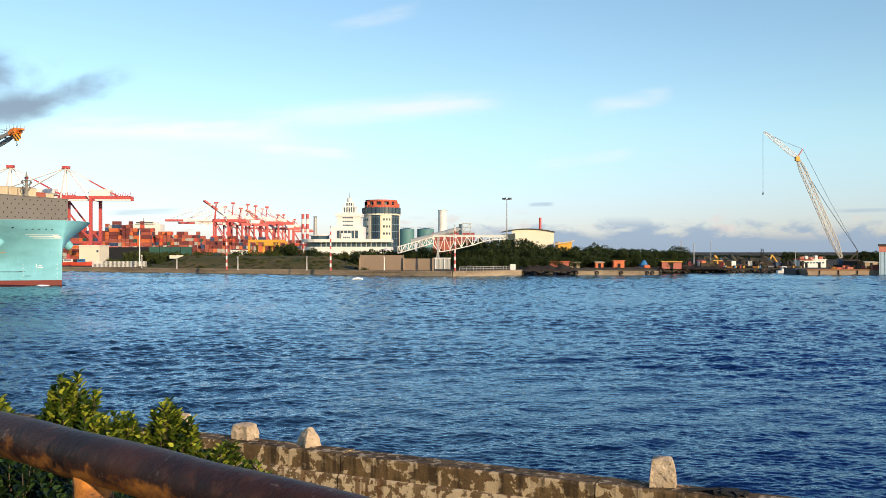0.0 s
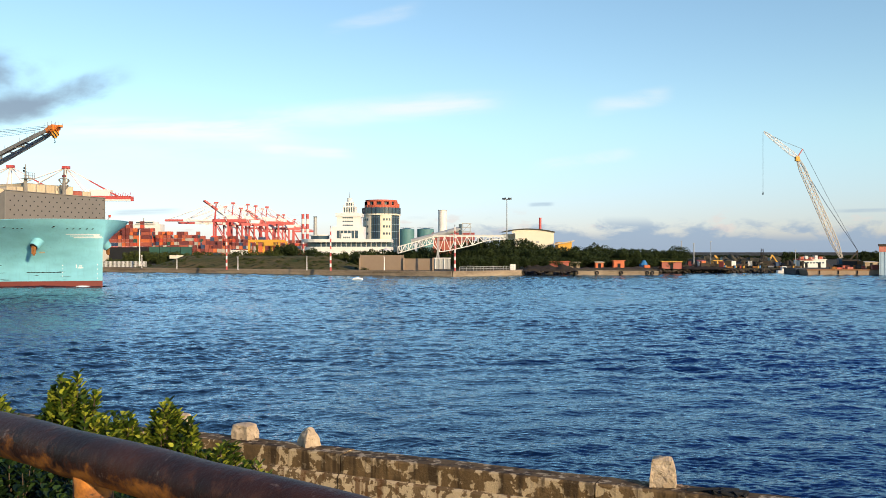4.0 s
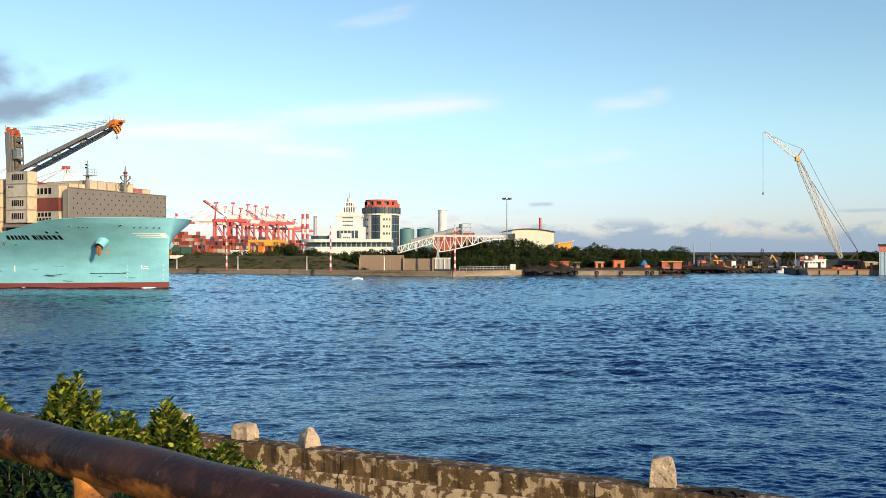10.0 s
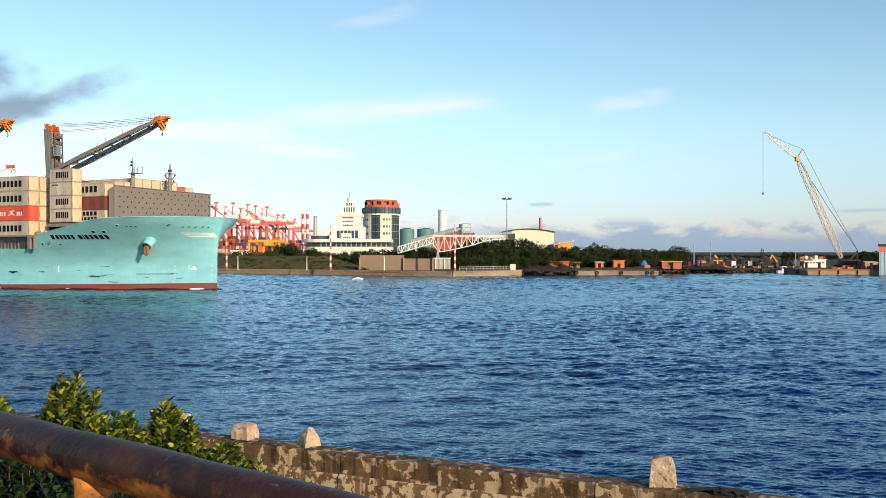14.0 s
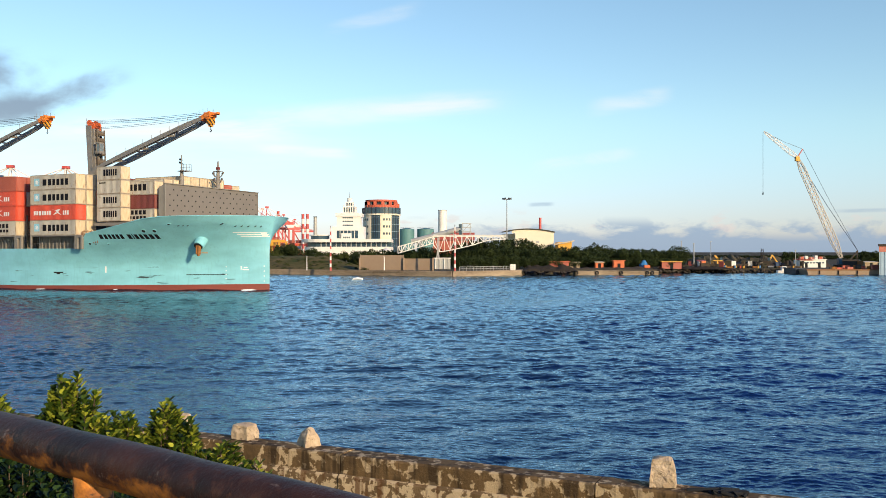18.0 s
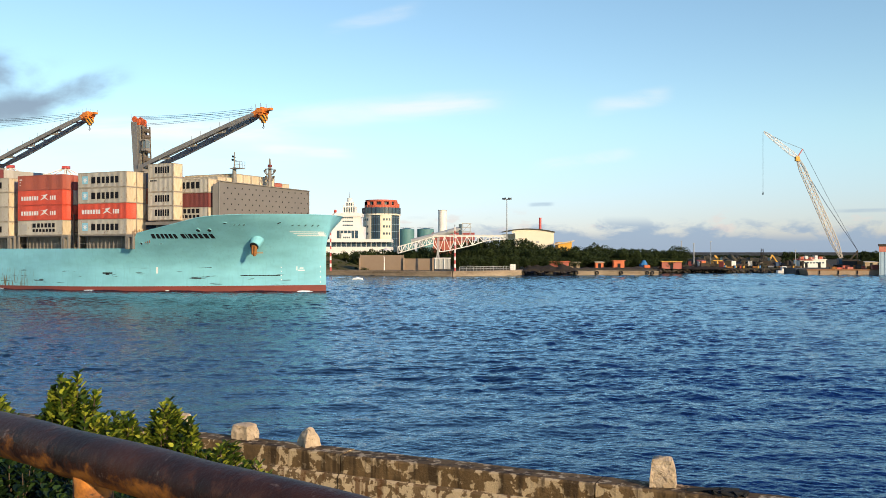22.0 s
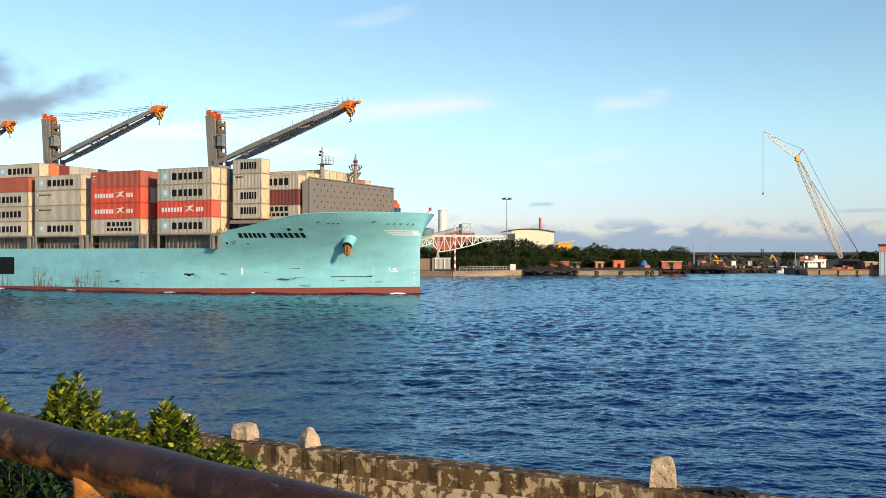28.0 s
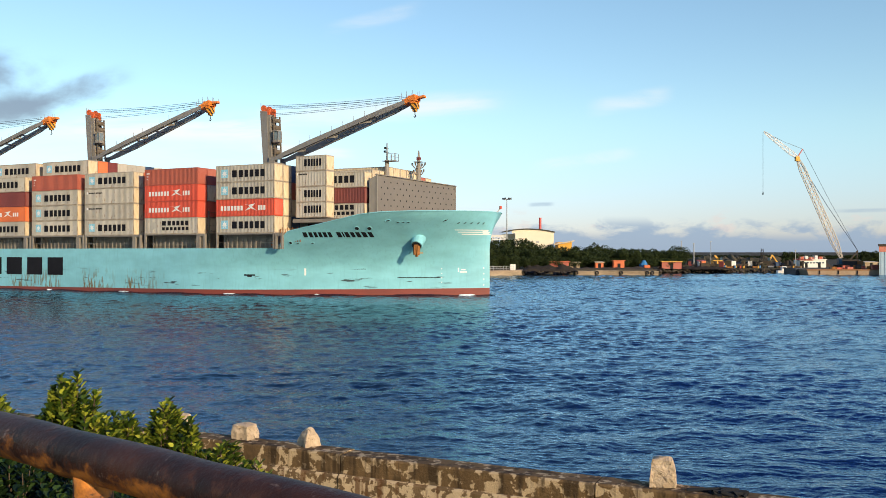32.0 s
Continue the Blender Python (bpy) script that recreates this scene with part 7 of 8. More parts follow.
# -- container yard and the moored ships behind it --
def build_yard():
    r = random.Random(21)
    cols = {"c_orange": Shape(), "c_brick": Shape(), "c_maroon": Shape(), "c_navy": Shape(), "c_grey": Shape(), "c_green": Shape(), "c_red": Shape()}
    keys = ["c_brick"] * 9 + ["c_orange"] * 4 + ["c_maroon"] * 11 + ["c_red"] * 2 + ["c_grey"] * 2 + ["c_navy"] * 3 + ["c_green"] * 1
    def block(x0, x1, y, z, tiers, depth=3):
        x = x0
        while x < x1:
            long = r.random() < 0.10
            w = 6.06 if long else 2.44
            for d in range(depth):
                t = max(1, tiers + r.choice((-2, -1, 0, 0, 0, 1)) + (1 if d == depth - 1 else 0))
                for k in range(t):
                    o = d * 3.0 + r.uniform(0, 0.5)
                    cols[r.choice(keys)].box(x, y + o, z + k * 2.6, x + w, y + o + 2.44, z + k * 2.6 + 2.45)
            x += w + 0.3
    block(-272.32, -241.62, 640, LAND_Z, 8)
    block(-241.62, -210.91, 640, 8.5, 6)
    block(-217.5, -182.92, 660, LAND_Z, 7)
    block(-194, -152.02, 700, LAND_Z, 6)
    block(-174.65, -117.07, 760, LAND_Z, 5)
    block(-183.33, -145.45, 600, LAND_Z, 4, 2)
    block(-319.7, -255.3, 600, LAND_Z, 8, 2)
    names = {"c_orange": "orange", "c_brick": "brick-red", "c_maroon": "maroon", "c_navy": "navy blue", "c_grey": "pale grey", "c_green": "dark green", "c_red": "red"}
    for k, s in cols.items():
        tagged(part("container_yard", s, M[k]), "stacks of %s shipping containers in the port" % names[k], "shipping containers", kind="stuff")


build_yard()


def moored_ship():
    e = thing("moored_ship", Matrix.Identity(4), "black-hulled container ship moored under the cranes", "ship")
    x0, x1 = -235.95, -205.18
    part("hull", Shape().add([(x0, 622, 0), (x1 - 2, 622, 0), (x1 - 2, 660, 0), (x0, 660, 0), (x0, 620, 10.3), (x1, 620, 10.3), (x1, 662, 10.3), (x0, 662, 10.3)],
         ((0, 3, 2, 1), (4, 5, 6, 7), (0, 1, 5, 4), (1, 2, 6, 5), (2, 3, 7, 6), (3, 0, 4, 7))), M["black_hull"], e)
    part("deckhouse", Shape().box(-236.97, 680, LAND_Z, -214.65, 690, 28.1), M["wall_white"], e)
    part("bridge", Shape().box(-233.19, 679, 28.07, -219.47, 692, 30.21), M["wall_white"], e)
    part("bridge_window", Shape().box(-232.73, 678.9, 28.71, -219.87, 679.1, 29.57), M["glass"], e)
    part("mast", Shape().tube([(-228.86, 684, 30.38), (-228.86, 684, 32.97)], 0.5, 6), M["steel"], e)
    g = thing("green_barrier", Matrix.Identity(4), "dark green stacked containers by the fence", "containers")
    for k in range(4):
        part("container", Shape().box(-183.84 + k * 6.6, 560, LAND_Z, -183.84 + k * 6.6 + 6.3, 563, 10.32), M["c_green"], g)


moored_ship()
e = thing("straddle_gantry", Matrix.Identity(4), "yellow rubber-tyred yard gantry", "gantry crane")
for x in (-112.6, -104.07, -95.2):
    part("leg", Shape().beam((x, 520, LAND_Z), (x, 520, 13.4), 1.2), M["yellow"], e)
    part("leg", Shape().beam((x + 2.5, 530, LAND_Z), (x + 2.5, 530, 13.4), 1.2), M["yellow"], e)
part("top_girder", Shape().box(-112.93, 519, 12.74, -94.22, 521, 14.22), M["yellow"], e)
part("top_girder", Shape().box(-112.27, 529, 12.74, -93.56, 531, 14.22), M["yellow"], e)
part("trolley", Shape().box(-103.74, 518, 10.77, -98.48, 532, 12.74), M["yellow"], e)
e = thing("low_wall", Matrix.Identity(4), "long low white wall behind the grass bank", "wall")
part("panel", Shape().box(-94.95, 400, LAND_Z, -87.37, 401, 8), M["wall_white"], e)
part("panel", Shape().box(-97.47, 399, LAND_Z, -95.2, 400, 7.24), M["brown_wall"], e)
e = thing("gate_house", Matrix.Identity(4), "plain white box building by the cranes", "building")
part("wall", Shape().box(-170.76, 420, LAND_Z, -161.21, 432, 9.88), M["wall_cream"], e)
part("roof", Shape().box(-171.02, 419.6, 9.88, -160.95, 432.5, 10.27), M["wall_white"], e)
window_row(e, -162.8, -161.48, 420, 6.96, 8.02, 1, 0.3)
part("sign_board", Shape().box(-103.89, 340, 4.7, -98.74, 340.3, 5.99), M["wall_cream"], thing("notice_board", Matrix.Identity(4), "pale notice board on posts by the bank", "sign"))

# -- paling fence --
e = thing("fence", Matrix.Identity(4), "white paling fence along the quay", "fence")
pm = Shape().box(-0.12, -0.05, 0, 0.12, 0.05, 2.2).mesh("paling")
pm.materials.append(M["wall_white"])
x = -135.26
while x < -112.39:
    part("paling", pm, None, e, at=Matrix.Translation((x, 345 - (x + 134) * 0.25, LAND_Z)))
    x += 0.55
part("rail", Shape().beam((-135.26, 345.1, LAND_Z + 1.4), (-112.39, 345.1 - 5.9, LAND_Z + 1.4), 0.1), M["wall_white"], e)
# -- quay rail towards the corner --
e = thing("quay_rail", Matrix.Identity(4), "pale pipe rail along the quay edge", "railing")
for k in range(17):
    s = k / 16
    x, y = 5 + 17 * s, 270 + 10.5 * s
    part("post", Shape().beam((x, y, LAND_Z), (x, y, LAND_Z + 1.3), 0.12), M["steel"], e)
for z in (0.7, 1.3):
    part("rail", Shape().beam((5, 270, LAND_Z + z), (22, 280.5, LAND_Z + z), 0.09), M["steel"], e)
part("gate_box", Shape().box(21.26, 282, LAND_Z, 22.87, 283.5, LAND_Z + 1.9), M["wall_white"], thing("switch_box", Matrix.Identity(4), "small white cabinet on the quay corner", "cabinet"))
e = thing("pump_house", Matrix.Identity(4), "pale grey shed under the conveyor bridge", "shed")
part("wall", Shape().box(-3.03, 300, LAND_Z, 2.46, 305, 5.03), M["steel"], e)
part("roof", Shape().box(-3.22, 299.6, 5.03, 2.65, 305.4, 5.31), M["wall_white"], e)
for k in range(4):
    part("column", Shape().box(-2.65 + k * 1.5, 299.6, LAND_Z, -2.65 + k * 1.5 + 0.2, 299.9, 5.03), M["wall_white"], e)
e = thing("garden_pavilion", Matrix.Identity(4), "small white tent-roofed pavilion among trees", "pavilion")
part("roof", Shape().tube([(-21.56, 345, 7.71), (-21.56, 345, 9.01)], [2.3, 0.1], 8), M["wall_white"], e)
for dx, dy in ((-1.5, -1.5), (1.5, -1.5), (-1.5, 1.5), (1.5, 1.5)):
    part("post", Shape().beam((-21.56 + dx, 345 + dy, LAND_Z), (-21.56 + dx, 345 + dy, 7.71), 0.15), M["wall_white"], e)

# -- small red and blue craft at the left quay --
def small_craft(x, y, length, hull, top, label, z=0.0):
    e = thing("small_boat", Matrix.Translation((x, y, z)), label, "boat", "small craft")
    n = 8
    vs = []
    for k in range(n + 1):
        s = k / n
        b = 1.1 * (math.sin(math.pi * min(s * 0.75 + 0.25, 1)) ** 0.5 if s < 1 else 0.02)
        xx = -length / 2 + length * s
        vs += [(xx, -b * .6, -0.4), (xx, -b, 0.9 + 0.5 * s * s), (xx, b, 0.9 + 0.5 * s * s), (xx, b * .6, -0.4)]
    fs = []
    for k in range(n):
        a = 4 * k
        fs += [(a, a + 4, a + 5, a + 1), (a + 1, a + 5, a + 6, a + 2), (a + 2, a + 6, a + 7, a + 3), (a + 3, a + 7, a + 4, a)]
    part("hull", Shape().add(vs, fs + [(0, 1, 2, 3)]), M[hull], e)
    part("wheelhouse", Shape().box(-length * .2, -0.7, 0.9, length * .1, 0.7, 2.3), M[top], e)
    part("window", Shape().box(-length * .18, -0.73, 1.6, length * .08, 0.73, 2.1), M["glass"], e)


small_craft(-155.23, 372, 12, "c_red", "wall_white", "red workboat on the quay", LAND_Z + 0.5)
small_craft(-148.22, 368, 9, "c_red", "blue", "red and blue workboat on the quay", LAND_Z + 0.5)
small_craft(116.68, 306, 5, "wall_white", "wall_white", "small white cabin boat by the shore")
e = thing("mooring_buoy", Matrix.Translation((-22.12, 232, 0)), "white mooring buoy on the water", "buoy")
part("body", smoothed(Shape().tube([(-1.5, 0, -0.1), (-1.1, 0, 0.3), (0, 0, 0.45), (1.1, 0, 0.3), (1.5, 0, -0.1)], [0.1, 0.28, 0.34, 0.26, 0.1], 12).mesh("body")), M["foam"], e)

# -- the work yard at the right: sheds, plant, scrap, spoil --
def shed(x0, x1, y, zt, wall, roof, label, depth=4.0, lean=0.3):
    e = thing("shed", Matrix.Identity(4), label, "shed", "work yard sheds")
    part("wall", Shape().box(x0, y, LAND_Z, x1, y + depth, zt), M[wall], e)
    s = Shape()
    s.add([(x0 - .3, y - .4, zt), (x1 + .3, y - .4, zt), (x1 + .3, y + depth + .3, zt + lean), (x0 - .3, y + depth + .3, zt + lean), (x0 - .3, y - .4, zt + .2), (x1 + .3, y - .4, zt + .2), (x1 + .3, y + depth + .3, zt + lean + .2), (x0 - .3, y + depth + .3, zt + lean + .2)],
          ((0, 3, 2, 1), (4, 5, 6, 7), (0, 1, 5, 4), (1, 2, 6, 5), (2, 3, 7, 6), (3, 0, 4, 7)))
    part("roof", s, M[roof], e)
    xm = (x0 + x1) / 2
    part("door", Shape().box(xm - 0.5, y - 0.06, LAND_Z, xm + 0.5, y, LAND_Z + 1.9), M["dark"], e)
    return e


shed(36.03, 42.52, 302, 3.87, "c_brick", "roof_red", "low brick-red shed with a red roof")
shed(43.04, 46.29, 303, 3.66, "sand", "c_cream", "low sand-coloured shed beside the trees")
shed(51.14, 53.79, 300, 3.61, "c_orange", "c_cream", "small orange hut with a pale roof", 3)
shed(57.01, 60.59, 299, 4.28, "c_orange", "c_orange", "orange steel site container on the shore", 2.5, 0.0)
shed(74.46, 81.18, 304.5, 3.84, "c_brick", "yellow", "orange-brown open shed with a yellow roof", 4)
shed(131.67, 136.25, 330, 4.16, "wall_white", "roof_red", "white site building with a red roof", 6)
shed(136.25, 141.25, 330, 4.37, "wall_white", "wall_white", "white flat-roofed site building", 6, 0.0)
shed(155.62, 160.21, 330, 3.32, "sand", "c_cream", "pale sand-coloured shed behind the barge", 4)
shed(94.58, 96.67, 330, 3.74, "wall_white", "crane_red", "small white hut with a red roof", 3)

# deckhouse rows on the white site building
e = thing("roof_cabin", Matrix.Identity(4), "row of small red and white cabins on a site building roof", "cabin")
for k, (x, w_, h, m_) in enumerate(((132.3, 1.2, 0.9, "roof_red"), (134.0, 0.9, 1.2, "wall_white"), (135.6, 1.5, 0.7, "c_brick"), (137.6, 1.0, 1.3, "wall_white"), (139.2, 1.4, 0.9, "roof_red"))):
    part("cabin", Shape().box(x, 331.0, 4.55, x + w_, 333.0, 4.6 + h), M[m_], e)
for k in range(8):
    part("window", Shape().box(132.0 + k * 1.12, 329.90, 3.0, 132.55 + k * 1.12, 329.96, 3.55), M["glass"], e)
for k in range(10):
    part("rail_post", Shape().beam((131.8 + k * 1.02, 330.1, 4.5), (131.8 + k * 1.02, 330.1, 5.4), 0.07), M["steel"], e)
part("rail", Shape().beam((131.8, 330.1, 5.4), (141.0, 330.1, 5.4), 0.07), M["steel"], e)

e = thing("covered_plant", Matrix.Identity(4), "machine under a blue tarpaulin beside an orange tank", "machine")
part("tarpaulin", Shape().tube([(68.36, 305, LAND_Z), (68.36, 305, LAND_Z + 1.4), (68.55, 305, LAND_Z + 2.9)], [1.8, 1.6, 0.5], 8), M["blue"], e)
part("tank", Shape().tube([(68.1, 303, LAND_Z + 0.7), (70.01, 303, LAND_Z + 0.7)], 0.7, 10), M["c_orange"], e)


def excavator(x, y, k, label, boom, body="yellow"):
    e = thing("excavator", Matrix.Translation((x, y, LAND_Z)), label, "excavator", "excavators")
    for dy in (-1.2 * k, 1.2 * k):
        part("track", Shape().prism([(-2 * k, dy - .3 * k), (2 * k, dy - .3 * k), (2 * k, dy + .3 * k), (-2 * k, dy + .3 * k)], 0, 0.9 * k), M["scrap"], e)
    part("house", Shape().box(-1.8 * k, -1.3 * k, 1.0 * k, 1.2 * k, 1.3 * k, 2.3 * k), M[body], e)
    part("cab", Shape().box(0.3 * k, -1.3 * k, 2.3 * k, 1.2 * k, -0.2 * k, 3.2 * k), M["glass"], e)
    p = [Vector((1.0 * k, 0, 1.8 * k))] + [Vector((dx * k, 0, dz * k)) for dx, dz in boom]
    part("boom", Shape().beam(p[0], p[1], 0.5 * k), M["yellow"], e)
    part("arm", Shape().beam(p[1], p[2], 0.4 * k), M["yellow"], e)
    part("bucket", Shape().box(p[2].x - .5 * k, -.5 * k, p[2].z - .6 * k, p[2].x + .5 * k, .5 * k, p[2].z + .1 * k), M["scrap"], e)


excavator(101.25, 330, 1.15, "yellow excavator at work on the spoil", ((-1.0, 3.9), (2.8, 0.5)))
excavator(120.76, 335, 1.1, "excavator with its yellow boom raised", ((2.2, 4.2), (4.0, 1.6)), "scrap")


def heap(x0, x1, y, h, seed, mat, label, depth=10, name="spoil_mound", cat="mound"):
    r = random.Random(seed)
    nx, ny = 70, 10
    vs = []
    for i in range(nx + 1):
        for j in range(ny + 1):
            s, t = i / nx, j / ny
            z = LAND_Z - 0.2 + h * min(1, s * 7, (1 - s) * 7) * (math.sin(math.pi * t) ** 0.7) * (0.6 + 0.55 * noise.noise(Vector((s * (x1 - x0) * 0.12 + seed, t * 3, 0))) + 0.4 * noise.noise(Vector((s * (x1 - x0) * 0.5 + seed, t * 6, 3))))
            vs.append((x0 + (x1 - x0) * s, y + depth * t, z))
    sh = Shape().add(vs, [(i * (ny + 1) + j, (i + 1) * (ny + 1) + j, (i + 1) * (ny + 1) + j + 1, i * (ny + 1) + j + 1) for i in range(nx) for j in range(ny)])
    return tagged(part(name, sh, M[mat]), label, cat)


heap(114.28, 168.64, 420, 5.2, 1, "earth", "long brown spoil heap behind the yard", 30)
heap(107.01, 132.39, 335, 3.4, 2, "scrap", "dark heap of scrap on the shore")
heap(26.44, 72.38, 294, 1.2, 3, "scrap", "dark gravel strip below the trees", 7)
heap(133.08, 151.59, 345, 3.0, 4, "scrap", "dark heap of scrap behind the barge")
heap(87.41, 105.87, 322, 1.6, 5, "scrap", "low dark heap on the shore")
r = random.Random(31)
for k in range(70):
    x, y = r.uniform(89.79, 130.83), r.uniform(316, 346)
    s = Shape()
    a = r.uniform(0, 3)
    L = r.uniform(0.5, 3.2)
    h = r.uniform(0.5, 2.6)
    s.box(-L / 2, -0.5, 0, L / 2, 0.5, h)
    s.box(-L / 2 - 0.08, -0.58, h, L / 2 + 0.08, 0.58, h + 0.12)
    ob = part("crate", s, M[r.choice(["scrap", "scrap", "scrap", "scrap", "scrap", "earth", "c_maroon", "sand", "rust_grey", "rust", "c_navy", "earth"])], at=Matrix.Translation((x, y, LAND_Z - 0.05)) @ pose(0, 0, 0, 0, 0, a * 57))
    tagged(ob, "crate of site material lying in the work yard", "crate", "site clutter")
for at_x, y, t, rr in ((95.91, 360, 11.58, 0.16), (100.91, 360, 10.67, 0.2), (107.73, 360, 11.35, 0.12), (126.06, 320, 7.89, 0.14)):
    lamp_post(at_x, y, t, rr, "thin grey mast in the work yard", "steel")
s = Shape()
for dx in (-0.6, 0.6):
    for dy in (-0.6, 0.6):
        s.beam((dx * 1.6, dy * 1.6, 0), (dx * .5, dy * .5, 7.0), 0.12)
for k in range(7):
    s.beam((-0.9 + k * 0.09, -0.9 + k * .09, k), (0.8 - k * 0.09, -0.8 + k * .09, k + 1), 0.08)
tagged(part("lattice_mast", s, M["scrap"], at=Matrix.Translation((123.06, 345, LAND_Z))), "dark lattice mast among the scrap", "mast")
line_of_trees([(146.58, 380, 5.5, 5), (152.58, 380, 5.0, 5)], 11, "dark tree behind the work yard")
line_of_trees([(188.38, 400, 6.0, 6), (206.06, 400, 6.0, 6)], 12, "dark tree behind the barge")


# -- broken concrete jetty --
def build_jetty():
    e = thing("old_jetty", Matrix.Identity(4), "broken pale concrete jetty along the shore", "jetty")
    r = random.Random(8)
    x = 41.51
    for w_ in (6.4, 7.6, 8.2, 1.6, 2.6):
        s = Shape()
        t = r.uniform(-0.12, 0.1)
        s.box(x, 281, -1.5, x + w_ - 0.25, 286, 1.15 + t)
        s.box(x - 0.05, 280.8, 1.0 + t, x + w_ - 0.2, 286.1, 1.35 + t)
        part("block", s, M["quay_stone"], e)
        part("tyre_fender", Shape().tube([(x + 0.4 + 0.45 * math.cos(k * math.tau / 10), 280.7, 0.75 + 0.45 * math.sin(k * math.tau / 10)) for k in range(11)], 0.16, 6, False), M["dark"], e)
        x += w_
    heap(24.48, 42.22, 279, 2.2, 7, "scrap", "dark stony bank at the water's edge", 6)
    heap(74.91, 100.66, 306, 1.2, 9, "scrap", "dark stony beach of the work yard", 8)


build_jetty()


# -- barge with the crawler crane --
def build_barge():
    e = thing("barge", Matrix.Identity(4), "long pale rusty work barge at the shore", "barge")
    x0, x1, y = 115.06, 139, 283.0
    part("hull", Shape().add([(x0 + .8, y + .3, -0.6), (x1 - .8, y + .3, -0.6), (x1 - .8, y + 12, -0.6), (x0 + .8, y + 12, -0.6), (x0, y, 1.75), (x1, y, 1.75), (x1, y + 12, 1.75), (x0, y + 12, 1.75)],
         ((0, 3, 2, 1), (4, 5, 6, 7), (0, 1, 5, 4), (1, 2, 6, 5), (2, 3, 7, 6), (3, 0, 4, 7))), M["barge"], e)
    part("rub_rail", Shape().box(x0 - .05, y - .12, 1.45, x1 + .05, y, 1.75), M["rust"], e)
    for k in range(3):
        x = x0 + 4 + k * (x1 - x0 - 6) / 3
        part("fender", Shape().tube([(x, y - .15, 0.2), (x, y - .15, 1.4)], 0.18, 6), M["dark"], e)
    part("dark_pontoon", Shape().box(114.24, 290, -0.6, 117.72, 300, 1.9), M["black_hull"], thing("pontoon", Matrix.Identity(4), "dark steel pontoon beside the barge", "pontoon"))


build_barge()


def lattice_boom(sh, a, b, w0, w1, n, chord=0.16, lace=0.09, side=Vector((0, 1, 0))):
    a, b = Vector(a), Vector(b)
    d = (b - a).normalized()
    u = d.cross(side).normalized()
    pts = []
    for k in range(n + 1):
        s = k / n
        w = (w0 + (w1 - w0) * s) * (0.35 + 0.65 * min(1, s * 6 + 0.05, (1 - s) * 8 + 0.05))
        c = a + (b - a) * s
        pts.append([c + u * (i * w / 2) + side * (j * w / 2) for i, j in ((-1, -1), (1, -1), (1, 1), (-1, 1))])
    for k in range(n):
        for m in range(4):
            sh.beam(pts[k][m], pts[k + 1][m], chord)
            q = (m + 1) % 4
            sh.beam(pts[k][m], pts[k + 1][q], lace) if k % 2 else sh.beam(pts[k][q], pts[k + 1][m], lace)


def build_crawler_crane():
    Y = 300.0
    e = thing("crawler_crane", Matrix.Identity(4), "tall cream lattice-boom crawler crane with a luffing fly jib", "crane")
    foot, knee, tip = Vector((133.52, 300, 5.22)), Vector((118.75, 300, 38.93)), Vector((107.58, 300, 47.64))
    s = Shape()
    lattice_boom(s, foot, knee, 1.9, 1.6, 38, 0.19, 0.10)
    boom = part("main_boom", s, M["lattice"], e, "cream lattice main boom")
    s = Shape()
    lattice_boom(s, knee, tip, 1.4, 0.7, 18, 0.13, 0.07)
    part("fly_jib", s, M["wall_white"], e, "white lattice fly jib")
    part("boom_head", Shape().box(knee.x - 0.6, Y - .7, knee.z - 1.2, knee.x + 0.6, Y + .7, knee.z + 0.3), M["yellow"], boom)
    strut = Vector((120.64, 300, 41.77))
    part("jib_strut", Shape().beam(knee, strut, 0.3), M["crane_red"], e)
    part("pendant", Shape().tube([strut, strut + (tip - strut) * .5 + Vector((0, 0, -.4)), tip], 0.06, 5), M["cable"], e)
    gantry = Vector((139.02, 300, 7.68))
    part("back_stay", Shape().tube([knee + Vector((0.6, 0, -1)), knee + (gantry - knee) * .5 + Vector((0, 0, -.7)), gantry], 0.09, 5), M["cable"], e)
    part("back_stay", Shape().tube([strut, strut + (gantry - strut) * .5 + Vector((0.3, .6, -.8)), gantry], 0.06, 5), M["cable"], e)
    part("gantry_leg", Shape().beam(gantry, (136.17, 300, 4.27), 0.4), M["scrap"], e)
    part("gantry_leg", Shape().beam(gantry, (138.64, 300, 4.27), 0.25), M["scrap"], e)
    base = 1.75
    part("house", Shape().box(132.95, Y - 1.6, base + 1.2, 138.64, Y + 1.6, base + 2.9), M["scrap"], e, "dark machinery house")
    part("counterweight", Shape().box(138.07, Y - 2.4, base + 1.2, 139.77, Y + 1.8, base + 2.6), M["rust"], e)
    part("cab", Shape().box(131.44, Y - 2.9, base + 1.4, 132.58, Y - 1.2, base + 3.4), M["glass"], e)
    for dy in (-2.6, 1.6):
        part("crawler", Shape().prism([(131.82, Y + dy), (138.64, Y + dy), (138.64, Y + dy + 1.1), (131.82, Y + dy + 1.1)], LAND_Z, base + 1.2), M["scrap"], e)
    for dx in (-0.12, 0.12):
        part("hoist_rope", Shape().tube([tip + Vector((dx - 0.3, 0, -.3)), Vector((tip.x - 0.3 + dx, Y, 27.19))], 0.014, 4), M["cable"], e)
    part("hook_block", Shape().box(tip.x - 0.45, Y - .15, 26.43, tip.x - 0.15, Y + .15, 27.19), M["dark"], e)


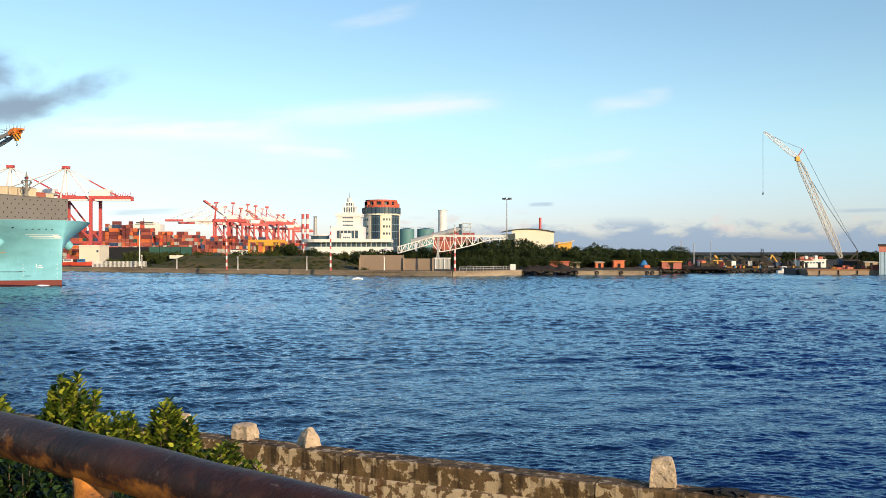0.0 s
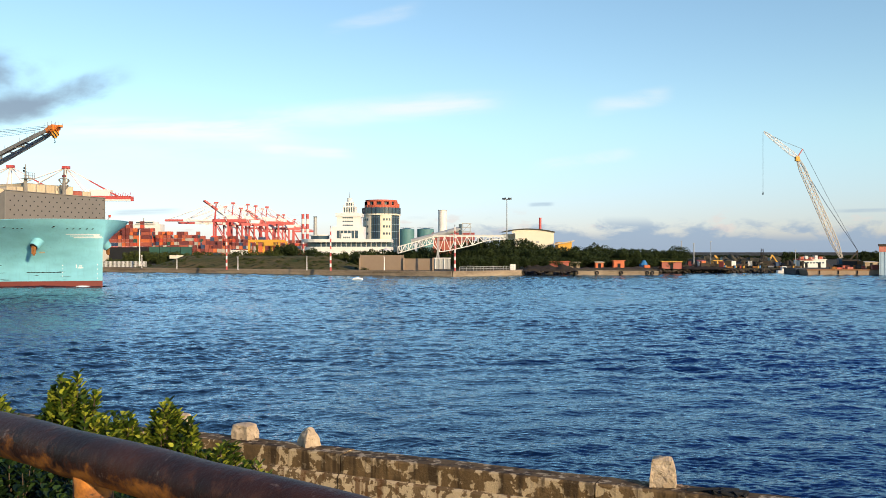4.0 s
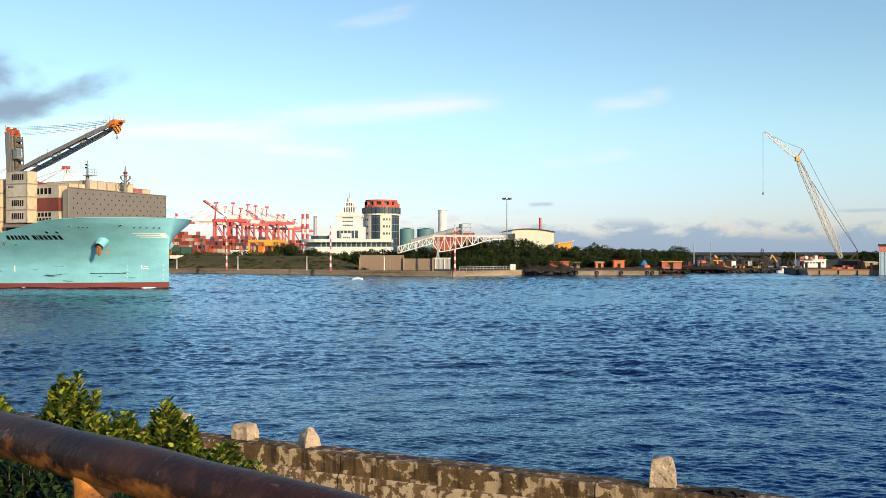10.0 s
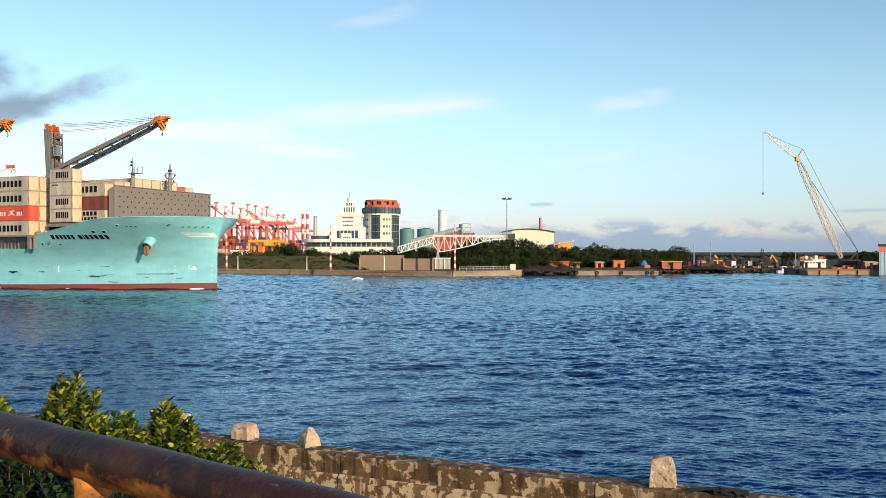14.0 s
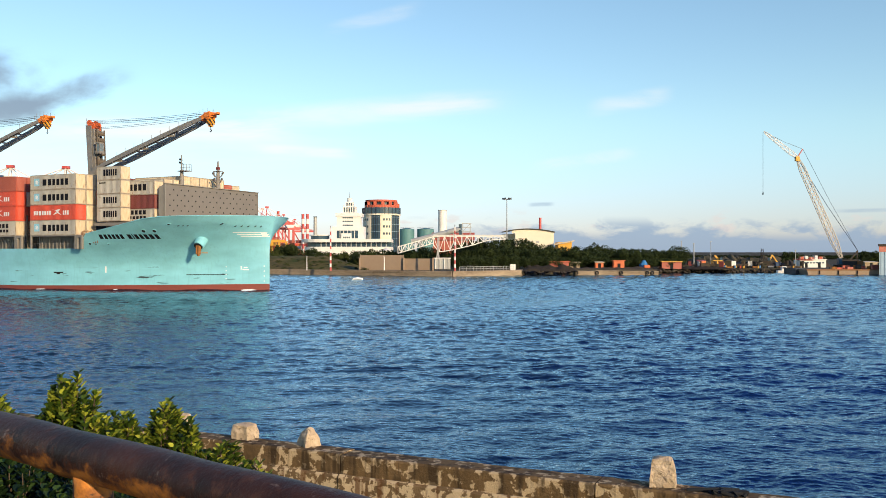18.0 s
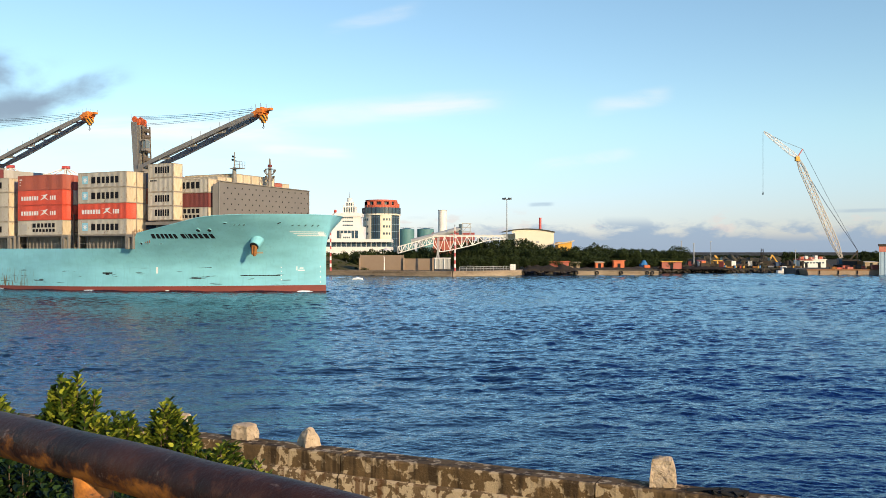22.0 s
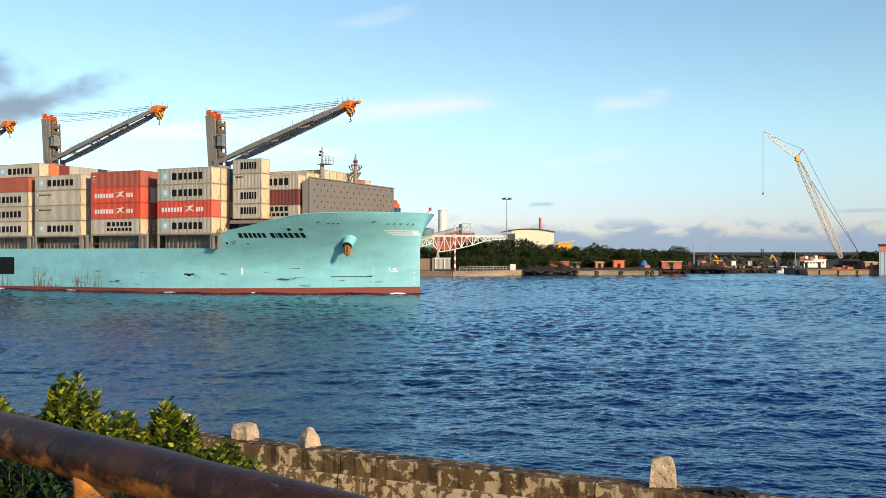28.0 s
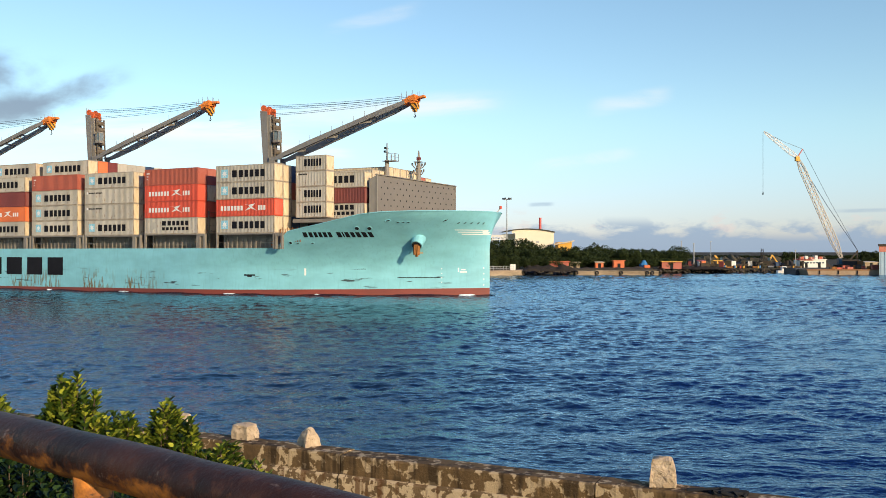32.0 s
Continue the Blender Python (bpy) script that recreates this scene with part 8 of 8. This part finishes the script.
build_crawler_crane()
for k in range(12):
    x, y = r.uniform(124.31, 141.16), r.uniform(285, 292)
    s = Shape().box(-r.uniform(.4, 1.6), -0.5, 0, r.uniform(.4, 1.6), 0.5, r.uniform(.5, 1.5))
    tagged(part("crate", s, M[r.choice(["scrap", "rust", "c_brick", "rust", "roof_red"])], at=Matrix.Translation((x, y, 1.75))), "rusty crate of gear on the barge deck", "crate", "barge clutter")
e = thing("dock_end", Matrix.Identity(4), "blue-grey floating dock side with a brown top band", "floating dock")
def dock_outline(g):
    return [(136.76 - g, 280.6 - g), (162.27, 280.6 - g), (163.54, 282.8), (137.83 - g, 282.8)]
part("side_wall", Shape().prism(dock_outline(0.0), -1, 7.32), M["dockblue"], e)
part("top_band", Shape().prism(dock_outline(0.1), 7.32, 9.05), M["c_brick"], e)
part("cap", Shape().prism(dock_outline(0.35), 9.05, 9.75), M["scrap"], e)
for k in range(6):
    part("rib", Shape().box(137.29 + k * 1.2, 280.45, -0.5, 137.29 + k * 1.2 + 0.2, 280.6, 7.32), M["dockblue"], e)
# -- tufts of scrub on the grass bank --
r = random.Random(77)
bush = crown_mesh("tuft", 1.0, 1.0, 0.8, 160, 0.16, 5, 6)
bush.materials.append(M["palm"])
for k in range(90):
    x = r.uniform(-112, -24)
    t = r.uniform(0.02, 0.55)
    y = 264 + (2.7 - x) / 130.7 * 66 + 5 + t * 30
    q = r.uniform(0.25, 0.8)
    zb = LAND_Z - 0.1 + 4.2 * (math.sin(min(t * 1.5, 1) * math.pi / 2) ** 1.3) * min(1, (x + 112) / 88 * 6, (-24 - x) / 88 * 5)
    ob = part("scrub_bush", bush, None, at=Matrix.Translation((x, y, zb + q * 0.2)) @ Matrix.Diagonal((q * 1.6, q * 1.6, q, 1)))
    tagged(ob, "small green scrub bush on the grass bank", "bush", "scrub on the bank")


# -- stones along the shore --
def rock_mesh(seed):
    bm = bmesh.new()
    bmesh.ops.create_icosphere(bm, subdivisions=1, radius=1.0)
    for v in bm.verts:
        v.co *= 0.75 + 0.5 * abs(noise.noise(v.co * 1.7 + Vector((seed * 9.1, 0, 0)))) + 0.15 * noise.noise(v.co * 4)
        v.co.z *= 0.7
    me = bpy.data.meshes.new("rock")
    bm.to_mesh(me)
    bm.free()
    me.materials.append(M["scrap"])
    return me


bank = thing("stone_bank", Matrix.Identity(4), "dark loose stones along the water's edge", "stone bank", kind="structure")
rocks = [rock_mesh(k) for k in range(5)]
r = random.Random(41)
line = [(24.5, 279.5), (26.5, 288), (39, 288.5), (70, 288.5), (72.5, 303.5), (105, 313.5), (118, 306.5), (126, 303)]
for (ax, ay), (bx, by) in zip(line[:-1], line[1:]):
    n = int(math.hypot(bx - ax, by - ay) / 0.42)
    for k in range(n):
        s = (k + r.random()) / n
        q = r.uniform(0.35, 0.95)
        part("stone", r.choice(rocks), None, bank, at=Matrix.Translation((ax + (bx - ax) * s, ay + (by - ay) * s + r.uniform(-0.4, 1.6), r.uniform(0.1, 1.2))) @ pose(0, 0, 0, r.uniform(0, 40), r.uniform(0, 40), r.uniform(0, 360)) @ Matrix.Diagonal((q * 1.3, q, q, 1)))

# -- pipes, drums and a lorry among the scrap --
for k in range(14):
    x, y = r.uniform(90.48, 127.41), r.uniform(316, 330)
    L, q = r.uniform(2, 6), r.uniform(0.15, 0.4)
    tagged(part("steel_pipe", Shape().tube([(-L / 2, 0, q), (L / 2, 0, q)], q, 10), M[r.choice(["rust", "scrap", "steel"])], at=Matrix.Translation((x, y, LAND_Z)) @ pose(0, 0, 0, 0, 0, r.uniform(-30, 30))), "length of steel pipe lying in the yard", "pipe", "pipes in the yard")
for k in range(12):
    x, y = r.uniform(91.68, 125.22), r.uniform(315, 322)
    e = thing("oil_drum", Matrix.Translation((x, y, LAND_Z)), "dented steel oil drum in the yard", "drum", "drums in the yard")
    part("body", Shape().tube([(0, 0, 0), (0, 0, 0.9)], 0.32, 12), M[r.choice(["blue", "rust", "c_red", "yellow"])], e)
    part("rim", Shape().tube([(0, 0, 0.88), (0, 0, 0.93)], 0.34, 12), M["scrap"], e)
for at_x, body in ((107.18, "wall_white"), (96.32, "c_orange"), (113.06, "steel")):
    e = thing("lorry", Matrix.Translation((at_x, 324, LAND_Z)), "small flat-bed lorry parked in the work yard", "lorry", "lorries")
    part("cab", Shape().box(-3.0, -1, 0.6, -1.4, 1, 2.5), M[body], e)
    part("windscreen", Shape().box(-3.04, -0.8, 1.6, -2.0, 0.8, 2.3), M["glass"], e)
    part("bed", Shape().box(-1.3, -1.05, 0.8, 3.0, 1.05, 1.5), M["scrap"], e)
    for wx in (-2.3, 0.6, 2.2):
        for wy in (-1.0, 0.8):
            part("wheel", Shape().tube([(wx, wy, 0.45), (wx, wy + 0.22, 0.45)], 0.45, 12), M["dark"], e)



# ---- what moves ----


def motions():
    walk(ship, [(t, ship_pose(t)) for t in SHIP_TIMES])
    for ob, local in CARRIED:
        walk(ob, [(t, ship_pose(t) @ local) for t in SHIP_TIMES])
    walk(water, [(t, Matrix.Translation((11.2 - 0.70 * t, 2.0 - 0.25 * t, 0))) for t in (0.0, 16.0, 32.0)])


motions()
